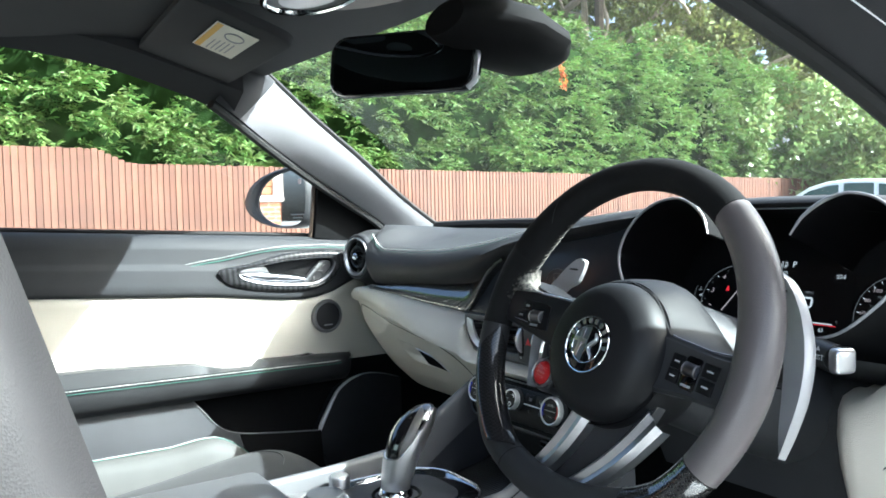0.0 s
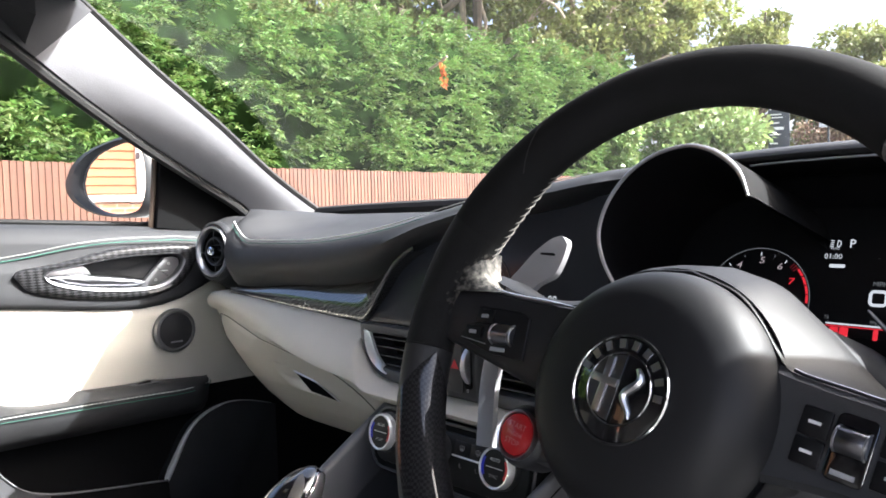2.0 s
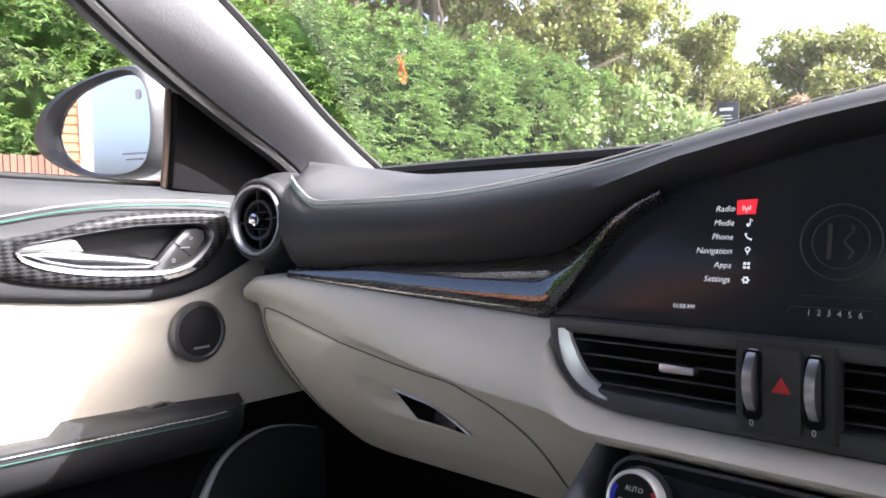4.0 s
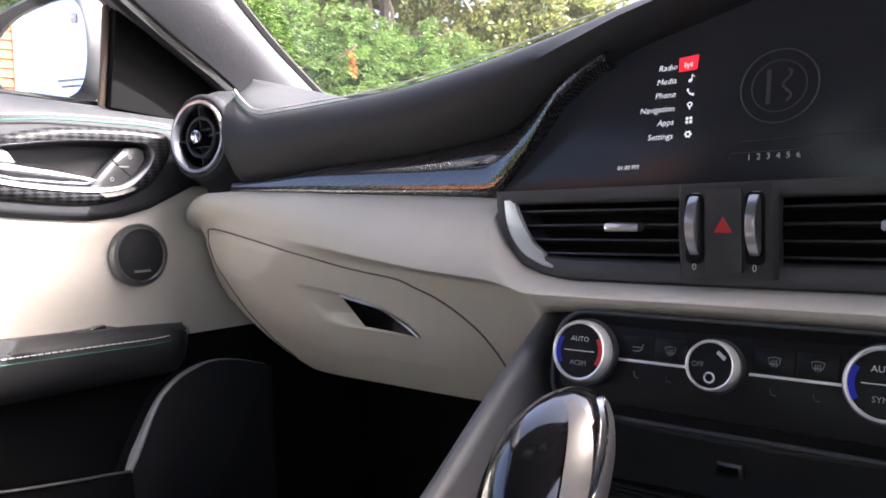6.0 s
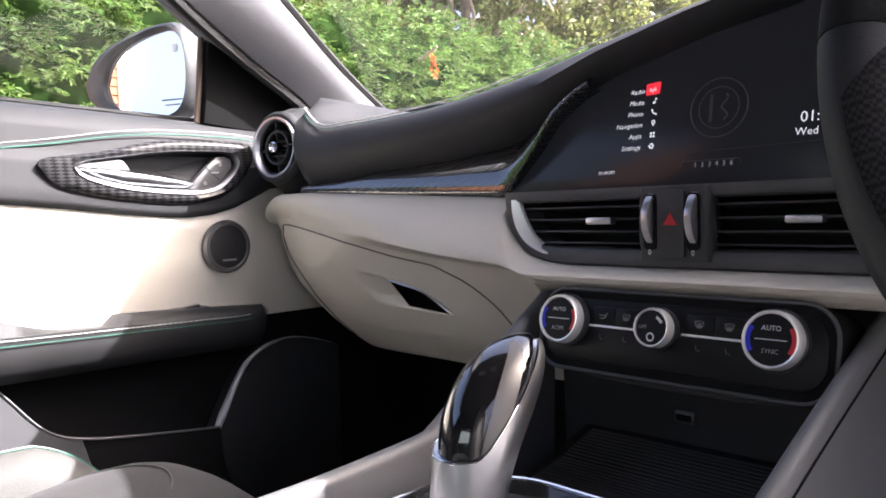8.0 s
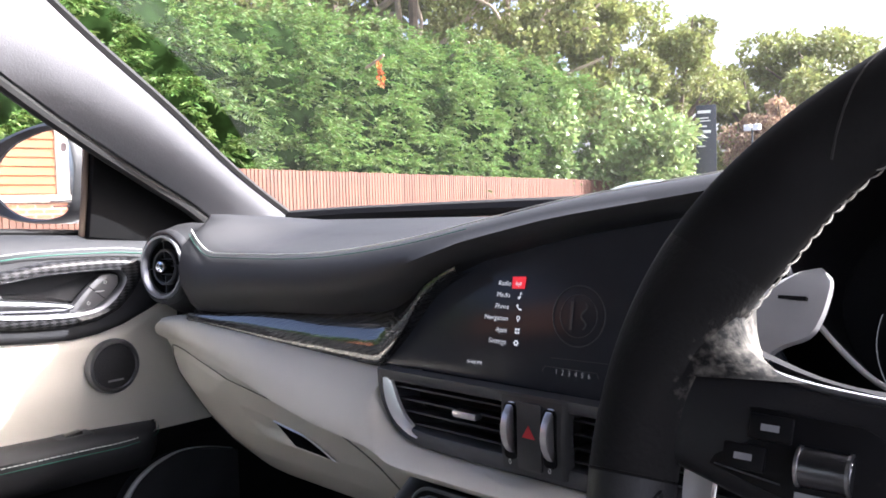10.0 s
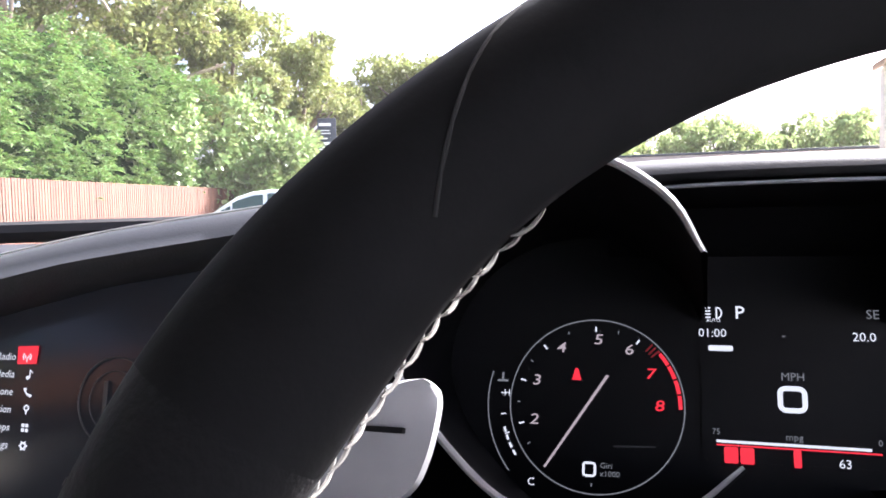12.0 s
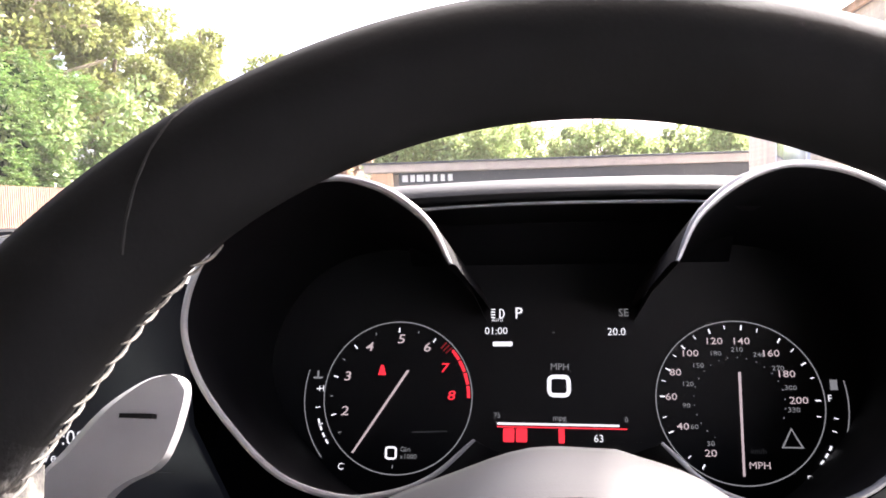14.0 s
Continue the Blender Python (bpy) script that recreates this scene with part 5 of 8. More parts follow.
for a in (212, 180, 147, 111, 73, 268):
    tick("tick", TX, TY, 0.0415, 0.0432, a, 0.0006, M["glow_dim"], tach)
for a in (4, 14.5, 25, 35.5):
    arc("red_band", TX, TY, 0.0450, a - 4.6, a + 4.6, 0.0020, M["glow_red"], tach)
for a in (42, 45, 48):
    tick("red_tick", TX, TY, 0.0405, 0.0458, a, 0.0010, M["red_print"], tach)
part("needle", prism([(0.0075, 0.0160), (0.0060, 0.0165), (-0.0274, -0.0345), (-0.0262, -0.0348)], 0.0006, on_dial(TX, TY, 0.0022)), M["glow_pink"], tach, "pale slim needle")
part("warning_light", prism([(-0.0026, -0.003), (0.0026, -0.003), (0.0016, 0.0005), (0.0008, 0.0035), (-0.0008, 0.0035), (-0.0016, 0.0005)], 0.0003, on_dial(TX - 0.0103, TY + 0.0163)), M["glow_red"], tach, "red warning light")
part("zero_box", tube([on_dial(TX - 0.0027, TY - 0.0343) @ Vector((x, y, 0)) for x, y in rounded(0.0062, 0.0068, 0.0014, 3)], 0.0007, 5, True), M["glow_white"], tach)
words("dial_word", "Giri\nx1000", 0.0042, on_dial(TX + 0.0030, TY - 0.0342), M["glow_dim"], tach, "LEFT")
part("script_bar", prism([(-0.011, -0.0006), (0.011, 0.0004), (0.011, 0.0012), (-0.011, 0.0004)], 0.0002, on_dial(TX + 0.021, TY - 0.0215)), M["glow_ghost"], tach)
# coolant gauge beside the rev counter
arc("side_gauge", TX, TY, 0.0600, 164, 219, 0.0007, M["glow_dim"], tach)
for a in (196, 201, 206, 211):
    arc("gauge_bar", TX, TY, 0.0520, a, a + 3.2, 0.0013, M["glow_white"], tach, 1)
for a in (175, 188, 200):
    tick("tick", TX, TY, 0.0500, 0.0528, a, 0.0006, M["glow_white"], tach)
words("gauge_letter", "H", 0.0052, on_dial(TX - 0.0492, TY + 0.0045), M["glow_white"], tach)
words("gauge_letter", "C", 0.0058, on_dial(TX - 0.0340, TY - 0.0430), M["glow_white"], tach)
part("gauge_symbol", box((0.006, 0.0012, 0.0002), (0, 0, 0)), M["glow_dim"], tach).data.transform(on_dial(TX - 0.052, TY + 0.0115))
part("gauge_symbol", box((0.0012, 0.005, 0.0002), (0, 0, 0)), M["glow_dim"], tach).data.transform(on_dial(TX - 0.052, TY + 0.0135))

SX, SY, SR = 0.0990, 0.0055, 0.0478
spd = part("speedometer", lathe([(0.0, 0.0003), (SR, 0.0003)], on_dial(SX, SY, 0), 64, False), M["dial_face"], clu, "black speedometer with pale numerals")
arc("dial_ring", SX, SY, SR, 0, 360, 0.0007, M["glow_dim"], spd)
for t, px, py in (("20", -57, 94), ("40", -103, 47), ("60", -121, -7), ("80", -111, -52), ("100", -83, -88), ("120", -38, -111), ("140", 11, -111), ("160", 62, -88), ("180", 86, -50), ("200", 104, -2)):
    words("numeral", t, 0.0058, on_dial(SX + px / 3120, SY - py / 3120), M["glow_pink"], spd, bold=0.00003, wide=1.25)
    a = math.degrees(math.atan2(-py, px))
    tick("tick", SX, SY, 0.0425, 0.0455, a, 0.0009, M["glow_white"], spd)
    tick("tick", SX, SY, 0.0432, 0.0455, a - 12, 0.0006, M["glow_white"], spd)
for k, t in enumerate(("30", "60", "90", "120", "150", "180", "210", "240", "270", "300", "330")):
    a = 234 - 24.3 * k
    words("small_numeral", t, 0.0040, on_dial(SX + 0.0305 * math.cos(radians(a)), SY + 0.0305 * math.sin(radians(a))), M["glow_dim"], spd, wide=1.2)
    tick("dot", SX, SY, 0.0255, 0.0262, a, 0.0007, M["glow_dim"], spd)
    tick("dot", SX, SY, 0.0255, 0.0262, a - 12, 0.0007, M["glow_dim"], spd)
part("needle", prism([(0.0004, 0.0170), (0.0019, 0.0172), (-0.0003, -0.0425), (-0.0015, -0.0425)], 0.0006, on_dial(SX, SY, 0.0022)), M["glow_pink"], spd, "pale slim needle")
words("dial_word", "MPH", 0.0056, on_dial(SX + 0.0085, SY - 0.0365), M["glow_pink"], spd, wide=1.1)
words("dial_word", "km/h", 0.0044, on_dial(SX + 0.0085, SY - 0.0285), M["glow_ghost"], spd)
part("triangle_mark", tube([on_dial(SX + 0.0275, SY - 0.0215) @ Vector(p) for p in ((-0.0055, -0.0045, 0), (0.0055, -0.0045, 0), (0, 0.0060, 0))], 0.0009, 5, True), M["glow_dim"], spd)
arc("side_gauge", SX, SY, 0.0605, 12, -42, 0.0007, M["glow_dim"], spd)
for a in (-27, -32, -37):
    arc("gauge_bar", SX, SY, 0.0545, a, a - 3, 0.0013, M["glow_white"], spd, 1)
for a in (-10, -18):
    tick("tick", SX, SY, 0.0525, 0.0550, a, 0.0006, M["glow_white"], spd)
words("gauge_letter", "F", 0.0055, on_dial(SX + 0.0505, SY + 0.0020), M["glow_white"], spd)
words("gauge_letter", "E", 0.0060, on_dial(SX + 0.0350, SY - 0.0435), M["glow_white"], spd)
part("pump_symbol", box((0.004, 0.006, 0.0002), (0, 0, 0)), M["glow_dim"], spd).data.transform(on_dial(SX + 0.0535, SY + 0.0100))
# middle display
dsp = part("display", prism(rounded(0.098, 0.098, 0.004), 0.0004, on_dial(-0.002, 0.030, 0.0005)), M["dial_face"], clu, "dark driver display")


def dp(px, py):
    return on_dial(-0.0438 + (px - 880) / 2968, 0.0587 - (py - 556) * 0.000349, 0.0012)


words("gear_letter", "P", 0.0100, dp(920, 556), M["glow_white"], dsp, bold=0.0001)
bm = bmesh.new()
tube([dp(885, 556) @ Vector((0.0026 * math.cos(radians(a)), 0.0030 * math.sin(radians(a)), 0)) for a in range(-90, 91, 18)], 0.0004, 4, True, 1, bm)
for q in range(4):
    tube([dp(868, 548 + 5 * q) @ Vector(), dp(876, 548 + 5 * q) @ Vector()], 0.0004, 4, False, 1, bm)
part("lamp_symbol", bm, M["glow_white"], dsp, smooth=False)
words("lamp_word", "AUTO", 0.0026, dp(880, 568), M["glow_white"], dsp)
words("display_word", "01:00", 0.0066, dp(878, 588), M["glow_white"], dsp)
words("display_word", "-", 0.0066, dp(984, 589), M["glow_dim"], dsp)
words("display_word", "20.0", 0.0066, dp(1098, 590), M["glow_white"], dsp)
words("display_word", "SE", 0.0068, dp(1112, 556), M["glow_dim"], dsp)
part("station_bar", prism(rounded(0.0125, 0.0030, 0.0008, 2), 0.0002, dp(890, 611)), M["glow_white"], dsp)
words("display_word", "MPH", 0.0058, dp(994, 652), M["glow_dim"], dsp)
part("big_zero", tube([dp(992, 685) @ Vector((x, y, 0)) for x, y in rounded(0.0118, 0.0112, 0.0028, 4)], 0.0013, 6, True), M["glow_white"], dsp)
words("display_word", "75", 0.0044, dp(880, 737), M["glow_dim"], dsp)
words("display_word", "mpg", 0.0050, dp(992, 740), M["glow_dim"], dsp)
words("display_word", "0", 0.0044, dp(1109, 742), M["glow_dim"], dsp)
part("gauge_line", prism([(0, -0.0005), (0.0730, -0.0010), (0.0730, 0.0004), (0, 0.0009)], 0.0002, dp(880, 751)), M["glow_white"], dsp)
part("red_line", prism([(0, -0.0003), (0.0775, -0.0008), (0.0775, 0.0000), (0, 0.0005)], 0.0002, dp(880, 756)), M["glow_red"], dsp)
for px in (901, 924):
    part("belt_warning", prism(rounded(0.0068, 0.0082, 0.0008, 2), 0.0002, dp(px, 770)), M["glow_red"], dsp, "red seat belt warning")
part("car_warning", prism(rounded(0.0036, 0.0088, 0.0008, 2), 0.0002, dp(995, 770)), M["glow_red"], dsp)
words("display_word", "63", 0.0062, dp(1060, 774), M["glow_white"], dsp)


# ---- steering wheel ----
WC, WT = Vector((0.358, 0.520, 0.799)), radians(21.5)
WM = frame_at(WC, (1, 0, 0), (0, math.sin(WT), math.cos(WT)))
wheel = thing("steering_wheel", "black suede, leather and carbon steering wheel with silver spokes", "steering wheel", WC)


def wpart(name, bm, material, label="", parent=None, **k):
    bmesh.ops.transform(bm, matrix=WM, verts=bm.verts)
    return part(name, bm, material, parent or wheel, label, **k)


def rim_at(a, r_extra=0.0, b=0.0):
    """A point on the rim: angle a round the wheel, b round the section."""
    R = 0.163
    low = max(0.0, -math.sin(a) - 0.75)
    d = math.degrees(a) % 360
    dr = (d + 180) % 360 - 180
    inner = max(0.0, -math.cos(b)) ** 2
    outer = max(0.0, math.cos(b)) ** 2
    r = 0.0166 - 0.0012 * inner * math.exp(-((d - 88) / 30) ** 2) + inner * (0.0040 * math.exp(-((dr - 8) / 28) ** 2) + 0.0055 * math.exp(-((d - 148) / 16) ** 2)) + outer * (0.0030 * math.exp(-((d - 152) / 19) ** 2) - 0.003 * math.exp(-((d - 195) / 18) ** 2)) + r_extra
    out = Vector((math.cos(a), math.sin(a), 0))
    return Vector((math.cos(a) * R, math.sin(a) * R + low * 0.05, 0)) + out * r * math.cos(b) + Vector((0, 0, r * 0.97 * math.sin(b)))


def rim(a0, a1, material, label, n=28, grow=0.0):
    rws = [[rim_at(radians(a0 + (a1 - a0) * k / n), grow, 2 * math.pi * j / 18) for j in range(18)] for k in range(n + 1)]
    return wpart("rim_section", loft(rws, False, True, True), material, label)


rim(48.4, 125.6, M["alcantara"], "black suede upper rim", 44)
rim(125.6, 152, M["alcantara"], "black suede rim", 18)
rim(152, 182, M["alcantara_worn"], "worn black suede rim, greyed at the thumb rest", 20)
rim(182.4, 241.6, M["leather_black"], "black leather rim", 28)


def insert(a0, a1):
    """Lacquered carbon inlay on the inner half of the rim, between two leather edges."""
    n = 30
    rws = []
    for k in range(n + 1):
        f = k / n
        fade = min(1.0, 6 * f, 6 * (1 - f))
        a = radians(a0 + (a1 - a0) * f)
        rws.append([rim_at(a, g, math.pi * (0.86 + w * fade)) for w, g in ((-0.42, -0.001), (-0.40, 0.0010), (-0.30, 0.0014), (-0.12, 0.0012), (0.05, 0.0012), (0.20, 0.0014), (0.30, 0.0010), (0.32, -0.001))])
    wpart("rim_inlay", loft(rws), M["carbon_rim"], "glossy carbon inlay on the rim")


insert(183.5, 240.5)
rim(242, 298, M["leather_black"], "black leather lower rim", 26)
rim(298.4, 325.6, M["carbon"], "lacquered carbon rim insert", 18)
rim(326, 408, M["leather_rim"], "smooth dark leather grip", 34)
for a in (48.2, 182.2, 241.8, 298.2, 325.8):
    wpart("rim_joint", tube([rim_at(radians(a), -0.0003, 2 * math.pi * j / 24) for j in range(24)], 0.0005, 5, True), M["soft_black"])
# sewn joint that crosses the suede aslant
wpart("suede_joint", tube([rim_at(radians(119.5 + 14 * k / 24), -0.0003, radians(25 + 110 * k / 24)) for k in range(25)], 0.0005, 6), M["seam_suede"], "sewn suede joint")
# laced white thread along the inner edge of the suede
lace = random.Random(8)
for k in range(16):
    a = 127.0 + 32.0 * k / 15 + lace.uniform(-0.3, 0.3)
    ln, b0, b1 = lace.uniform(2.4, 3.4), lace.uniform(1.03, 1.07), lace.uniform(1.12, 1.16)
    pts_ = [rim_at(radians(a + ln * u), 0.0003 + 0.0008 * math.sin(math.pi * u), math.pi * (b1 + (b0 - b1) * (u ** 1.5))) for u in (0, 0.15, 0.35, 0.55, 0.75, 0.9, 1.0)]
    wpart("stitch", tube(pts_, [0.0002, 0.0004, 0.0005, 0.0005, 0.00045, 0.0003, 0.0002], 6), M["lace"], "off-white lacing thread")
bm = bmesh.new()
for k in range(150):
    a = radians(-30 + 76 * k / 150)
    tube([rim_at(a, 0.0002, math.pi * 0.96), rim_at(a + 0.007, 0.0009, math.pi), rim_at(a + 0.003, 0.0002, math.pi * 1.04)], 0.0004, 4, False, 1, bm)
tagged(wpart("lacing", bm, M["leather_black"], "black lacing thread"), "black lacing thread", kind="stuff")
HUB = Matrix.Translation((0.0, -0.0115, 0.0))
TURNED = Matrix.Rotation(radians(-9.3), 4, "Z")
cover = wpart("airbag_cover", lathe([(0.0, 0.0195), (0.020, 0.0193), (0.036, 0.0184), (0.047, 0.0165), (0.0545, 0.0130), (0.0605, 0.0075), (0.0645, 0.0005), (0.0668, -0.0080), (0.0675, -0.0150)], HUB, 72, False), M["hub_leather"], "round grey-black airbag cover")
wpart("cover_gap", lathe([(0.0676, -0.0105), (0.0660, -0.0140), (0.0690, -0.0150), (0.0702, -0.0120)], HUB, 64, False), M["soft_black"])
# roundel: plain ring with a cross and a wavy shape, no lettering
EM = Matrix.Translation((0.0015, -0.0125, 0.0198)) @ TURNED
em = wpart("badge", lathe([(0.0, 0.0012), (0.0255, 0.0010), (0.0270, 0.0), (0.0272, -0.003)], EM, 48, False), M["gloss_black"], "round black and chrome badge", cover)
wpart("badge_ring", tube([EM @ Vector((0.0265 * math.cos(radians(a)), 0.0265 * math.sin(radians(a)), 0.0012)) for a in range(0, 360, 8)], 0.0009, 6, True), M["chrome"], "", em)
wpart("badge_ring", tube([EM @ Vector((0.0178 * math.cos(radians(a)), 0.0178 * math.sin(radians(a)), 0.0016)) for a in range(0, 360, 8)], 0.0006, 6, True), M["chrome"], "", em)
for k in range(9):
    a = 165 - 20 * k
    wpart("badge_bar", prism([(-0.0016, 0.0200), (0.0016, 0.0200), (0.0018, 0.0245), (-0.0018, 0.0245)], 0.0004, EM @ Matrix.Rotation(radians(a - 90), 4, "Z") @ Matrix.Translation((0, 0, 0.0018))), M["satin"], "", em)
wpart("badge_half", prism([(0.0165 * math.cos(radians(a)), 0.0165 * math.sin(radians(a))) for a in range(90, 271, 12)], 0.0004, EM @ Matrix.Translation((-0.0006, 0, 0.0016))), M["dark_metal"], "", em)
wpart("badge_cross", box((0.0040, 0.028, 0.0010), (-0.0085, 0, 0.0022), 0.0003), M["satin"], "", em).data.transform(WM @ EM @ WM.inverted())
wpart("badge_cross", box((0.0150, 0.0040, 0.0010), (-0.0085, 0.002, 0.0022), 0.0003), M["satin"], "", em).data.transform(WM @ EM @ WM.inverted())
wpart("badge_wave", tube([EM @ Vector((0.0075 + 0.0032 * math.sin(k * 0.8), 0.012 - 0.0024 * k, 0.0018)) for k in range(11)], [0.0012, 0.0018, 0.0021, 0.0022, 0.0022, 0.0022, 0.0021, 0.0019, 0.0016, 0.0012, 0.0006], 7), M["satin"], "", em)


def tpart(name, bm, material, label="", parent=None):
    """A part of the spokes, which stand turned a little with the wheel."""
    bmesh.ops.transform(bm, matrix=TURNED, verts=bm.verts)
    return wpart(name, bm, material, label, parent)


def shoulder():
    """Moulded shoulder of the hub that falls to both spokes."""
    back = [(0.0, 0.0735), (0.024, 0.0695), (0.045, 0.0585), (0.0625, 0.0480), (0.080, 0.0365), (0.099, 0.0268), (0.122, 0.0250), (0.150, 0.0310)]
    front = [(0.0, 0.0588), (0.027, 0.0535), (0.043, 0.0435), (0.056, 0.0310), (0.0665, 0.0235), (0.090, 0.0222), (0.114, 0.0220), (0.148, 0.0270)]
    b_, f_ = spline([(x, y, 0) for x, y in back], 4), spline([(x, y, 0) for x, y in front], 4)
    rws = []
    pairs = list(zip(b_, f_))
    for s, p, q in [(-1, p, q) for p, q in pairs[:0:-1]] + [(1, p, q) for p, q in pairs]:
        rws.append([(s * p.x, p.y - 0.012, -0.085), (s * p.x, p.y - 0.002, -0.070), (s * p.x, p.y, -0.060), (s * (p.x * 0.85 + q.x * 0.15), p.y * 0.85 + q.y * 0.15 + 0.0005, -0.048), (s * (p.x + q.x) / 2, p.y * 0.52 + q.y * 0.48 + 0.0008, -0.032), (s * (p.x * 0.15 + q.x * 0.85), p.y * 0.14 + q.y * 0.86, -0.0155), (s * q.x, q.y - 0.001, -0.0105)])
    tpart("hub_shoulder", loft(rws), M["hub_leather"], "grey-black moulded hub shoulder")
    return f_


def spoke(s):
    """Side spoke carrying the push buttons, with its raised frame and keys."""
    top = [(0.045, 0.026), (0.069, 0.0225), (0.10, 0.021), (0.135, 0.022), (0.153, 0.029)]
    low = [(0.045, -0.034), (0.069, -0.027), (0.10, -0.022), (0.135, -0.0195), (0.156, -0.018)]
    t_, l_ = spline([(x, y, 0) for x, y in top], 5), spline([(x, y, 0) for x, y in low], 5)
    rws = []
    for i, (p, q) in enumerate(zip(t_, l_)):
        f = i / (len(t_) - 1)
        z = -0.0085 + 0.0015 * f
        d = q - p
        rws.append([(s * p.x, p.y, z - 0.024), (s * p.x, p.y + 0.001, z - 0.004), (s * (p.x + d.x * 0.06), p.y + d.y * 0.06, z), (s * (p.x + d.x * 0.12), p.y + d.y * 0.12, z - 0.001), (s * (p.x + d.x * 0.5), p.y + d.y * 0.5, z - 0.0008), (s * (p.x + d.x * 0.88), p.y + d.y * 0.88, z - 0.001), (s * (p.x + d.x * 0.95), p.y + d.y * 0.95, z), (s * q.x, q.y - 0.001, z - 0.004), (s * q.x, q.y, z - 0.024)])
    sp_ = tpart("side_spoke", loft(rws), M["plastic"], "black spoke with push buttons")
    keys = [(0.083, 0.0045, 0.013, 0.013), (0.083, -0.0085, 0.013, 0.012), (0.118, 0.0060, 0.016, 0.0125), (0.118, -0.0075, 0.016, 0.0125)]
    for bx, by, w, h in keys:
        tpart("push_button", box((w, h, 0.0026), (s * bx, by, -0.0088), 0.0009), M["key_black"], "", sp_)
        tpart("button_mark", box((w * 0.42, 0.0014, 0.0004), (s * bx, by, -0.0074)), M["white_print"] if s > 0 else M["grey_print"], "", sp_)
    tpart("scroll_seat", prism(rounded(0.017, 0.029, 0.003, 3), 0.003, Matrix.Translation((s * 0.0995, -0.0015, -0.0078)), 0.0008), M["gloss_black"], "", sp_)
    rl = tpart("scroll_wheel", lathe([(0.0, 0.0068), (0.0050, 0.0068), (0.0058, 0.0055), (0.0058, -0.0055), (0.0050, -0.0068), (0.0, -0.0068)], pose(s * 0.0995, 0.0015, -0.0085, 0, 90, 0), 22, False), M["dark_metal"], "ribbed scroll wheel", sp_)
    for k in (-1, 1):
        tpart("wheel_edge", lathe([(0.0055, -0.0006), (0.0061, -0.0004), (0.0061, 0.0004), (0.0055, 0.0006)], pose(s * 0.0995 + k * 0.0062, 0.0015, -0.0085, 0, 90, 0), 22, False), M["satin"], "", sp_)
    tpart("button_mark", box((0.010, 0.0022, 0.0004), (s * 0.0995, -0.0125, -0.0074)), M["grey_print"], "", sp_)
    f_ = shoulder()
    tpart("shoulder_line", tube([Vector((s * q.x, q.y + 0.0006, -0.0105)) for q in f_[16:]], 0.0009, 6), M["satin"] if s < 0 else M["dark_metal"], "", sp_)



spoke(1)
# left spoke: a wedge from hub to rim whose top runs up into the suede thumb rest
t_ = spline([(-0.050, 0.0295, 0), (-0.075, 0.0315, 0), (-0.100, 0.0335, 0), (-0.117, 0.0365, 0), (-0.131, 0.042, 0), (-0.147, 0.050, 0)], 5)
l_ = spline([(-0.052, -0.0225, 0), (-0.075, -0.0165, 0), (-0.100, -0.0098, 0), (-0.125, -0.0035, 0), (-0.147, 0.0022, 0), (-0.163, 0.0055, 0)], 5)
rws = []
for i, (p, q) in enumerate(zip(t_, l_)):
    f = i / (len(t_) - 1)
    z = 0.0005 + 0.0040 * f * f
    rws.append([(p.x, p.y - 0.002, z - 0.026), (p.x, p.y, z - 0.005), (p.x, p.y - 0.0010, z - 0.001), tuple(p.lerp(q, 0.06) + Vector((0, 0, z))), tuple(p.lerp(q, 0.5) + Vector((0, 0, z + 0.0008))), tuple(p.lerp(q, 0.92) + Vector((0, 0, z))), (q.x, q.y, z - 0.002), (q.x + 0.001, q.y - 0.0016, z - 0.007), (q.x + 0.002, q.y + 0.001, z - 0.028)])
ls = wpart("side_spoke", loft(rws), M["spoke_black"], "black spoke with push buttons", angle=50)
wpart("spoke_line", tube([p + Vector((0, 0.0004, -0.0008)) for p in t_[:17]], [0.0014 * min(1.0, 0.25 + k / 6) for k in range(17)], 6), M["satin"], "satin line along the spoke", ls)
wpart("key_panel", prism([(-0.1345, 0.0035), (-0.1300, 0.0160), (-0.1245, 0.0255), (-0.0880, 0.0235), (-0.0800, 0.0200), (-0.0790, -0.0050), (-0.1040, -0.0040)], 0.003, Matrix.Translation((0, 0, 0.0026)), 0.0008), M["key_black"], "recessed key panel", ls)
for bx, by, w, h in ((-0.115, 0.0185, 0.014, 0.0085), (-0.1225, 0.0080, 0.014, 0.0085)):
    kb = wpart("push_button", box((w, h, 0.0016), (bx, by, 0.0030), 0.0006), M["key_black"], "", ls)
    wpart("button_mark", box((w * 0.42, 0.0022, 0.0003), (bx, by, 0.0040)), M["grey_print"], "", ls)
wpart("button_edge", box((0.022, 0.0006, 0.0006), (-0.121, 0.0028, 0.0032), 0, Matrix.Rotation(radians(-7), 4, "Z")), M["dark_metal"], "", ls)
wpart("button_mark", box((0.012, 0.0024, 0.0003), (-0.0995, -0.0008, 0.0030)), M["grey_print"], "", ls)
wpart("scroll_wheel", lathe([(0.0, 0.0082), (0.0050, 0.0082), (0.0062, 0.0070), (0.0064, 0.0), (0.0062, -0.0070), (0.0050, -0.0082), (0.0, -0.0082)], pose(-0.0975, 0.0085, 0.0015, 0, 90, 0), 24, False), M["dark_metal"], "satin scroll wheel", ls)
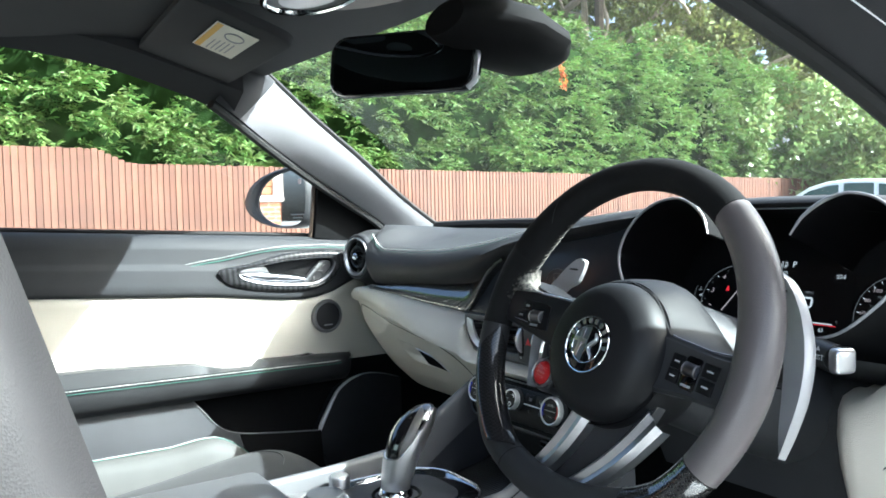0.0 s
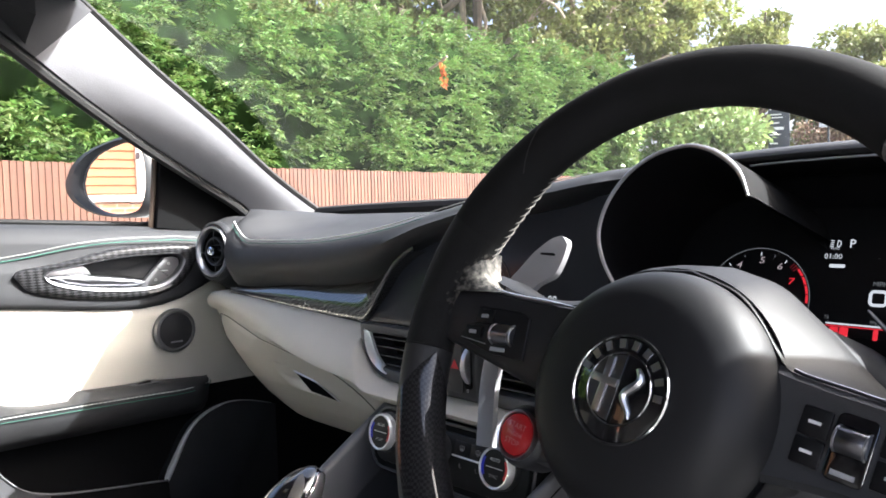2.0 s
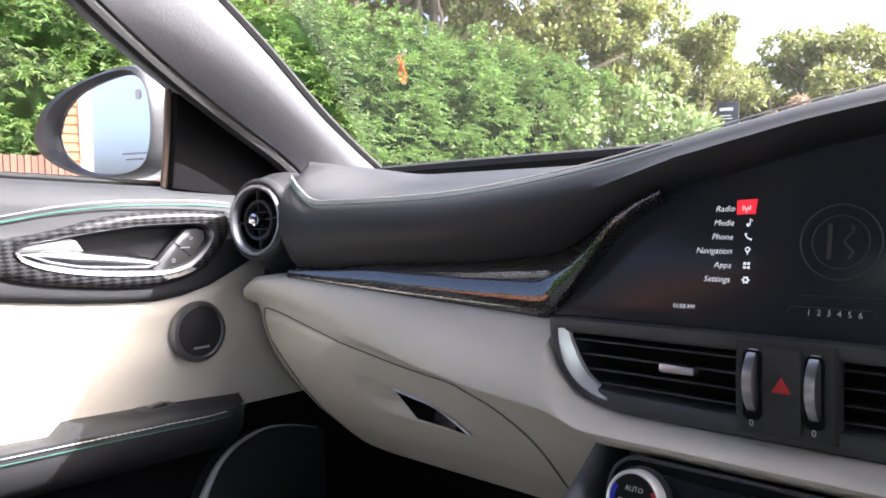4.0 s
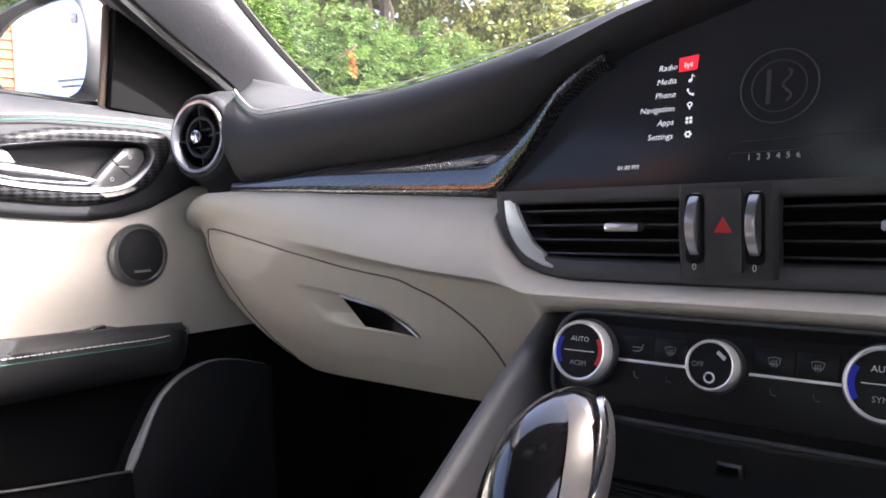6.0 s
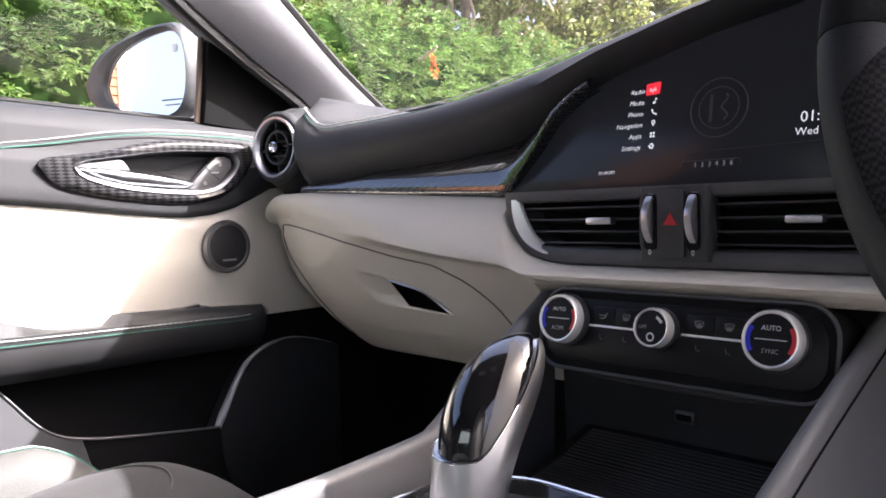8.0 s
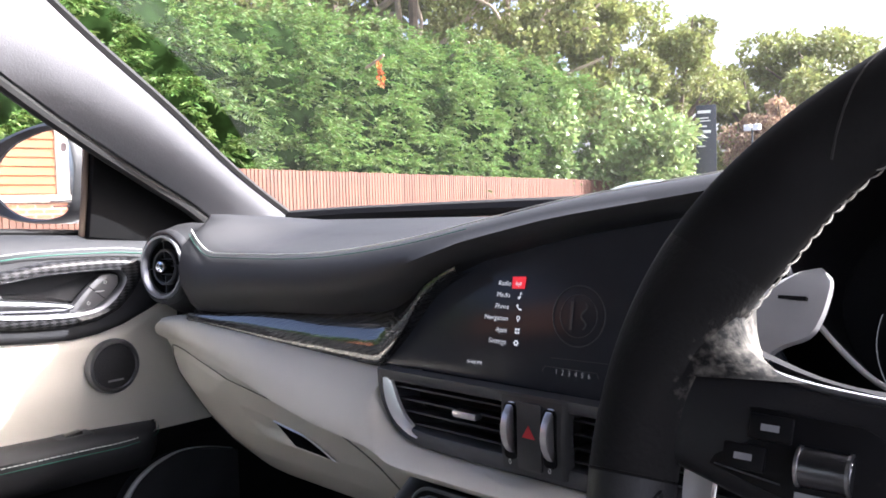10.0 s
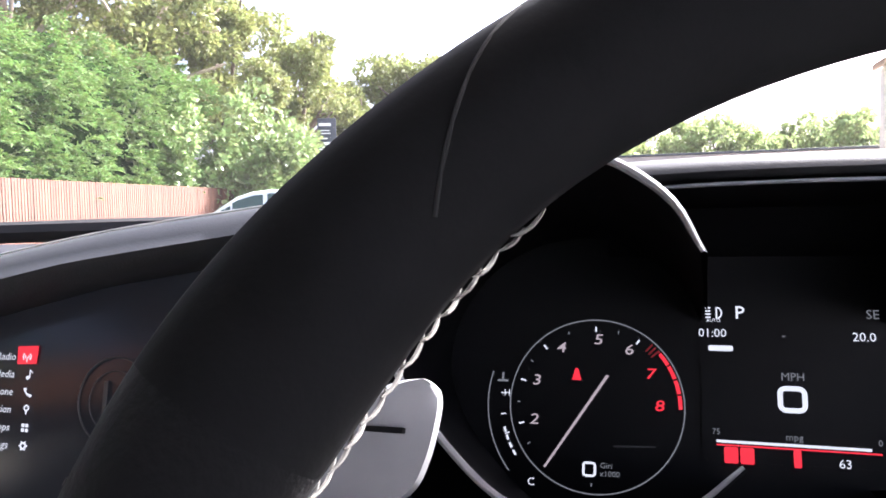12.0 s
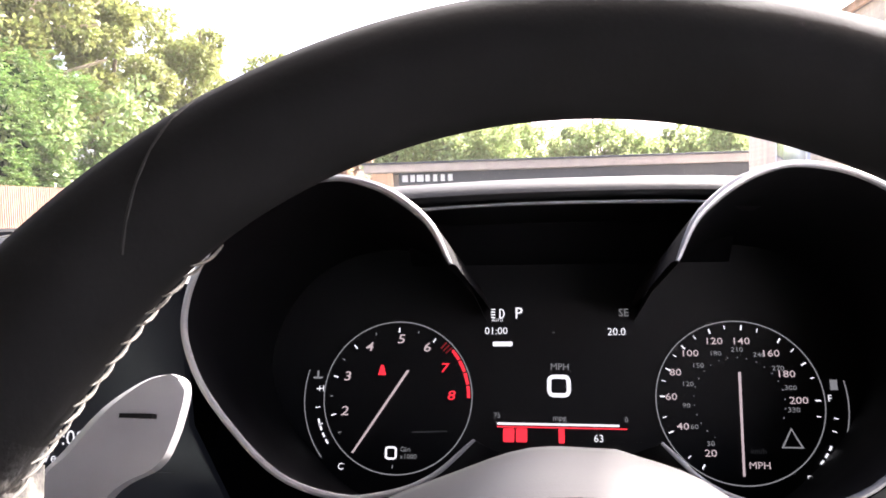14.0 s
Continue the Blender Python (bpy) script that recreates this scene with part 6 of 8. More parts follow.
for k in (-1, 1):
    wpart("wheel_edge", lathe([(0.0058, -0.0007), (0.0067, -0.0005), (0.0067, 0.0005), (0.0058, 0.0007)], pose(-0.0975 + k * 0.0074, 0.0085, 0.0015, 0, 90, 0), 24, False), M["satin"], "", ls)
rws = []
rest = spline([(-0.1045, 0.0350, 0), (-0.1170, 0.0385, 0), (-0.1265, 0.0455, 0), (-0.1305, 0.0540, 0), (-0.1325, 0.0640, 0)], 5)
for i, p in enumerate(rest):
    f = i / (len(rest) - 1)
    o = Vector((-0.152 - 0.004 * (1 - f), 0.030 + 0.040 * f, 0))
    rws.append([p + Vector((0, -0.001, -0.016)), p + Vector((0, 0, -0.002)), p.lerp(o, 0.05) + Vector((0, 0, 0.0018)), p.lerp(o, 0.3) + Vector((0, 0, 0.0055)), p.lerp(o, 0.65) + Vector((0, 0, 0.0085)), o + Vector((0, 0, 0.0095))])
wpart("thumb_rest", loft(rws), M["alcantara_worn"], "worn pale suede thumb rest", angle=60)
wpart("hub_shell", lathe([(0.0695, -0.012), (0.0705, -0.020), (0.070, -0.045), (0.060, -0.075)], HUB, 56, False), M["hub_leather"], "dark grey hub shell")
# two silver lower spokes
for top, low in (((-0.012, -0.066, -0.014), (-0.066, -0.150, -0.010)), ((0.066, -0.062, -0.020), (-0.004, -0.146, -0.006))):
    t_, l_ = Vector(top), Vector(low)
    d_ = (l_ - t_).normalized()
    side = Vector((-d_.y, d_.x, 0)).normalized()
    rws = []
    for i in range(13):
        f = i / 12
        c_ = t_.lerp(l_, f) + side * 0.006 * math.sin(math.pi * f)
        w = 0.013 - 0.004 * f
        rws.append([c_ - side * w + Vector((0, 0, -0.010)), c_ - side * w + Vector((0, 0, 0.001)), c_ - side * w * 0.55 + Vector((0, 0, 0.006)), c_ + Vector((0, 0, 0.0035)), c_ + side * w * 0.55 + Vector((0, 0, 0.006)), c_ + side * w + Vector((0, 0, 0.001)), c_ + side * w + Vector((0, 0, -0.010))])
    wpart("lower_spoke", loft(rws), M["satin"], "satin silver lower spoke")
wpart("lower_cover", prism([(-0.03, -0.055), (0.06, -0.05), (0.02, -0.145), (-0.055, -0.145)], 0.012, Matrix.Translation((0, 0, -0.024)), 0.002), M["plastic"])
# start button on the wheel, on a black arm of the hub
SB = Matrix.Translation((-0.081, -0.046, -0.012)) @ Matrix.Diagonal((0.77, 0.77, 1, 1))
wpart("button_pod", lathe([(0.024, -0.024), (0.0235, -0.004), (0.0205, -0.0005), (0.0185, 0.0005)], SB, 36, False), M["plastic"])
rws = []
for i in range(7):
    f = i / 6
    c_ = Vector((-0.050 - 0.024 * f, -0.034 - 0.009 * f, -0.016))
    w = 0.022 - 0.005 * f
    rws.append([c_ + Vector((0.35, -1, 0)) * w + Vector((0, 0, -0.012)), c_ + Vector((0.30, -0.9, 0)) * w, c_ + Vector((0, 0, 0.003)), c_ + Vector((-0.30, 0.9, 0)) * w, c_ + Vector((-0.35, 1, 0)) * w + Vector((0, 0, -0.012))])
wpart("button_arm", loft(rws), M["plastic"])
wpart("button_ring", lathe([(0.0165, 0.0), (0.0168, 0.003), (0.0180, 0.0038), (0.0190, 0.002), (0.0192, -0.004)], SB, 40, False), M["satin"], "satin ring")
sb = wpart("start_button", lathe([(0.0, 0.0035), (0.0120, 0.0034), (0.0155, 0.0025), (0.0166, -0.001)], SB, 40, False), M["red"], "red engine start button")
for i, (t, sz) in enumerate((("START", 0.0062), ("ENGINE", 0.0044), ("STOP", 0.0062))):
    words("button_word", t, sz, WM @ SB @ TURNED @ Matrix.Translation((0, 0.0062 - 0.0062 * i, 0.0040)), M["pink_print"], sb)

# ---- steering column: paddles, stalk, shroud ----
col = thing("steering_column", "dark steering column shroud with silver shift paddles and stalk", "steering column", (0.366, 0.65, 0.78))
cm = frame_at((0.366, 0.62, 0.775), (1, 0, 0), (0, math.sin(WT), math.cos(WT)))
part("shroud", loft([[cm @ Vector((w * math.cos(radians(a)), h * math.sin(radians(a)) - 0.012, z)) for a in range(0, 360, 20)] for z, w, h in ((0.055, 0.050, 0.048), (0.02, 0.062, 0.060), (-0.08, 0.070, 0.066), (-0.2, 0.070, 0.066))], False, True), M["plastic"], col)
for s in (-1, 1):
    outer_ = [(0.121, 0.0745), (0.137, 0.0640), (0.1525, 0.0410), (0.1645, 0.0100), (0.1680, -0.0250), (0.1640, -0.0575), (0.1590, -0.0790)]
    inner_ = [(0.117, 0.0735), (0.1190, 0.0560), (0.1340, 0.0340), (0.1420, 0.0), (0.1470, -0.0300), (0.1510, -0.0580), (0.1565, -0.0795)]
    if s < 0:
        outer_ = [(0.1335, 0.0790), (0.1360, 0.0796), (0.145, 0.0775), (0.158, 0.0685), (0.169, 0.0550), (0.177, 0.0430), (0.181, 0.010), (0.1795, -0.030), (0.1690, -0.075)]
        inner_ = [(0.1320, 0.0775), (0.1312, 0.0745), (0.1315, 0.0690), (0.1335, 0.0590), (0.1380, 0.0505), (0.153, 0.0405), (0.166, 0.010), (0.1675, -0.030), (0.1570, -0.0735)]
    o_, i_ = spline([(x, y, 0) for x, y in outer_], 6), spline([(x, y, 0) for x, y in inner_], 6)
    pm = cm @ Matrix.Translation((0, 0, 0.034 if s < 0 else 0.050))
    rws = []
    for p, q in zip(o_, i_):
        rws.append([pm @ Vector((s * p.x, p.y, -0.004)), pm @ Vector((s * p.x, p.y, 0.002)), pm @ Vector((s * (p.x * 0.85 + q.x * 0.15), p.y * 0.85 + q.y * 0.15, 0.006)), pm @ Vector((s * (p.x + q.x) / 2, (p.y + q.y) / 2, 0.003)), pm @ Vector((s * q.x, q.y, 0.001)), pm @ Vector((s * q.x, q.y, -0.004))])
    pd = part("shift_paddle", loft(rws, False, True, True), M["paddle"], col, "satin aluminium shift paddle", angle=50)
    part("paddle_arm", box((0.09, 0.02, 0.008), (0, 0, 0), 0.003), M["plastic"], pd).data.transform(cm @ Matrix.Translation((s * 0.10, -0.010, 0.020)))
    mk = pm @ Matrix.Translation((-0.1445 if s < 0 else 0.128, 0.066 if s < 0 else 0.056, 0.0036 if s < 0 else 0.0045))
    part("paddle_mark", box((0.0115, 0.0014, 0.0026), (0, 0, 0)), M["soft_black"], pd).data.transform(mk)
    if s > 0:
        part("paddle_mark", box((0.0016, 0.012, 0.0016), (0, 0, 0)), M["soft_black"], pd).data.transform(mk)
st = part("stalk", tube([(0.43, 0.66, 0.792), (0.47, 0.645, 0.793), (0.50, 0.632, 0.792), (0.523, 0.623, 0.790)], [0.009, 0.0105, 0.0118, 0.0118], 14), M["spoke_black"], col, "black wiper stalk")
part("stalk_end", box((0.013, 0.021, 0.022), (0.530, 0.620, 0.7895), 0.005, Matrix.Rotation(radians(-20), 4, "Z"), 3), M["satin"], st, "satin silver stalk end")
words("stalk_word", "MIST", 0.0064, frame_at((0.512, 0.6145, 0.7905), (0.93, -0.36, 0), (0, 0.1, 1)), M["white_print"], st, bold=0.0001)
part("stalk_mark", prism([(-0.0022, 0), (0.0022, 0), (0, 0.004)], 0.0003, frame_at((0.512, 0.6145, 0.7965), (0.93, -0.36, 0), (0, 0.1, 1))), M["white_print"], st)

# driver's side lower panel
rows = []
for k in range(22):
    x = 0.455 + 0.245 * k / 21
    e = max(0.0, (0.475 - x) / 0.02)
    dip = 0.045 * max(0.0, min(1.0, (0.545 - x) / 0.06)) ** 1.5
    rows.append([(x, y + 0.03 * e, z - dip * max(0.0, (z - 0.58) / 0.2)) for y, z in ((0.80, 0.775), (0.745, 0.774), (0.725, 0.768), (0.716, 0.752), (0.714, 0.72), (0.720, 0.68), (0.735, 0.63), (0.755, 0.58), (0.80, 0.56))])
part("knee_panel", loft(rows), M["cream"], dash, "cream leather lower panel beside the steering column", angle=60)
rows = []
for k in range(30):
    x = 0.19 + 0.272 * k / 29
    rows.append([(x, y, z) for y, z in ((0.83, 0.735), (0.78, 0.730), (0.765, 0.70), (0.77, 0.64), (0.80, 0.58))])
part("column_surround", loft(rows), M["plastic"], dash, angle=60)
LS = frame_at((0.566, 0.7135, 0.722), (1, 0, 0), (0, -0.05, 1))
sw = part("lamp_switch", prism(rounded(0.052, 0.056, 0.010), 0.006, LS, 0.002), M["plastic"], dash, "black headlamp switch panel")
for x in (-0.012, 0.0, 0.012):
    part("roller", box((0.005, 0.018, 0.004), (x, -0.006, 0.001), 0.001), M["satin"], sw).data.transform(LS)
groove("knee_seam", [(0.505, 0.728, 0.655), (0.515, 0.7195, 0.675), (0.54, 0.7185, 0.678), (0.69, 0.719, 0.676)], dash)

# ---- passenger door, shut ----
door = thing("passenger_door", "shut passenger door with grey leather top and cream leather insert", "car door", (-0.72, 0.2, 0.5))


def belt(y):
    return 0.905 - 0.05 * y


def cream_top(y):
    return lerp_table([(-0.4, 0.805), (0.0, 0.785), (0.25, 0.770), (0.45, 0.757), (0.515, 0.750), (0.58, 0.7415), (0.63, 0.737), (0.67, 0.735), (0.705, 0.7385), (0.74, 0.7475), (0.775, 0.763), (0.80, 0.775)], y)


def resample(loop, n_):
    """The same closed loop with n_ points at even steps."""
    seg = [0.0]
    for a, b in zip(loop, loop[1:] + loop[:1]):
        seg.append(seg[-1] + (b - a).length)
    out = []
    for k in range(n_):
        d = seg[-1] * k / n_
        i = max(j for j in range(len(seg) - 1) if seg[j] <= d + 1e-9)
        a, b = loop[i], loop[(i + 1) % len(loop)]
        out.append(a.lerp(b, (d - seg[i]) / max(1e-9, seg[i + 1] - seg[i])))
    return out


def inside(loop, y, z):
    """Whether a point of the door's face lies within a closed outline."""
    hit = False
    for a, b in zip(loop, loop[1:] + loop[:1]):
        if (a.y > z) != (b.y > z) and y < a.x + (b.x - a.x) * (z - a.y) / (b.y - a.y):
            hit = not hit
    return hit


# outlines of the carbon leaf, of the metal ring in it and of the opening for the fingers
leaf = resample(spline([(0.479, 0.802, 0), (0.487, 0.8105, 0), (0.518, 0.8150, 0), (0.555, 0.8205, 0), (0.594, 0.8300, 0), (0.634, 0.8370, 0), (0.677, 0.8390, 0), (0.731, 0.8385, 0), (0.762, 0.8325, 0), (0.762, 0.808, 0), (0.738, 0.7765, 0), (0.713, 0.7615, 0), (0.680, 0.7535, 0), (0.635, 0.7530, 0), (0.574, 0.7595, 0), (0.529, 0.7675, 0), (0.497, 0.7795, 0), (0.479, 0.802, 0)], 5)[:-1], 90)
ring_ = resample(spline([(0.5175, 0.7995, 0), (0.5250, 0.8065, 0), (0.554, 0.8115, 0), (0.585, 0.8160, 0), (0.633, 0.8220, 0), (0.676, 0.8238, 0), (0.723, 0.8235, 0), (0.7385, 0.8165, 0), (0.7395, 0.8035, 0), (0.7215, 0.7805, 0), (0.697, 0.7675, 0), (0.656, 0.7655, 0), (0.594, 0.7705, 0), (0.5525, 0.7785, 0), (0.527, 0.7885, 0), (0.5175, 0.7995, 0)], 5)[:-1], 90)
mid_ = [a.lerp(b, 0.5) for a, b in zip(leaf, ring_)]


ys_ = sorted([-0.45 + 0.04 * k for k in range(23)] + [0.470 + 0.006 * k for k in range(52)] + [0.80, 0.84, 0.88, 0.94])
rows = []
for y in ys_:
    b, c_ = belt(y), cream_top(y)
    face = [(-0.714, b - 0.028), (-0.709, b - 0.06), (-0.704, (b + c_) / 2 - 0.01), (-0.700, c_ + 0.022)]
    sheet = []
    for (x0, z0), (x1, z1) in zip(face, face[1:]):
        for q in range(8):
            x, z = x0 + (x1 - x0) * q / 8, z0 + (z1 - z0) * q / 8
            sheet.append((-0.745 if inside(mid_, y, z) else x, y, z))
    rows.append([(-0.80, y, b - 0.03), (-0.785, y, b - 0.004), (-0.765, y, b), (-0.742, y, b - 0.001), (-0.724, y, b - 0.010)] + sheet + [(-0.700, y, c_ + 0.022), (-0.6985, y, c_ + 0.008), (-0.701, y, c_ + 0.001), (-0.712, y, c_ - 0.003)])
part("upper_panel", loft(rows), M["door_leather"], door, "grey leather upper door panel", angle=60)
rows = []
for y in ys_:
    c_ = cream_top(y)
    lo = 0.585
    rows.append([(-0.712, y, c_ + 0.002), (-0.7065, y, c_ - 0.004), (-0.706, y, c_ - 0.02), (-0.709 - 0.002, y, c_ - 0.040), (-0.708, y, c_ - 0.055), (-0.711, y, c_ - 0.085), (-0.716, y, lo + 0.04), (-0.722, y, lo)])
part("cream_insert", loft(rows), M["cream_door"], door, "cream leather door insert with soft pleat", angle=60)


def arm_top(y):
    return lerp_table([(-0.45, 0.645), (0.25, 0.633), (0.42, 0.622), (0.47, 0.606), (0.50, 0.600), (0.552, 0.598), (0.560, 0.612), (0.66, 0.609), (0.76, 0.603), (0.80, 0.60)], y)


rows = []
for k in range(90):
    y = -0.45 + 1.235 * k / 89
    t = arm_top(y)
    e = max(0.0, (y - 0.745) / 0.04)
    xin = -0.668 - 0.05 * e * e
    rows.append([(-0.735, y, t - 0.004), (-0.72, y, t), (xin - 0.012, y, t + 0.001), (xin - 0.004, y, min(t, 0.607) - 0.003), (xin, y, 0.599 - 0.02 * (y - 0.7)), (xin + 0.001, y, 0.585 - 0.015 * (y - 0.6)), (xin - 0.004, y, 0.565), (xin - 0.02, y, 0.548), (-0.735, y, 0.545)])
part("armrest", loft(rows), M["leather_black"], door, "black leather armrest with stitched edge", angle=50)
bm = bmesh.new()
sp_ = spline([(-0.6655, -0.4 + 1.12 * k / 20, 0.596 - 0.018 * (-0.4 + 1.12 * k / 20 - 0.7)) for k in range(21)] + [(-0.680, 0.765, 0.597), (-0.715, 0.787, 0.599)], 8)
for a, b in zip(sp_, sp_[1:]):
    tube([a, a + (b - a) * 0.75], 0.00055, 4, False, 1, bm)
part("white_seam", bm, M["thread_white"], door, "white stitched seam")
part("green_seam", tube([p + Vector((0.0008, 0, -0.006)) for p in sp_], 0.0006, 5), M["thread_green"], door, "green stitched seam")
sp_ = spline([(-0.7092 - 0.10 * max(0.0, z - 0.838), y, z + 0.001) for y, z in ((-0.3, 0.79), (0.0, 0.798), (0.229, 0.807), (0.385, 0.819), (0.452, 0.828), (0.486, 0.832), (0.5216, 0.8377), (0.5585, 0.8440), (0.598, 0.8485), (0.639, 0.851), (0.70, 0.8508), (0.7363, 0.850), (0.774, 0.8465))], 14)
bm = bmesh.new()
for a, b in zip(sp_, sp_[1:]):
    tube([a, a + (b - a) * 0.75], 0.00055, 4, False, 1, bm)
part("white_seam", bm, M["thread_white"], door, "white stitched seam")
part("green_seam", tube([p + Vector((0.0012, 0, -0.006)) for p in sp_], 0.0009, 5), M["thread_green"], door, "green stitched seam")
ws_ = part("window_switch", prism(rounded(0.030, 0.046, 0.006), 0.004, pose(-0.703, 0.664, 0.6105), 0.001), M["plastic"], door, "black window switch")
part("switch_rocker", box((0.014, 0.022, 0.006), (-0.703, 0.664, 0.6105), 0.002, Matrix.Rotation(radians(8), 4, "X")), M["gloss_black"], ws_)
# lower door: pocket and loudspeaker moulding
rows = []
for k in range(40):
    y = -0.45 + 1.4 * k / 39
    rows.append([(-0.735, y, 0.56), (-0.742, y, 0.52), (-0.745, y, 0.45), (-0.742, y, 0.36), (-0.735, y, 0.24)])
part("lower_panel", loft(rows), M["soft_black"], door, "black lower door panel")
pocket = [(-0.45, 0.592), (0.189, 0.581), (0.406, 0.560), (0.420, 0.545), (0.432, 0.528), (0.450, 0.503), (0.471, 0.482), (0.490, 0.470), (0.513, 0.462), (0.530, 0.40), (0.53, 0.26), (-0.45, 0.26)]
FM = frame_at((-0.700, 0, 0), (0, 1, 0), (0, 0, 1))
part("map_pocket", prism(pocket, 0.012, FM, 0.003), M["leather_grey"], door, "grey door pocket with a swept edge")
part("pocket_ledge", prism([(0.505, 0.463), (0.60, 0.448), (0.700, 0.436), (0.71, 0.30), (0.52, 0.27)], 0.010, FM @ Matrix.Translation((0, 0, -0.003)), 0.003), M["soft_black"], door, "black lower pocket wall")
part("pocket_edge", tube(spline([(-0.700, 0.406, 0.5605), (-0.700, 0.432, 0.529), (-0.700, 0.471, 0.483), (-0.700, 0.513, 0.463), (-0.701, 0.60, 0.449), (-0.703, 0.698, 0.437)], 6), 0.0016, 6), M["rail_leather"], door)
arc_ = spline([(-0.711, 0.6965, 0.430), (-0.712, 0.7065, 0.450), (-0.713, 0.7180, 0.470), (-0.715, 0.734, 0.497), (-0.717, 0.751, 0.518), (-0.720, 0.775, 0.533), (-0.724, 0.803, 0.541), (-0.728, 0.835, 0.543), (-0.734, 0.875, 0.536), (-0.74, 0.92, 0.522)], 6)
part("speaker_trim", tube(arc_, [0.0007 + 0.0062 * (1 - i / len(arc_)) ** 1.1 * min(1.0, 0.55 + 4 * i / len(arc_)) for i in range(len(arc_))], 8), M["white_metal"], door, "satin silver loudspeaker trim")
part("speaker_cover", prism([(p.y, p.z) for p in arc_] + [(0.92, 0.28), (0.75, 0.26)], 0.02, frame_at((-0.722, 0, 0), (0, 1, 0), (0, 0, 1)), 0.002), M["plastic"], door, "black loudspeaker cover")
# small loudspeaker in the insert
KM = frame_at((-0.7035, 0.723, 0.691), (-0.10, 1, 0), (0, 0.0, 1))
tw = part("loudspeaker", lathe([(0.030, 0.002), (0.0315, 0.004), (0.0355, 0.0035), (0.0375, 0.0), (0.0378, -0.006)], KM, 48, False), M["ring_metal"], door, "round loudspeaker with satin metal ring")
part("grille", lathe([(0.0, 0.0035), (0.020, 0.003), (0.0305, 0.0015)], KM, 40, False), M["grille"], tw)
part("maker_bar", box((0.022, 0.0028, 0.0006), (0, -0.019, 0.0036)), M["grey_print"], tw).data.transform(KM)
# door pull: carbon leaf, chrome ring, recess, lever, switches
HM = frame_at((-0.6965, 0, 0), (0, 1, 0), (0, 0, 1))
pull = part("door_pull", loft([[HM @ (p + Vector((0, 0, h))) for p in lp] for lp, h in ((leaf, -0.010), (leaf, 0.0), (mid_, 0.0055), (ring_, 0.0035))], False, True), M["carbon_door"], door, "carbon fibre door pull surround", angle=60)
cen = Vector((0.635, 0.797, 0))


def shrink(p, f, lift):
    """A point of the ring drawn in, its lower run drawn in further."""
    return cen + (p - cen) * f + Vector((0, lift * max(0.0, min(1.0, (0.800 - p.y) / 0.02)), 0))


inn, inn2 = [shrink(p, 0.975, 0.0030) for p in ring_], [shrink(p, 0.95, 0.0050) for p in ring_]
part("pull_ring", loft([[HM @ (p + Vector((0, 0, h))) for p in lp] for lp, h in ((ring_, 0.002), ([shrink(p, 0.995, 0) for p in ring_], 0.0058), (inn, 0.0052), (inn2, 0.001), (inn2, -0.006))], False, True), M["ring_metal"], pull, "satin metal ring", angle=50)
part("pull_recess", loft([[HM @ (p + Vector((0, 0, h))) for p in lp] for lp, h in ((inn2, -0.005), ([shrink(p, 0.93, 0.004) for p in ring_], -0.022), ([shrink(p, 0.80, 0.003) for p in ring_], -0.030), ([shrink(p, 0.02, 0) for p in ring_], -0.030))], False, True), M["plastic"], pull, "dark recess", angle=50)
rws = []
for y, zu, zl in ((0.524, 0.799, 0.796), (0.5535, 0.7985, 0.785), (0.584, 0.7955, 0.7785), (0.632, 0.7885, 0.7745), (0.660, 0.7835, 0.7725), (0.672, 0.7805, 0.7765)):
    zm = (zu + zl) / 2
    rws.append([HM @ Vector((y, q, h)) for q, h in ((zu + 0.001, -0.012), (zu, 0.0), (zu - 0.0025, 0.0025), (zm, 0.0032), (zl + 0.003, 0.0010), (zl, -0.002), (zl - 0.001, -0.012))])
part("door_lever", loft(rws, False, False, True), M["ring_metal"], pull, "satin metal door lever", angle=50)
part("lever_pan", prism([(0.524, 0.799), (0.530, 0.8060), (0.556, 0.8095), (0.578, 0.8115), (0.584, 0.807), (0.590, 0.797)], 0.010, HM @ Matrix.Translation((0, 0, -0.006)), 0.001), M["satin"], pull, "satin metal finger pan")
lk = part("lock_keys", prism([(0.664, 0.7700), (0.695, 0.7710), (0.718, 0.784), (0.7335, 0.803), (0.7325, 0.814), (0.724, 0.8175), (0.709, 0.8165), (0.684, 0.7915)], 0.012, HM @ Matrix.Translation((0, 0, -0.004)), 0.0015), M["key_grey"], pull, "grey lock keys")
part("key_gap", box((0.0008, 0.030, 0.0006), (0.7035, 0.7935, -0.0036), 0, Matrix.Rotation(radians(48), 4, "Z")), M["soft_black"], lk).data.transform(HM)
part("lock_mark", box((0.012, 0.0012, 0.0006), (0.707, 0.795, -0.0035)), M["white_print"], lk).data.transform(HM)
for y, z in ((0.715, 0.8065), (0.692, 0.7805)):
    part("lock_mark", tube([HM @ Vector((y + 0.002 * math.cos(radians(a)), z + 0.002 * math.sin(radians(a)), -0.0036)) for a in range(0, 360, 45)], 0.0005, 4, True), M["white_print"], lk)
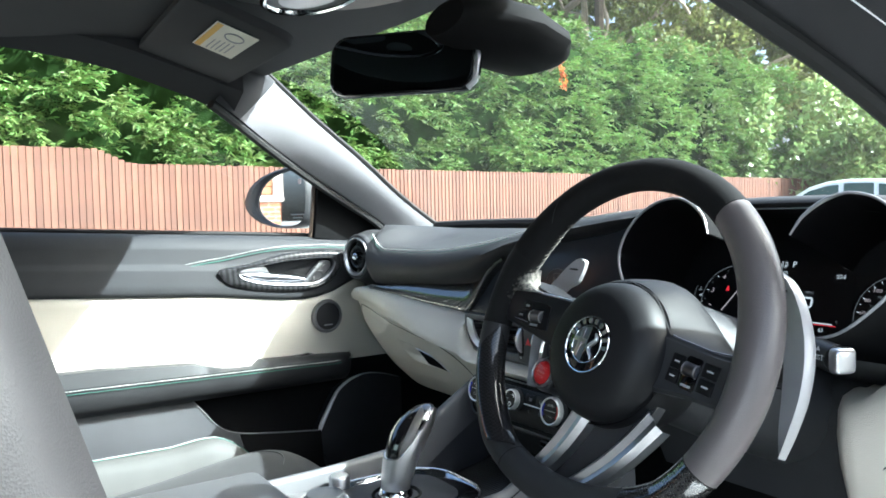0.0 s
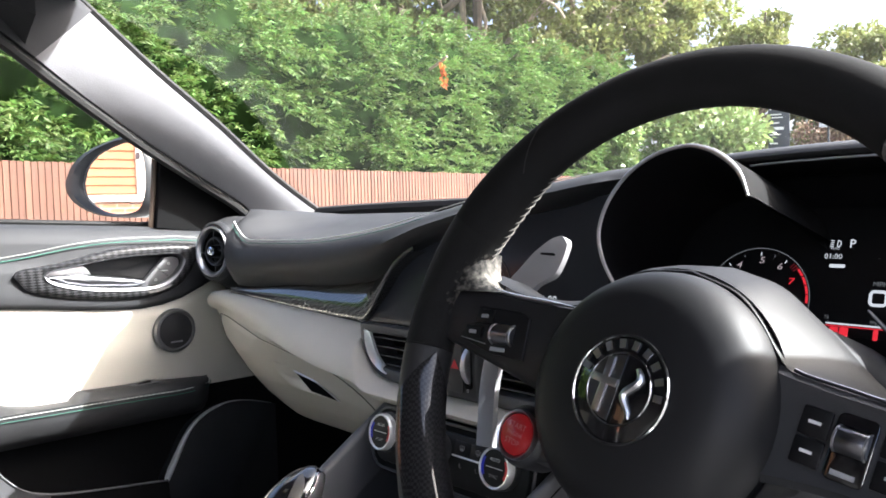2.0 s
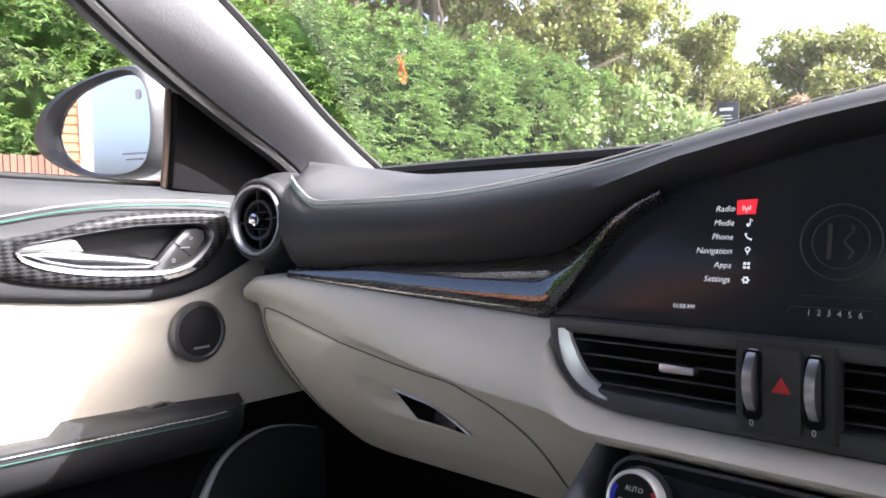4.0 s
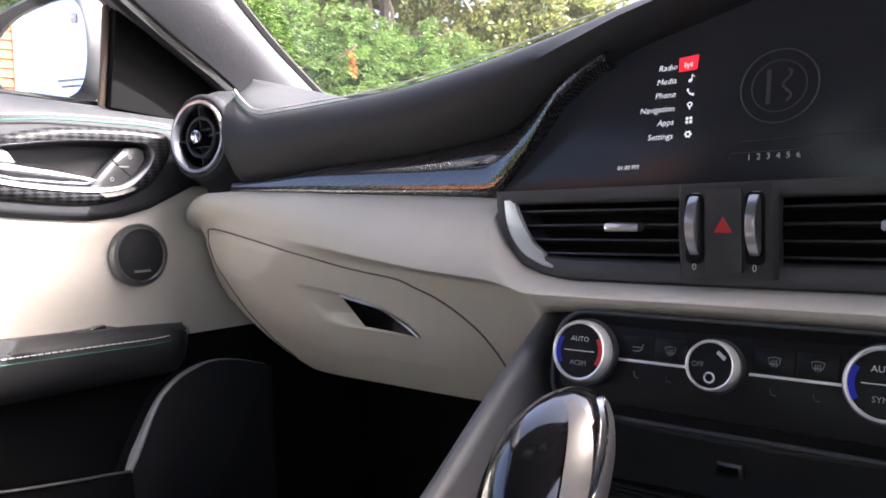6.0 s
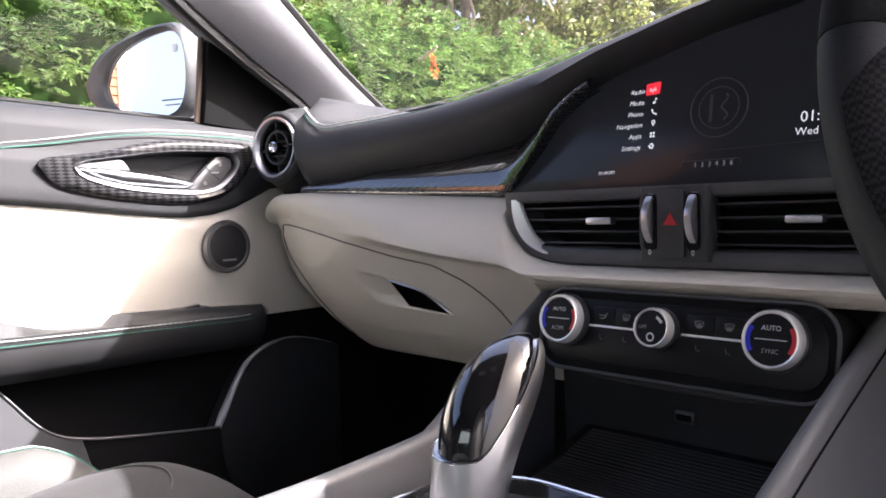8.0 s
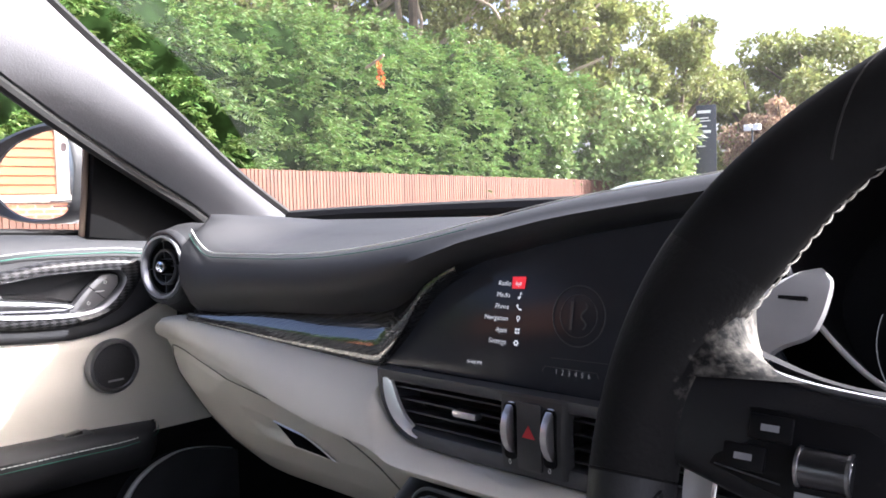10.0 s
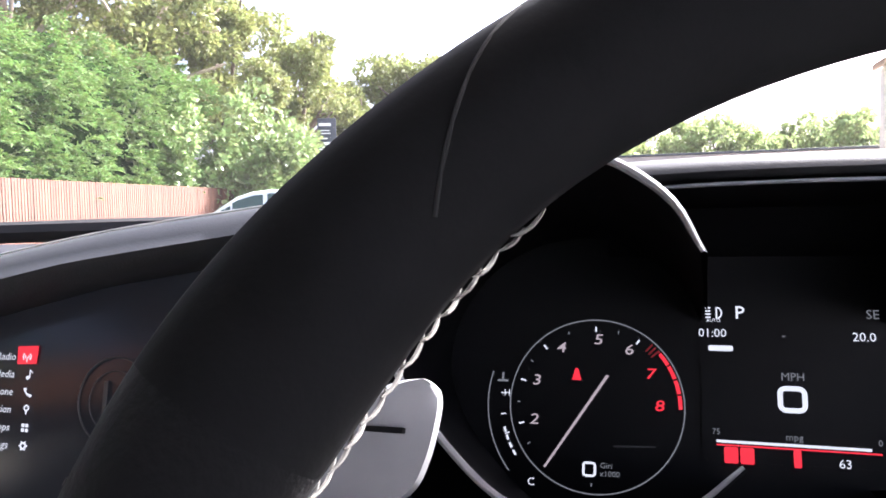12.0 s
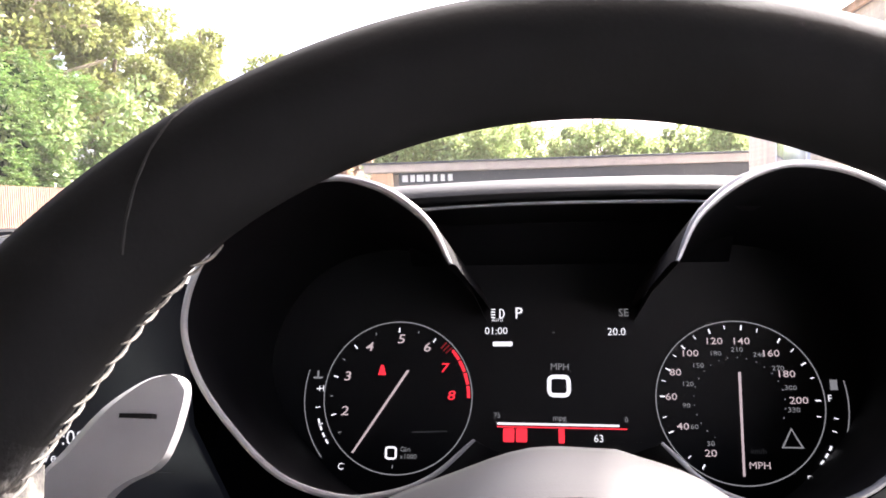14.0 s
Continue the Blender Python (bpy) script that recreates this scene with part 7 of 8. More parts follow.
# window seal, sail panel, window frame
part("window_seal", tube([(-0.762, y, belt(y) + 0.003) for y in (-0.45, -0.2, 0.0, 0.2, 0.4, 0.6, 0.73)], 0.006, 8, False, 0.8), M["rubber"], door)
part("sail_panel", prism([(0.708, 0.866), (0.715, 0.930), (0.722, 1.000), (0.735, 0.995), (0.80, 0.945), (0.87, 0.885), (0.88, 0.855), (0.80, 0.855)], 0.03, frame_at((-0.728, 0, 0), (0, 1, 0), (0, 0, 1)), 0.004), M["soft_black"], door, "black triangular sail panel")
part("sail_edge", tube([(-0.742, 0.704, 0.868), (-0.742, 0.710, 0.92), (-0.742, 0.716, 0.990)], 0.0045, 8), M["trim_brown"], door)
fr = spline([(-0.748, -0.45, 1.262), (-0.745, -0.2, 1.264), (-0.742, 0.0, 1.258), (-0.740, 0.132, 1.253), (-0.738, 0.28, 1.234), (-0.738, 0.404, 1.196), (-0.738, 0.535, 1.142), (-0.738, 0.704, 1.032), (-0.738, 0.80, 0.962), (-0.738, 0.88, 0.89)], 6)
part("window_frame", tube(fr, 0.016, 8), M["rubber"], door, "black window frame")
gl = part("side_glass", loft([[(-0.762, y, belt(y)), (-0.750, y, lerp_table([(-0.45, 1.258), (0.1, 1.25), (0.3, 1.225), (0.42, 1.185), (0.55, 1.125), (0.72, 1.01)], y))] for y in (-0.45, -0.2, 0.1, 0.3, 0.42, 0.55, 0.72)]), M["windscreen"], door, "clear side window")
gl.visible_shadow = False
part("door_skin", loft([[(-0.80, y, belt(y) - 0.03), (-0.90, y, 0.72), (-0.90, y, 0.40), (-0.86, y, 0.26)] for y in (-0.45, 0.1, 0.6, 0.95)]), M["car_white"], door, "white painted door skin")

# ---- door mirror outside ----
MN = Vector((0.42, -0.90, -0.005)).normalized()
MM = frame_at((-0.922, 0.7115, 0.960), Vector((0, 0, 1)).cross(MN) * 1.0, (0, 0, 1))
dm = thing("door_mirror", "white door mirror with black surround", "mirror", (-0.92, 0.76, 0.93))
mo = spline([(-0.082, -0.008, 0), (-0.070, 0.022, 0), (-0.045, 0.044, 0), (-0.010, 0.058, 0), (0.030, 0.066, 0), (0.058, 0.064, 0), (0.076, 0.045, 0), (0.083, 0.010, 0), (0.080, -0.030, 0), (0.066, -0.056, 0), (0.030, -0.066, 0), (-0.020, -0.064, 0), (-0.055, -0.050, 0), (-0.076, -0.030, 0), (-0.082, -0.008, 0)], 4)[:-1]
part("mirror_glass", prism([(p.x, p.y) for p in mo], 0.003, MM @ Matrix.Translation((0, 0, 0.0))), M["mirror"], dm, "silvered mirror glass")


def cap(p, f, g, left, h):
    """A point of the mirror housing: the glass outline grown by f and g, and drawn out towards the outer end."""
    return MM @ Vector((p.x * f - left * max(0.0, -p.x / 0.082) ** 1.3, p.y * g + 0.003 * (g - 1) / 0.15, h))


part("mirror_surround", loft([[cap(p, *q) for p in mo] for q in ((1.0, 1.0, 0.0, 0.0005), (1.02, 1.02, 0.002, 0.008), (1.05, 1.06, 0.014, 0.014), (1.09, 1.12, 0.030, 0.010), (1.12, 1.16, 0.036, -0.004), (1.13, 1.17, 0.037, -0.020))], False, True), M["plastic"], dm, "black mirror surround")
part("mirror_shell", loft([[cap(p, f, g, l, h) + Vector((0.010, 0.002, 0)) * k for p in mo] for k, (f, g, l, h) in enumerate(((1.13, 1.17, 0.037, -0.020), (1.14, 1.18, 0.036, -0.045), (1.08, 1.10, 0.03, -0.080), (0.8, 0.8, 0.02, -0.105), (0.02, 0.02, 0.0, -0.116)))], False, True), M["car_white"], dm, "white mirror shell")
part("mirror_foot", loft([[(-0.845, 0.765, 0.915), (-0.845, 0.81, 0.915), (-0.845, 0.81, 0.872), (-0.845, 0.765, 0.872)], [(-0.74, 0.735, 0.905), (-0.74, 0.815, 0.905), (-0.74, 0.815, 0.862), (-0.74, 0.735, 0.862)]], False, True), M["plastic"], dm)
for k in range(2):
    part("warning_bar", box((0.040 - 0.012 * k, 0.0022, 0.0004), (0.048, -0.040 - 0.008 * k, 0.0012)), M["grey_print"], dm).data.transform(MM)
part("corner_lamp", prism(rounded(0.009, 0.013, 0.003), 0.0004, MM @ Matrix.Translation((0.058, 0.040, 0.0010))), M["dark_metal"], dm)

# ---- inside mirror, camera pod, visor, roof console ----
im = thing("rear_view_mirror", "black interior rear-view mirror hung from the windscreen", "mirror", (0.05, 0.52, 1.16))
IM = frame_at((-0.030, 0.535, 1.122), (0.84, 0.545, -0.02), (-0.05, 0.12, 1))
part("mirror_case", loft([[IM @ Vector((x * f, y * f, h)) for x, y in rounded(0.222 if abs(h) < 0.02 else 0.19, 0.084 if abs(h) < 0.02 else 0.06, 0.024, 6)] for f, h in ((0.92, 0.004), (0.97, 0.006), (1.0, 0.002), (1.0, -0.012), (0.95, -0.026), (0.5, -0.04))], False, True), M["gloss_black"], im, "black mirror case")
part("mirror_glass", prism(rounded(0.206, 0.076, 0.021, 6), 0.002, IM @ Matrix.Translation((0, 0, 0.0052))), M["tint_mirror"], im, "dimmed mirror glass")
part("mirror_bright_end", tube([IM @ Vector((x, y, 0.001)) for x, y in ((0.096, 0.042), (0.107, 0.033), (0.111, 0.0), (0.107, -0.033), (0.098, -0.041))], 0.004, 8), M["satin"], im)
part("mirror_stem", tube([(-0.020, 0.565, 1.128), (0.02, 0.60, 1.15), (0.05, 0.64, 1.17)], 0.014, 10), M["plastic"], im)
part("camera_pod", loft([[(0.045 + w * math.cos(radians(a)), y + 0.25 * h * math.sin(radians(a)), z - 0.012 + h * math.sin(radians(a))) for a in range(0, 360, 24)] for y, z, w, h in ((0.555, 1.180, 0.045, 0.022), (0.59, 1.175, 0.075, 0.035), (0.65, 1.165, 0.085, 0.040), (0.70, 1.150, 0.080, 0.032), (0.725, 1.14, 0.05, 0.015))], False, True, True), M["soft_black"], im, "black camera pod behind the mirror")
vis = thing("sun_visor", "black cloth sun visor with a warning label", "sun visor", (-0.38, 0.42, 1.205))
part("visor_panel", prism(rounded(0.38, 0.16, 0.03, 6), 0.014, frame_at((-0.335, 0.365, 1.1815), (1, -0.045, 0), (0, -1, 0.35)), 0.004), M["headliner"], vis)
LB = frame_at((-0.254, 0.3655, 1.1765), (1, -0.045, 0.0), (0, -1, 0.35)) @ Matrix.Diagonal((0.98, 0.67, 1, 1))
lb = part("warning_label", prism([(-0.075, -0.046), (0.075, -0.046), (0.075, 0.046), (-0.075, 0.046)], 0.0006, LB), M["paper"], vis, "pale paper warning label")
part("label_band", prism([(-0.072, 0.030), (0.072, 0.030), (0.072, 0.043), (-0.072, 0.043)], 0.0004, LB @ Matrix.Translation((0, 0, 0.0006))), M["yellow_print"], lb)
for k in range(5):
    part("label_bar", box((0.06, 0.0025, 0.0004), (-0.035 + 0.002 * k, 0.018 - 0.010 * k, 0.0006)), M["grey_print"], lb).data.transform(LB)
part("label_sketch", tube([LB @ Vector((0.035 + 0.02 * math.cos(radians(a)), -0.008 + 0.02 * math.sin(radians(a)), 0.0006)) for a in range(0, 360, 30)], 0.0012, 4, True), M["grey_print"], lb)
rc = thing("roof_console", "black roof console with bright metal-edged reading lamps", "roof lamp", (-0.02, 0.42, 1.215))
part("console_shell", loft([[(-0.02 + w * math.cos(radians(a)), 0.40 + d * math.sin(radians(a)), z) for a in range(0, 360, 15)] for w, d, z in ((0.15, 0.16, 1.228), (0.145, 0.155, 1.212), (0.12, 0.13, 1.204), (0.02, 0.02, 1.202))], False, True), M["plastic"], rc)
part("lamp_rim", tube([(-0.06 + 0.10 * math.cos(radians(a)), 0.42 + 0.055 * math.sin(radians(a)), 1.206) for a in range(0, 360, 12)], 0.006, 8, True), M["chrome"], rc, "bright lamp rim")
part("lamp_lens", lathe([(0.0, -0.004), (0.04, -0.003), (0.05, 0.0)], pose(-0.06, 0.42, 1.206) @ Matrix.Diagonal((1.7, 0.9, 1, 1)), 32, False), M["satin"], rc)
part("console_vent", box((0.06, 0.012, 0.004), (0.08, 0.47, 1.206), 0.001), M["soft_black"], rc)

# ---- centre console and gear selector ----
con = thing("centre_console", "grey leather centre console with raised side rails", "console", (0, 0.3, 0.25))
RAIL = [(-0.152, 0.775, 0.672), (-0.146, 0.735, 0.652), (-0.139, 0.66, 0.612), (-0.1335, 0.605, 0.5800), (-0.1315, 0.585, 0.5690), (-0.1305, 0.573, 0.5655), (-0.129, 0.53, 0.5620), (-0.127, 0.46, 0.558), (-0.126, 0.36, 0.556), (-0.125, 0.1, 0.552), (-0.125, -0.2, 0.55)]
for s in (-1, 1):
    path = spline([((x if s < 0 else -0.012 - x), y, z) for x, y, z in RAIL], 5)
    rws = []
    for p in path:
        rws.append([p + Vector((s * 0.022, 0.004, -0.33)), p + Vector((s * 0.012, 0.004, -0.05)), p + Vector((s * 0.0075, 0.002, -0.008)), p + Vector((s * 0.005, 0, -0.001)), p + Vector((0, 0, 0.0008)), p + Vector((-s * 0.005, 0, -0.001)), p + Vector((-s * 0.008, 0.001, -0.007)), p + Vector((-s * 0.011, 0.003, -0.06))])
    side = part("side_rail", loft(rws), M["rail_leather"], con, "grey leather console side", angle=60)
    part("rail_seam", tube([p + Vector((s * 0.0082, 0, -0.010)) for p in path], 0.0007, 5), M["thread_white"] if s < 0 else M["soft_black"], side)
lid = part("armrest_lid", box((0.185, 0.60, 0.055), (-0.004, 0.04, 0.560), 0.014, None, 4), M["leather_grey"], con, "grey leather armrest lid", angle=60)
part("lid_seam", tube([(x, y, 0.5862) for x, y in ((-0.086, -0.2), (-0.086, 0.315), (-0.076, 0.327), (0.068, 0.327), (0.078, 0.315), (0.078, -0.2))], 0.0007, 5), M["thread_white"], lid)
part("console_deck", loft([[(-0.125, y, z), (-0.07, y, z + 0.002), (0.06, y, z + 0.002), (0.113, y, z)] for y, z in ((-0.2, 0.532), (0.30, 0.534), (0.50, 0.533), (0.585, 0.530), (0.600, 0.512), (0.61, 0.499), (0.66, 0.503), (0.72, 0.514), (0.78, 0.533))]), M["weave_dark"], con, "dark patterned console deck", angle=30)
part("cubby_back", loft([[(-0.15, 0.775, 0.49), (-0.15, 0.772, 0.61)], [(0.14, 0.775, 0.49), (0.14, 0.772, 0.61)]]), M["plastic"], con)
part("cubby_brow", tube(spline([(-0.118, 0.715, 0.600), (-0.06, 0.705, 0.5985), (0.003, 0.702, 0.598), (0.07, 0.705, 0.5985), (0.125, 0.715, 0.600)], 5), 0.0042, 8, False, 0.7), M["leather_grey"], con)
for k in range(34):
    part("mat_rib", box((0.215, 0.0026, 0.0022), (-0.006, 0.617 + 0.0045 * k, 0.5018 + lerp_table([(0.61, 0.0), (0.66, 0.0035), (0.72, 0.0145), (0.78, 0.0335)], 0.617 + 0.0045 * k)), 0.0006, None, 1), M["mat_rubber"], con)
ub = part("usb_socket", box((0.018, 0.004, 0.010), (-0.0235, 0.771, 0.556), 0.001), M["dark_metal"], con, "small metal-edged socket")
part("socket_slot", box((0.013, 0.002, 0.005), (-0.0235, 0.7685, 0.556), 0.0005), M["soft_black"], ub)
plate = rounded(0.165, 0.21, 0.06, 9)
pp = pose(-0.010, 0.500, 0.541)
part("selector_plate", prism(plate, 0.008, pp, 0.002), M["gloss_black"], con, "gloss black selector plate")
part("plate_rim", tube([pp @ Vector((x * 1.02, y * 1.015, 0.0)) for x, y in plate], 0.0022, 8, True), M["chrome"], con, "chrome plate rim")
part("plate_inlay", prism(rounded(0.125, 0.155, 0.045, 8), 0.002, pp @ Matrix.Translation((0.0, 0.0, 0.0015)), 0.0008), M["plastic"], con)
part("selector_well", lathe([(0.034, 0.002), (0.032, 0.004), (0.030, 0.002), (0.028, -0.002), (0.0, -0.003)], pose(-0.008, 0.498, 0.542), 40, False), M["soft_black"], con)
gs = thing("gear_selector", "gloss black gear selector with satin aluminium spine and collar", "gear lever", (-0.008, 0.498, 0.545))
AX = [(0.496, 0.545, 0.0165, 0.0165), (0.497, 0.556, 0.0175, 0.0175), (0.499, 0.566, 0.0185, 0.0185), (0.500, 0.567, 0.0205, 0.0200), (0.503, 0.580, 0.0215, 0.0215), (0.509, 0.598, 0.0235, 0.0250), (0.517, 0.616, 0.0250, 0.0300), (0.525, 0.632, 0.0240, 0.0310), (0.532, 0.645, 0.0200, 0.0270), (0.537, 0.653, 0.0130, 0.0180), (0.539, 0.656, 0.0040, 0.0060)]
sec = spline([(y, z, 0) for y, z, w, d in AX], 3)
wd = spline([(w, d, 0) for y, z, w, d in AX], 3)


def sel_row(i, grow, a0, a1, n_):
    y, z = sec[i].x, sec[i].y
    return [(-0.008 + (wd[i].x + grow) * math.cos(radians(a0 + (a1 - a0) * k / n_)), y + (wd[i].y + grow) * math.sin(radians(a0 + (a1 - a0) * k / n_)), z + 0.25 * (wd[i].y) * math.sin(radians(a0 + (a1 - a0) * k / n_)) * min(1, i / 12)) for k in range(n_ + 1)]


part("grip", loft([sel_row(i, -0.0004, 0, 345, 23) for i in range(len(sec))], False, True, True), M["gloss_black"], gs, "gloss black grip")


def sel_at(i, a, grow):
    """A point of the selector's skin at a height i (in steps) and an angle a."""
    k = min(len(sec) - 2, int(i))
    c_, w_ = sec[k].lerp(sec[k + 1], i - k), wd[k].lerp(wd[k + 1], i - k)
    return Vector((-0.008 + (w_.x + grow) * math.cos(radians(a)), c_.x + (w_.y + grow) * math.sin(radians(a)), c_.y + 0.25 * w_.y * math.sin(radians(a)) * min(1, i / 12)))


def collar_top(a):
    return 15.5 + 11.0 * max(0.0, math.cos(radians(a - 38))) ** 2.2


part("collar", loft([[sel_at(collar_top(a) * v / 24, a, 0.0022) for a in range(0, 360, 10)] for v in range(25)] + [[sel_at(collar_top(a) + 0.05, a, -0.0006) for a in range(0, 360, 10)]], False, True), M["satin"], gs, "satin aluminium collar sweeping up one side")
part("collar_lip", tube([sel_at(collar_top(a), a, 0.0020) for a in range(0, 360, 6)], 0.0006, 6, True), M["chrome"], gs, "bright edge line")
rws = []
for i in range(13, len(sec)):
    f = (i - 13) / (len(sec) - 14)
    rws.append(sel_row(i, 0.0009 + 0.0006 * math.sin(math.pi * f), 316 + 6 * f, 338 + 18 * f, 14))
part("spine", loft(rws), M["spine_metal"], gs, "satin aluminium spine")
part("foot", lathe([(0.024, -0.002), (0.0235, 0.004), (0.019, 0.010), (0.0165, 0.013)], pose(-0.008, 0.496, 0.543), 36, False), M["chrome"], gs)
dk = thing("drive_mode_dial", "knurled satin rotary dial on the console", "dial", (-0.083, 0.450, 0.54))
part("dial_body", lathe([(0.0145, 0.0), (0.0145, 0.014), (0.0135, 0.0165), (0.0, 0.0168)], pose(-0.083, 0.450, 0.541), 40, False), M["satin"], dk)
part("dial_cap", lathe([(0.0122, 0.0165), (0.012, 0.0176), (0.0, 0.0178)], pose(-0.083, 0.450, 0.541), 32, False), M["white_metal"], dk)
rk = thing("rotary_controller", "large chrome-edged rotary controller on the console", "dial", (-0.048, 0.412, 0.54))
part("controller_base", lathe([(0.034, 0.0), (0.034, 0.004), (0.031, 0.007), (0.027, 0.006)], pose(-0.048, 0.412, 0.537), 48, False), M["chrome"], rk)
part("controller_knob", lathe([(0.026, 0.0), (0.0255, 0.012), (0.024, 0.015), (0.018, 0.0135), (0.0, 0.013)], pose(-0.048, 0.412, 0.537), 48, False), M["plastic"], rk)


# ---- seats ----
def seat(x0, label, back_y):
    root = thing("car_seat", label, "car seat", (x0, 0.1, 0.2))
    crest = [(-0.12, 0.455), (0.15, 0.470), (0.30, 0.488), (0.40, 0.503), (0.45, 0.508), (0.49, 0.507), (0.52, 0.494), (0.55, 0.472), (0.570, 0.448), (0.585, 0.415), (0.595, 0.36)]
    rws = []
    for k in range(40):
        y = -0.12 + 0.715 * (k / 39) ** 0.75
        z = lerp_table(crest, y)
        rws.append([(x0 + u * 0.01, y, z - d) for u, d in ((-17, 0.075), (-14, 0.046), (-11, 0.026), (-8, 0.012), (-4, 0.003), (0, 0.0), (4, 0.002), (8, 0.008), (11, 0.018), (14, 0.032), (17, 0.055))])
    part("seat_welt", tube([(x0 + 0.01 * u, 0.478 - 0.0007 * u * u, lerp_table(crest, 0.478 - 0.0007 * u * u) - 0.00022 * u * u + 0.0008) for u in range(-13, 14)], 0.0012, 5), M["leather_grey"], root)
    part("seat_cushion", loft(rws), M["seat_alc"], root, "dark suede seat centre", angle=70)
    for s in (-1, 1):
        rws = []
        for k in range(34):
            y = -0.12 + 0.665 * (k / 33) ** 0.75
            h = lerp_table([(-0.12, 0.515), (0.20, 0.500), (0.34, 0.499), (0.39, 0.505), (0.42, 0.504), (0.445, 0.494), (0.470, 0.475), (0.496, 0.449), (0.520, 0.415), (0.535, 0.37), (0.545, 0.32)], y)
            rws.append([(x0 + s * u, y, max(0.28, h - d)) for u, d in ((0.140, 0.06), (0.148, 0.022), (0.158, 0.007), (0.170, 0.001), (0.182, 0.0), (0.196, 0.004), (0.210, 0.014), (0.222, 0.032), (0.230, 0.06), (0.232, 0.14))])
        bl = part("seat_bolster", loft(rws, cap=True), M["cream_seat"], root, "grey-cream leather side bolster", angle=70)
        part("bolster_seam", tube([(r[4][0], r[4][1], r[4][2] + 0.0008) for r in rws], 0.0008, 5), M["thread_green"], bl)
        part("bolster_seam", tube([(r[4][0] + s * 0.006, r[4][1], r[4][2] + 0.0004) for r in rws], 0.0007, 5), M["thread_white"], bl)
    part("seat_base", box((0.46, 0.60, 0.20), (x0, 0.2, 0.33), 0.03), M["plastic"], root)
    by, bz = back_y
    rws = []
    for k in range(14):
        f = k / 13
        z = 0.44 + 0.60 * f
        y = by - (z - bz) * 0.30
        w = 0.235 - 0.02 * f - 0.06 * max(0, (f - 0.8) / 0.2) ** 2
        rws.append([(x0 - w, y - 0.06, z), (x0 - w - 0.005, y - 0.01, z), (x0 - w + 0.02, y + 0.012, z), (x0 - w + 0.06, y + 0.006, z), (x0 - w + 0.09, y - 0.035, z), (x0, y - 0.04, z), (x0 + w - 0.09, y - 0.035, z), (x0 + w - 0.06, y + 0.006, z), (x0 + w - 0.02, y + 0.012, z), (x0 + w + 0.005, y - 0.01, z), (x0 + w, y - 0.06, z), (x0 + w - 0.03, y - 0.11, z), (x0 - w + 0.03, y - 0.11, z)])
    part("backrest", loft(rws, False, True, True), M["seat_grey"], root, "dark grey leather backrest", angle=70)
    hr = box((0.26, 0.09, 0.17), (x0, by - (1.12 - bz) * 0.30 - 0.05, 1.10), 0.035, None, 3)
    part("headrest", hr, M["leather_grey"], root)
    return root


seat(-0.375, "passenger seat with grey-cream leather bolsters and dark suede centre", (-0.20, 0.80))
seat(0.375, "driver's seat with grey leather backrest and suede centre", (0.035, 0.82))


# ---- parked vehicles and buildings ----
def vehicle(name, label, category, at, heading, stations, windows, paint, lamps, glass_mat):
    """A parked vehicle from stations along its length: (u, half width, sill, belt, roof half width, roof)."""
    root = thing(name, label, category, at)
    m = pose(at[0], at[1], 0, 0, 0, heading)
    rws = []
    for u, w, sill, beltz, wr, roof in stations:
        rws.append([m @ Vector(q) for q in ((-w * 0.9, u, sill), (-w, u, sill + 0.12), (-w, u, (sill + beltz) / 2 + 0.1), (-w * 0.96, u, beltz), (-wr, u, roof - 0.05), (-wr * 0.8, u, roof), (0, u, roof + 0.015), (wr * 0.8, u, roof), (wr, u, roof - 0.05), (w * 0.96, u, beltz), (w, u, (sill + beltz) / 2 + 0.1), (w, u, sill + 0.12), (w * 0.9, u, sill))])
    body = part("body", loft(rws, False, False, True), paint, root, angle=45)

    def station(u):
        for a, b in zip(stations, stations[1:]):
            if a[0] <= u <= b[0]:
                f = (u - a[0]) / (b[0] - a[0])
                return [p + (q - p) * f for p, q in zip(a, b)]
        return stations[-1]
    for u0, u1, low, high in windows:
        for s in (-1, 1):
            rws = []
            for k in range(7):
                u = u0 + (u1 - u0) * k / 6
                _, w, sill, beltz, wr, roof = station(u)
                a, b = Vector((s * (w * 0.96 + 0.012), u, beltz)), Vector((s * (wr + 0.012), u, roof - 0.05))
                rws.append([m @ a.lerp(b, low), m @ a.lerp(b, high)])
            part("side_window", loft(rws), glass_mat, root)
    for u, x, z, sx, sz in lamps:
        part("tail_lamp", box((sx, 0.16, sz), (0, 0, 0), 0.02), M["tail_red"], root, "red tail lamp").data.transform(m @ Matrix.Translation((x, u, z)))
    for u in (stations[0][0] + 0.85, stations[-1][0] - 0.85):
        for s in (-1, 1):
            wm = m @ pose(s * (stations[3][1] - 0.08), u, 0.31, 0, 90, 0)
            wh = part("road_wheel", lathe([(0.22, -0.1), (0.30, -0.1), (0.315, -0.07), (0.315, 0.07), (0.30, 0.1), (0.22, 0.1)], wm, 28, False), M["rubber"], root)
            part("rim", lathe([(0.0, 0.06 * s), (0.19, 0.08 * s), (0.225, 0.09 * s)], wm, 24, False), M["satin"], wh)
    return root, m


def head_to(a, b):
    """Heading that points +u from a to b."""
    return math.degrees(math.atan2(-(b[0] - a[0]), b[1] - a[1]))


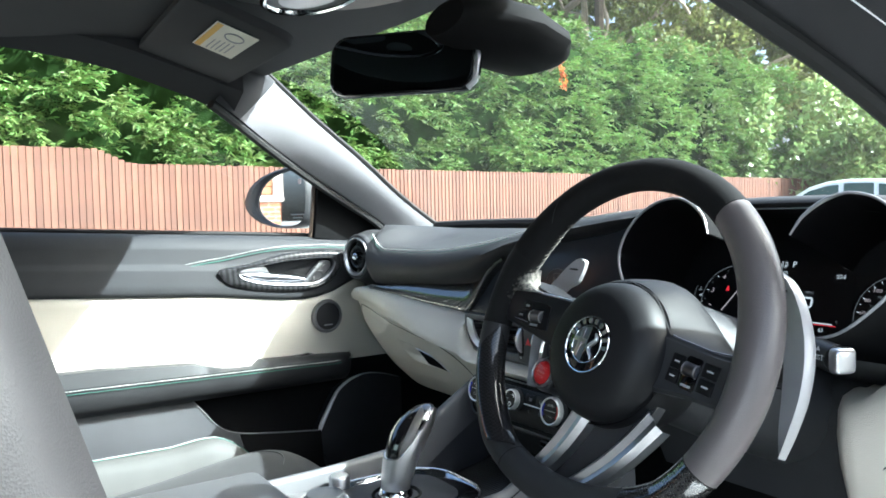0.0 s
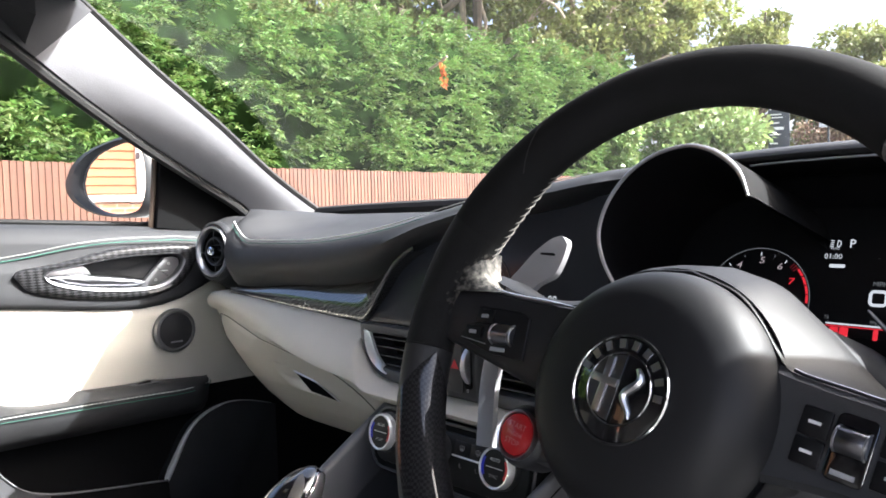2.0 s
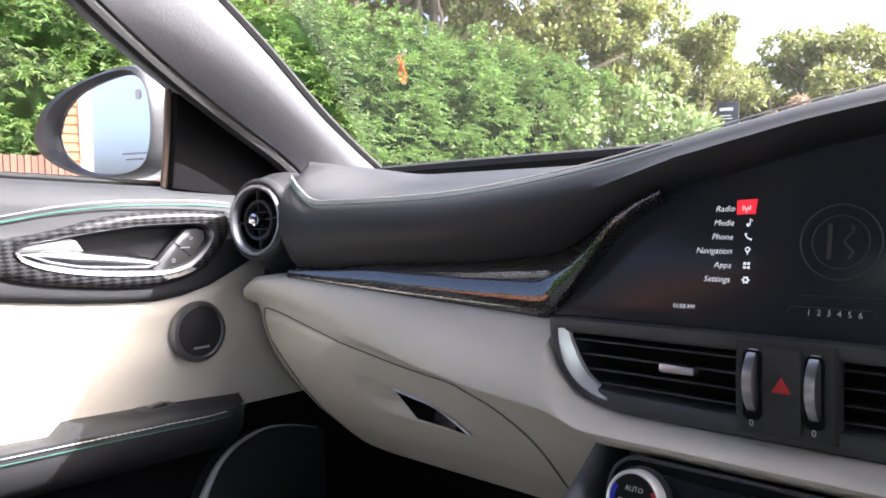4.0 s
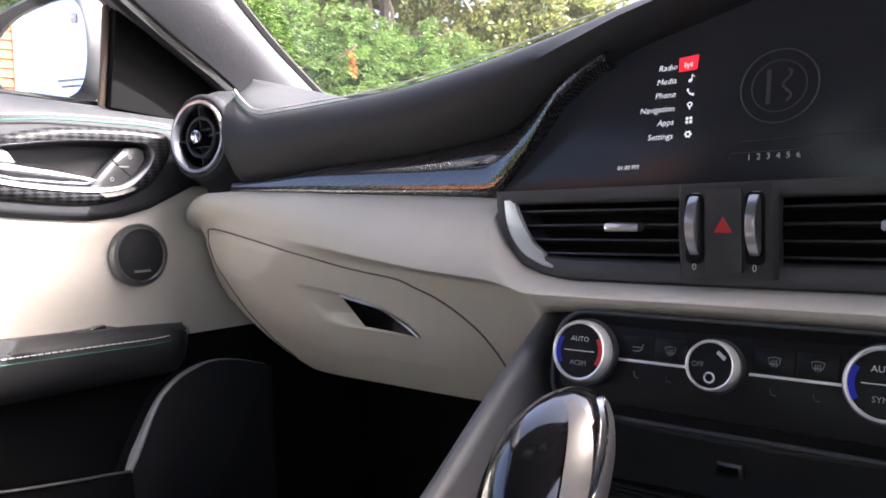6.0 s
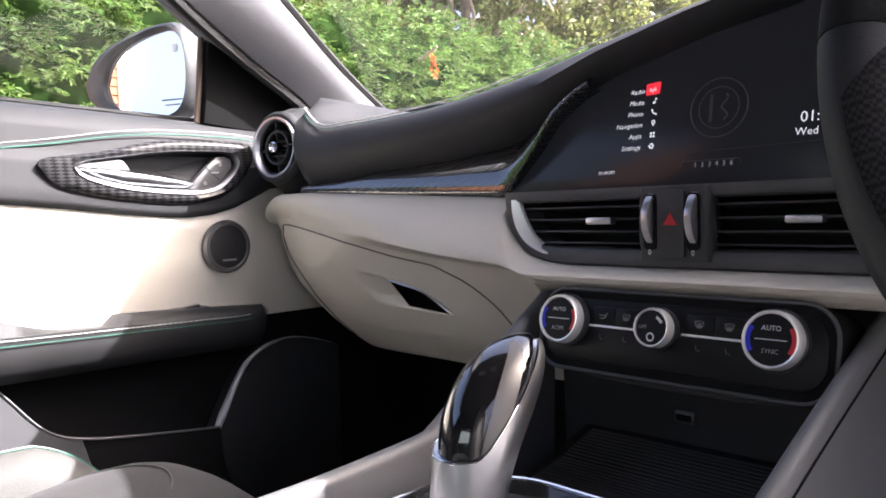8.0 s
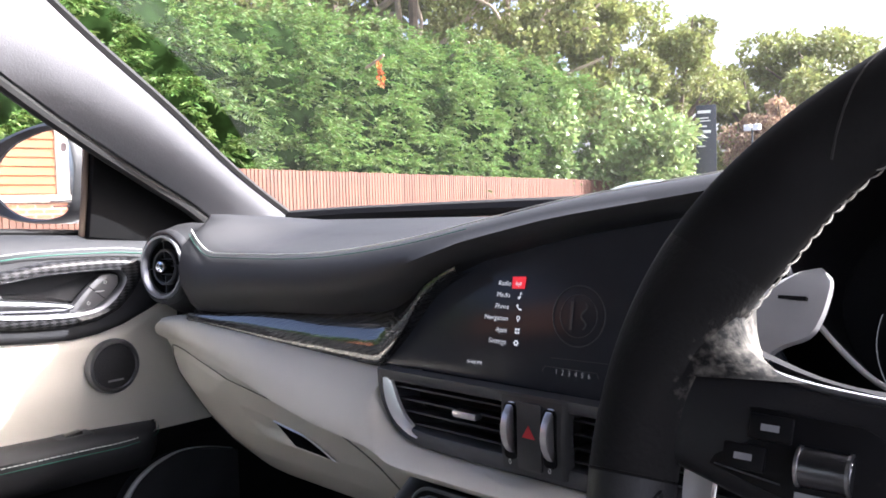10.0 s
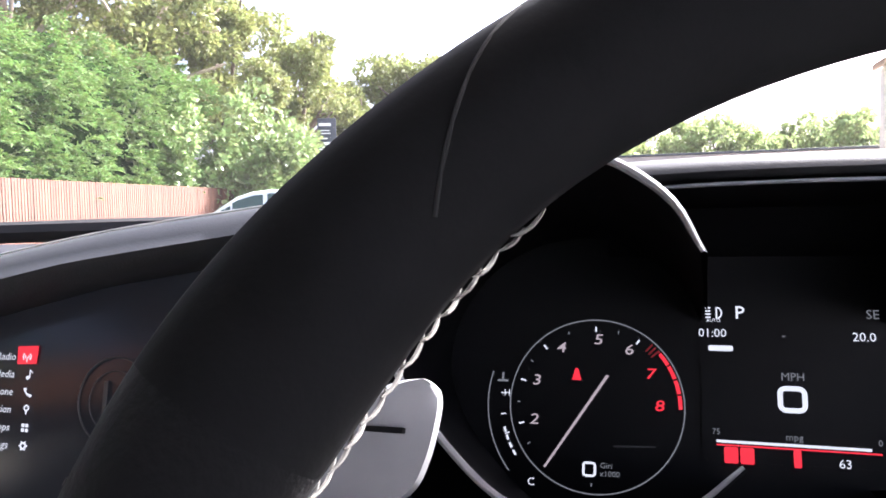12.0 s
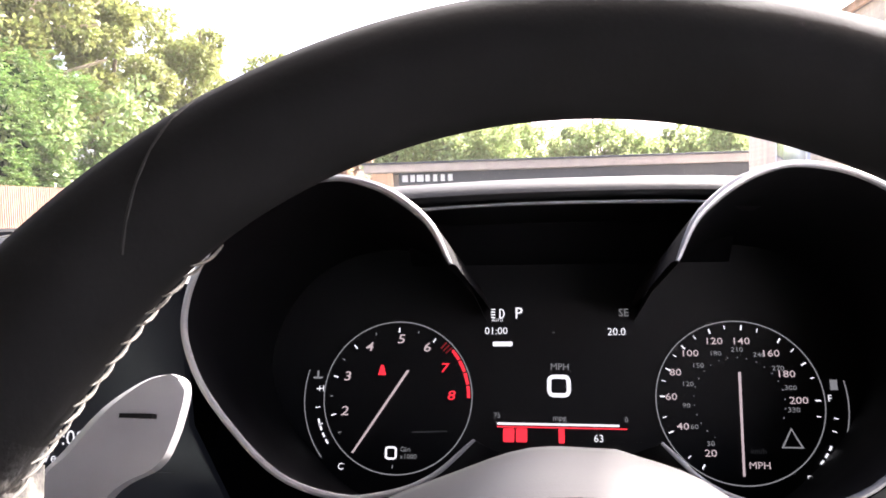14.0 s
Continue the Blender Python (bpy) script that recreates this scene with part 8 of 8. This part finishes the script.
nose, tail = polar(-33.9, 21.5), polar(-22.2, 21.5)
mid = ((nose[0] + tail[0]) / 2, (nose[1] + tail[1]) / 2, 0)
hatch, hm = vehicle("parked_hatchback", "silver rounded hatchback car parked by the fence", "car", mid, head_to(tail, nose), [(-2.15, 0.62, 0.35, 0.62, 0.45, 0.80), (-2.02, 0.80, 0.24, 0.74, 0.54, 0.95), (-1.72, 0.84, 0.22, 0.80, 0.58, 1.15), (-1.25, 0.86, 0.22, 0.82, 0.60, 1.38), (-0.75, 0.86, 0.22, 0.82, 0.62, 1.48), (0.0, 0.86, 0.22, 0.81, 0.62, 1.50), (0.5, 0.86, 0.22, 0.80, 0.62, 1.45), (0.9, 0.86, 0.22, 0.80, 0.61, 1.32), (1.25, 0.85, 0.22, 0.79, 0.61, 1.10), (1.55, 0.84, 0.22, 0.78, 0.64, 0.90), (1.95, 0.78, 0.24, 0.66, 0.60, 0.74), (2.15, 0.66, 0.30, 0.56, 0.50, 0.62)], [(-1.12, -0.62, 0.10, 0.88), (-0.52, 0.13, 0.07, 0.92), (0.24, 1.02, 0.07, 0.90), (1.07, 1.36, 0.10, 0.80)], M["car_silver"], [(-1.96, -0.74, 0.80, 0.14, 0.26), (-1.96, 0.74, 0.80, 0.14, 0.26)], M["dark_glass"])
under(part("door_mirror", box((0.16, 0.10, 0.11), (0, 0, 0), 0.03), M["car_silver"]), hatch).data.transform(hm @ Matrix.Translation((-0.92, 0.95, 0.95)))
nose, tail = polar(-26.8, 31.8), polar(-17.0, 29.6)
mid = ((nose[0] + tail[0]) / 2, (nose[1] + tail[1]) / 2, 0)
van, vm = vehicle("parked_van", "dark grey panel van with pale lettering bars on its side", "van", mid, head_to(tail, nose), [(-2.55, 0.88, 0.35, 1.05, 0.78, 1.84), (-2.48, 0.92, 0.28, 1.08, 0.80, 1.92), (-1.3, 0.94, 0.26, 1.08, 0.82, 1.95), (0.0, 0.94, 0.26, 1.08, 0.82, 1.95), (0.9, 0.94, 0.26, 1.08, 0.80, 1.90), (1.45, 0.93, 0.26, 1.06, 0.76, 1.76), (1.95, 0.92, 0.26, 1.02, 0.74, 1.30), (2.35, 0.86, 0.28, 0.90, 0.66, 1.0), (2.55, 0.74, 0.34, 0.70, 0.5, 0.78)], [(0.85, 1.60, 0.12, 0.86)], M["van_grey"], [(-2.46, -0.84, 1.02, 0.14, 0.34), (-2.46, 0.84, 1.02, 0.14, 0.34)], M["dark_glass"])
for k, (u, w, h) in enumerate(((0.62, 0.22, 0.24), (0.34, 0.16, 0.17), (0.10, 0.15, 0.24), (-0.12, 0.18, 0.17), (-0.36, 0.18, 0.17), (-0.60, 0.14, 0.17), (-0.82, 0.18, 0.17), (-1.08, 0.20, 0.18))):
    under(part("lettering_bar", box((0.012, w * 0.9, h * 0.8), (0, 0, 0), 0.004), M["pale_print"]), van).data.transform(vm @ Matrix.Translation((-0.868, u, 1.50)) @ Matrix.Rotation(radians(6), 4, "Y"))
under(part("side_moulding", box((0.03, 3.0, 0.09), (0, 0, 0), 0.01), M["plastic"]), van).data.transform(vm @ Matrix.Translation((-0.935, -0.45, 0.86)))
under(part("door_gap", box((0.012, 0.02, 0.95), (0, 0, 0), 0.002), M["plastic"]), van).data.transform(vm @ Matrix.Translation((-0.884, -1.75, 1.38)) @ Matrix.Rotation(radians(6), 4, "Y"))
nose, tail = polar(-18.6, 37), polar(-14.6, 34.5)
mid = ((nose[0] + tail[0]) / 2, (nose[1] + tail[1]) / 2, 0)
vehicle("parked_saloon", "pale parked car beyond the van", "car", mid, head_to(tail, nose), [(-2.1, 0.7, 0.35, 0.80, 0.5, 0.95), (-1.9, 0.82, 0.24, 0.90, 0.6, 1.02), (-1.4, 0.85, 0.22, 0.93, 0.6, 1.30), (-0.8, 0.86, 0.22, 0.93, 0.6, 1.42), (0.2, 0.86, 0.22, 0.92, 0.6, 1.42), (0.9, 0.85, 0.22, 0.90, 0.62, 1.10), (1.4, 0.84, 0.22, 0.85, 0.64, 0.90), (2.0, 0.74, 0.26, 0.65, 0.55, 0.70)], [(-1.2, -0.3, 0.08, 0.88), (-0.2, 0.6, 0.08, 0.85)], M["car_white"], [(-1.95, -0.72, 0.95, 0.14, 0.28), (-1.95, 0.72, 0.95, 0.14, 0.28)], M["dark_glass"])

# totem sign and lamp beside the entrance
sg = polar(-24.0, 34)
sign = thing("totem_sign", "tall dark blue totem sign with unreadable white lines", "sign", sg)
SGM = frame_at((sg[0], sg[1], 0), (math.cos(radians(24)), math.sin(radians(24)), 0), (0, 0, 1))
part("sign_panel", box((0.80, 3.9, 0.16), (0, 2.95, 0), 0.02), M["sign_dark"], sign).data.transform(SGM)
part("sign_post", box((0.10, 1.2, 0.10), (0.30, 0.5, 0), 0.01), M["sign_dark"], sign).data.transform(SGM)
part("sign_post", box((0.10, 1.2, 0.10), (-0.30, 0.5, 0), 0.01), M["sign_dark"], sign).data.transform(SGM)
for k, (w, z, h) in enumerate(((0.52, 4.62, 0.12), (0.44, 4.36, 0.04), (0.50, 4.24, 0.04), (0.36, 4.02, 0.05), (0.52, 3.80, 0.12), (0.40, 3.56, 0.04), (0.30, 3.2, 0.05))):
    part("lettering_bar", box((w, h, 0.01), (-0.34 + w / 2, z, 0.086)), M["white_print"], sign).data.transform(SGM)
lp = polar(-21.0, 38)
lamp = thing("street_lamp", "slim lamp post with a white double head", "street lamp", lp)
part("lamp_post", tube([(lp[0], lp[1], -0.05), (lp[0], lp[1], 4.2)], 0.05, 8), M["sign_dark"], lamp)
for s in (-1, 1):
    part("lamp_head", box((0.34, 0.25, 0.28), (lp[0] + s * 0.2, lp[1], 4.22), 0.05), M["render_white"], lamp)

# long low shop with timber piers, pale fascia and a dark sign band
shop = thing("low_shop_building", "long low building with pale fascia and dark sign band", "building", (0, 42, 0))
part("wall", box((19.6, 8, 2.7), (0.85, 45, 1.35), 0.02), M["stone"], shop, "pale wall")
part("roof_fascia", box((20.4, 9, 0.42), (0.85, 44.6, 3.0), 0.04), M["stone"], shop, "pale stone fascia")
part("roof_edge", box((20.6, 9.2, 0.10), (0.85, 44.6, 3.26), 0.02), M["sign_dark"], shop)
part("sign_band", box((18.2, 0.08, 0.66), (1.55, 40.5, 2.44), 0.01), M["sign_dark"], shop, "dark sign band")
for k, w in enumerate((0.30, 0.24, 0.36, 0.24, 0.22, 0.22, 0.24)):
    part("lettering_bar", box((w, 0.03, 0.36), (-7.20 + 0.40 * k, 40.44, 2.46), 0.02), M["white_print"], shop)
for k in range(5):
    part("shop_window", box((3.2, 0.06, 1.7), (-5.9 + 3.5 * k, 40.95, 1.1), 0.01), M["dark_glass"], shop)
bmesh_board = mesh_of("cladding_board", box((1.15, 0.04, 0.135), (0, 0, 0), 0.008, None, 1), M["cladding"], False)
for k in range(19):
    b = new("cladding_board", bmesh_board)
    under(b, shop)
    b.matrix_basis = pose(-8.42, 40.5, 0.09 + 0.145 * k, 4, 0, 0)

# two-storey timber-clad building on the driver's side ahead
tall = thing("timber_clad_building", "two-storey building in horizontal timber cladding coloured pale for glare", "building", (12, 24, 0))
part("wall", box((9, 24, 5.6), (12.45, 19.2, 2.8), 0.02), M["stone"], tall)
part("roof", loft([[(7.6, y, 5.55), (12.4, y, 8.0), (17.2, y, 5.55)] for y in (7.0, 31.4)]), M["sign_dark"], tall, "dark pitched roof")
part("roof_verge", box((0.12, 24.6, 0.22), (7.75, 19.2, 5.55), 0.02), M["cladding"], tall)
wall_board = mesh_of("cladding_board", box((0.05, 24.0, 0.155), (0, 0, 0), 0.01, None, 1), M["pale_cladding"], False)
for k in range(33):
    b = new("cladding_board", wall_board)
    under(b, tall)
    b.matrix_basis = pose(7.90, 19.2, 0.10 + 0.165 * k, 0, -5, 0)
for y, z, w, h in ((27.4, 4.0, 2.2, 1.1), (22.5, 4.0, 2.2, 1.1), (17.5, 4.0, 2.2, 1.1), (25.8, 1.6, 3.2, 2.6), (19.5, 1.6, 3.2, 2.6)):
    wn = part("window", box((0.10, w, h), (7.84, y, z), 0.01), M["render_white"], tall, "white-framed window")
    part("pane", box((0.04, w - 0.3, h - 0.3), (7.80, y, z), 0.01), M["pale_glass"], wn)

# building behind the car, seen in the door mirror
barn = thing("brick_outbuilding", "orange brick outbuilding with horizontal timber upper boards", "building", (-8.0, -13, 0))
part("brick_wall", box((6.0, 5.0, 1.15), (-7.75, -12.6, 0.575), 0.0), M["brick_wall"], barn, "orange brick lower wall")
part("stone_course", box((6.1, 5.1, 0.10), (-7.75, -12.6, 1.2), 0.01), M["stone"], barn)
part("upper_wall", box((5.9, 4.9, 2.6), (-7.75, -12.6, 2.55), 0.0), M["cladding_orange"], barn)
up_board = mesh_of("cladding_board", box((5.95, 0.04, 0.125), (0, 0, 0), 0.008, None, 1), M["cladding_orange"], False)
for k in range(19):
    b = new("cladding_board", up_board)
    under(b, barn)
    b.matrix_basis = pose(-7.75, -10.12, 1.33 + 0.132 * k, 10, 0, 0)
part("corner_post", box((0.16, 0.16, 2.6), (-4.80, -10.10, 2.55), 0.01), M["stone"], barn)
turn_b = Matrix.Translation((-4.52, -10.1, 0)) @ Matrix.Rotation(radians(-30), 4, "Z") @ Matrix.Translation((4.72, 10.1, 0))
bpy.context.view_layer.update()
for ch in barn.children:
    ch.matrix_world = turn_b @ ch.matrix_world
hall = thing("white_building", "large plain white-rendered building behind the car park", "building", (4, -20, 0))
part("wall", box((20, 6, 7.0), (5.3, -19, 3.5), 0.02), M["render_white"], hall)
part("roof_edge", box((20.4, 6.4, 0.2), (5.3, -19, 7.05), 0.02), M["sign_dark"], hall)

# torn orange branch with a pale stub in the hedge face
brk = thing("broken_branch", "broken orange-brown dead branch hanging in the hedge", "branch", (-12.4, 12.0, 3.9))
c_ = Vector((-12.35, 11.95, 4.22))
pts_ = [c_ + Vector((random.uniform(-0.05, 0.05), random.uniform(-0.07, 0.07) + 0.06 * k / 40, -0.009 * k)) for k in range(60)]
under(foliage("dead_sprays", pts_, [(0.6, 0.0, -0.6)] * 60, 0.11, M["dead_leaf"], None, 77, 0.6, 0.35, 0.4), brk)
under(part("pale_stub", tube([c_ + Vector((-0.5, 0.1, -0.1)), c_ + Vector((0.0, 0.06, 0.02)), c_ + Vector((0.10, 0.10, 0.10))], [0.03, 0.034, 0.036], 10), M["bark_pale"]), brk)
